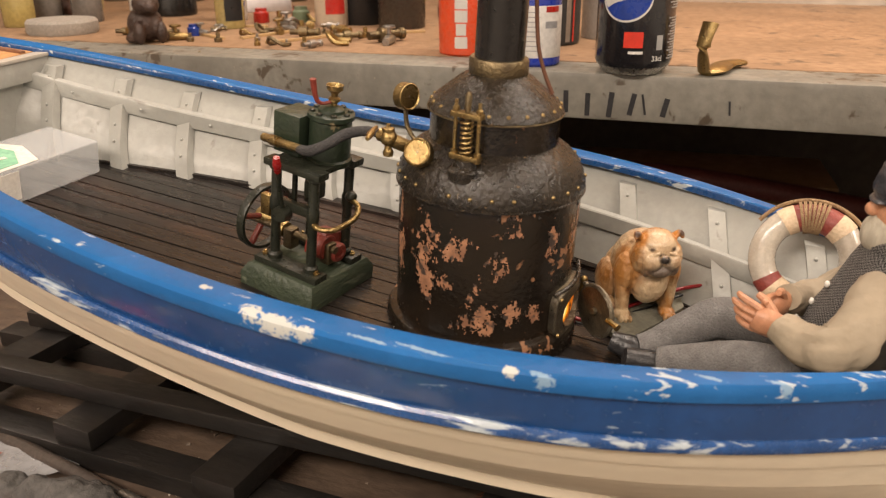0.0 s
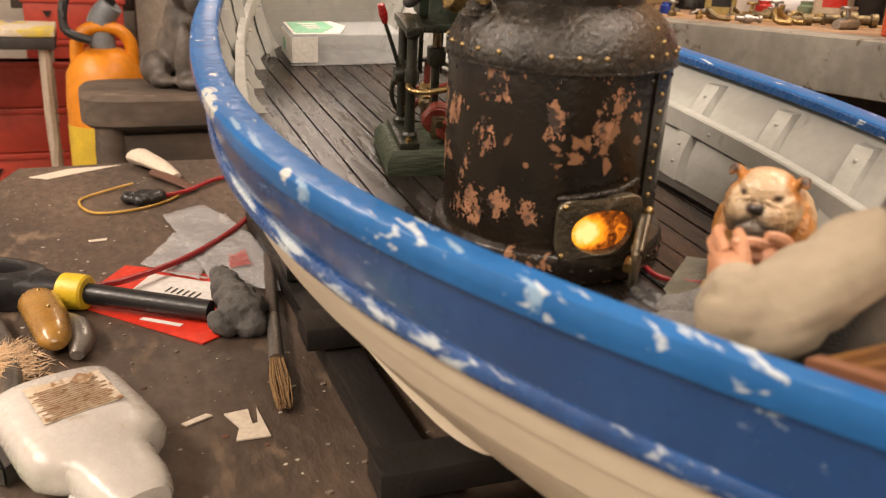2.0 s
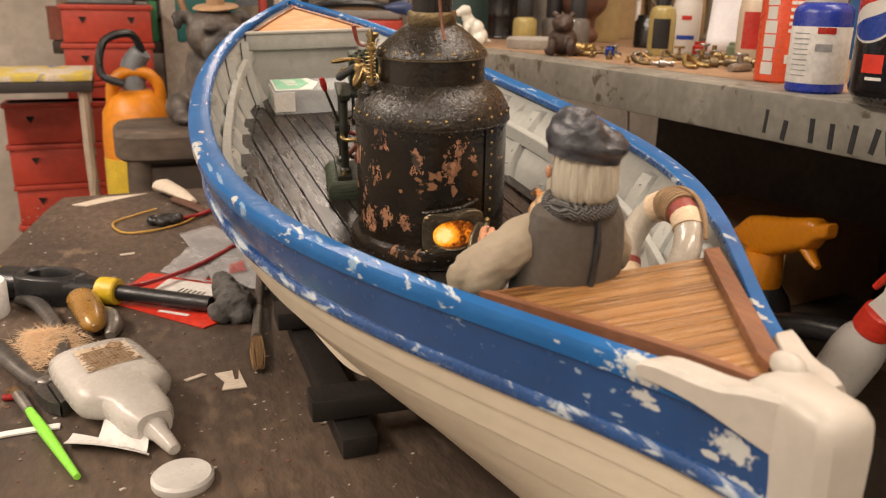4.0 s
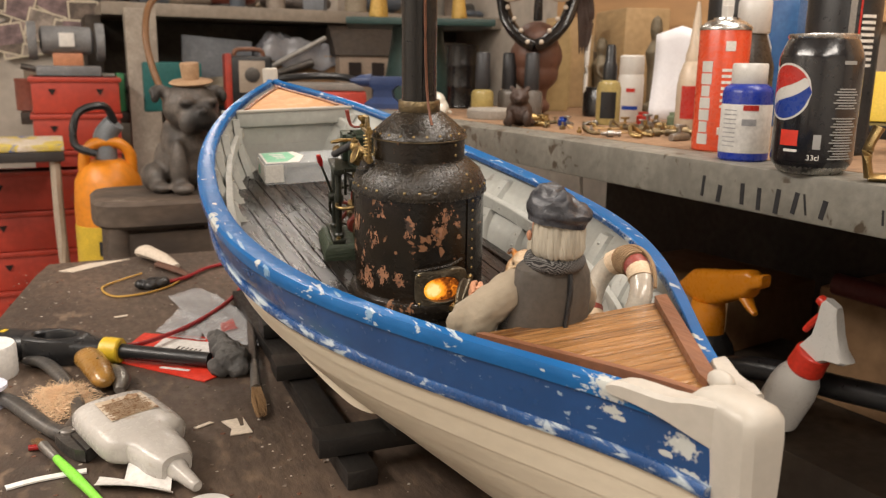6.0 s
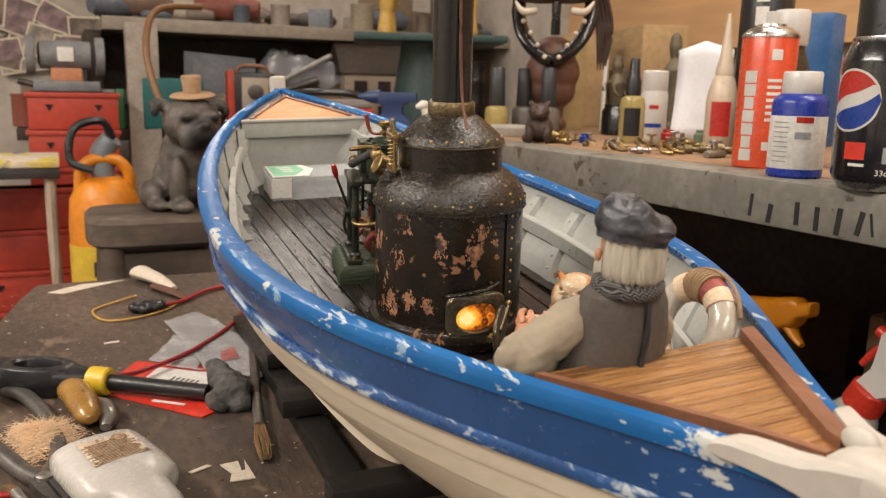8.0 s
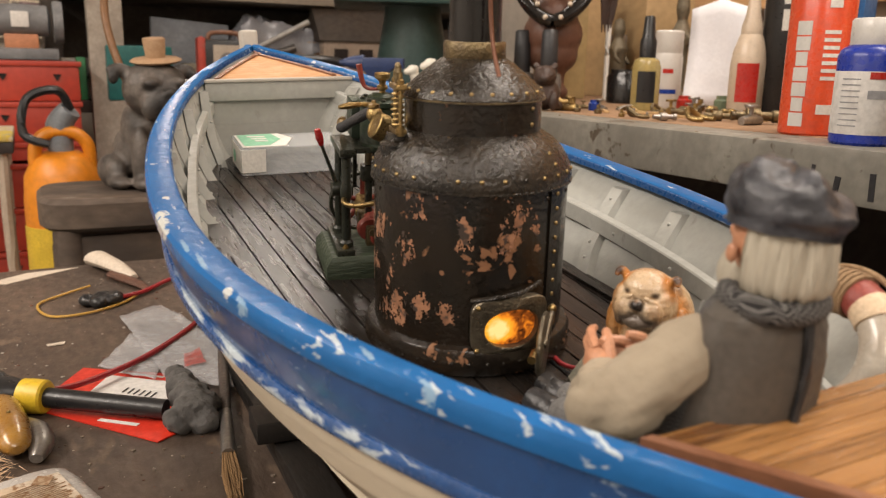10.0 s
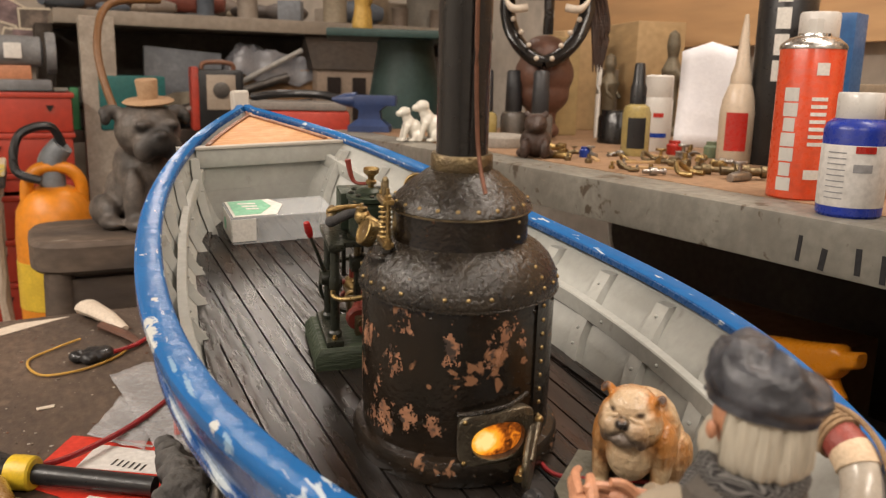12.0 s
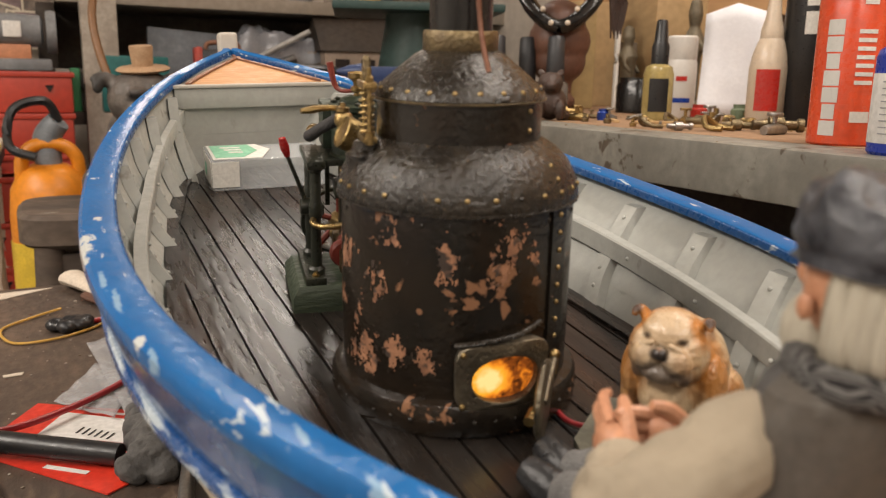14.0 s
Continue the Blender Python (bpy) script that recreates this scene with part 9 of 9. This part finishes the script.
# pictures and papers pinned to the far wall
for x, z, w, h, c, t in ((-0.52, 0.50, 0.16, 0.13, (0.42, 0.34, 0.34), 25), (-0.40, 0.62, 0.14, 0.10, (0.52, 0.44, 0.36), -8), (-0.70, 0.58, 0.20, 0.16, (0.30, 0.22, 0.17), 5), (-0.28, 0.50, 0.10, 0.18, (0.46, 0.41, 0.33), 12), (-0.60, 0.36, 0.14, 0.10, (0.50, 0.42, 0.36), -15), (-0.80, 0.38, 0.14, 0.18, (0.34, 0.26, 0.20), 9)):
    solid("pinned_picture", box(bm_new(), w, 0.004, h, None, 0.001), mat("faded_print", c, tuple(q * 0.55 for q in c), 0.6, scale=22, lo=0.45, hi=0.55), pose(x, 2.2965, z, 0, t, 0), "faded picture pinned to the wall", "picture", "pinned pictures")

# ---- crumbs, flakes and dust lying about ----
def crumbs(name, material, label, count, area, z, big, seed):
    r = random.Random(seed)
    bm = bm_new()
    for k in range(count):
        x, y = r.uniform(area[0], area[1]), r.uniform(area[2], area[3])
        s = big * (0.25 + 0.75 * r.random() ** 4)
        pts = [(math.cos(a) * s * r.uniform(0.5, 1.2), math.sin(a) * s * r.uniform(0.3, 0.9)) for a in (0.2, 1.5, 2.8, 4.0, 5.2)]
        lo = [bm.verts.new((x + u, y + w, z)) for u, w in pts]
        hi = [bm.verts.new((x + u * 0.85, y + w * 0.85, z + s * 0.35)) for u, w in pts]
        bm.faces.new(hi)
        for i in range(5):
            bm.faces.new((lo[i], lo[(i + 1) % 5], hi[(i + 1) % 5], hi[i]))
    solid(name, bm, material, T0, label, "debris", kind="stuff", smooth=False)


crumbs("pale_flakes", mat("pale_flake", (0.52, 0.47, 0.41), (0.36, 0.31, 0.26), 0.8, scale=90), "pale paint flakes and crumbs strewn over the table", 420, (-0.30, -0.03, -0.28, 0.66), 0.0001, 0.0022, 3)
crumbs("rusty_crumbs", mat("rusty_crumb", (0.20, 0.085, 0.05), (0.09, 0.05, 0.035), 0.8, scale=90), "rusty brown crumbs strewn over the table", 260, (-0.30, -0.03, -0.28, 0.66), 0.0001, 0.0024, 4)
crumbs("bench_crumbs", mat("bench_crumb", (0.34, 0.24, 0.13), (0.09, 0.065, 0.045), 0.7, scale=90), "brown shavings and crumbs on the bench", 240, (0.07, 0.70, 0.10, 0.90), BZ + 0.0001, 0.0022, 5)
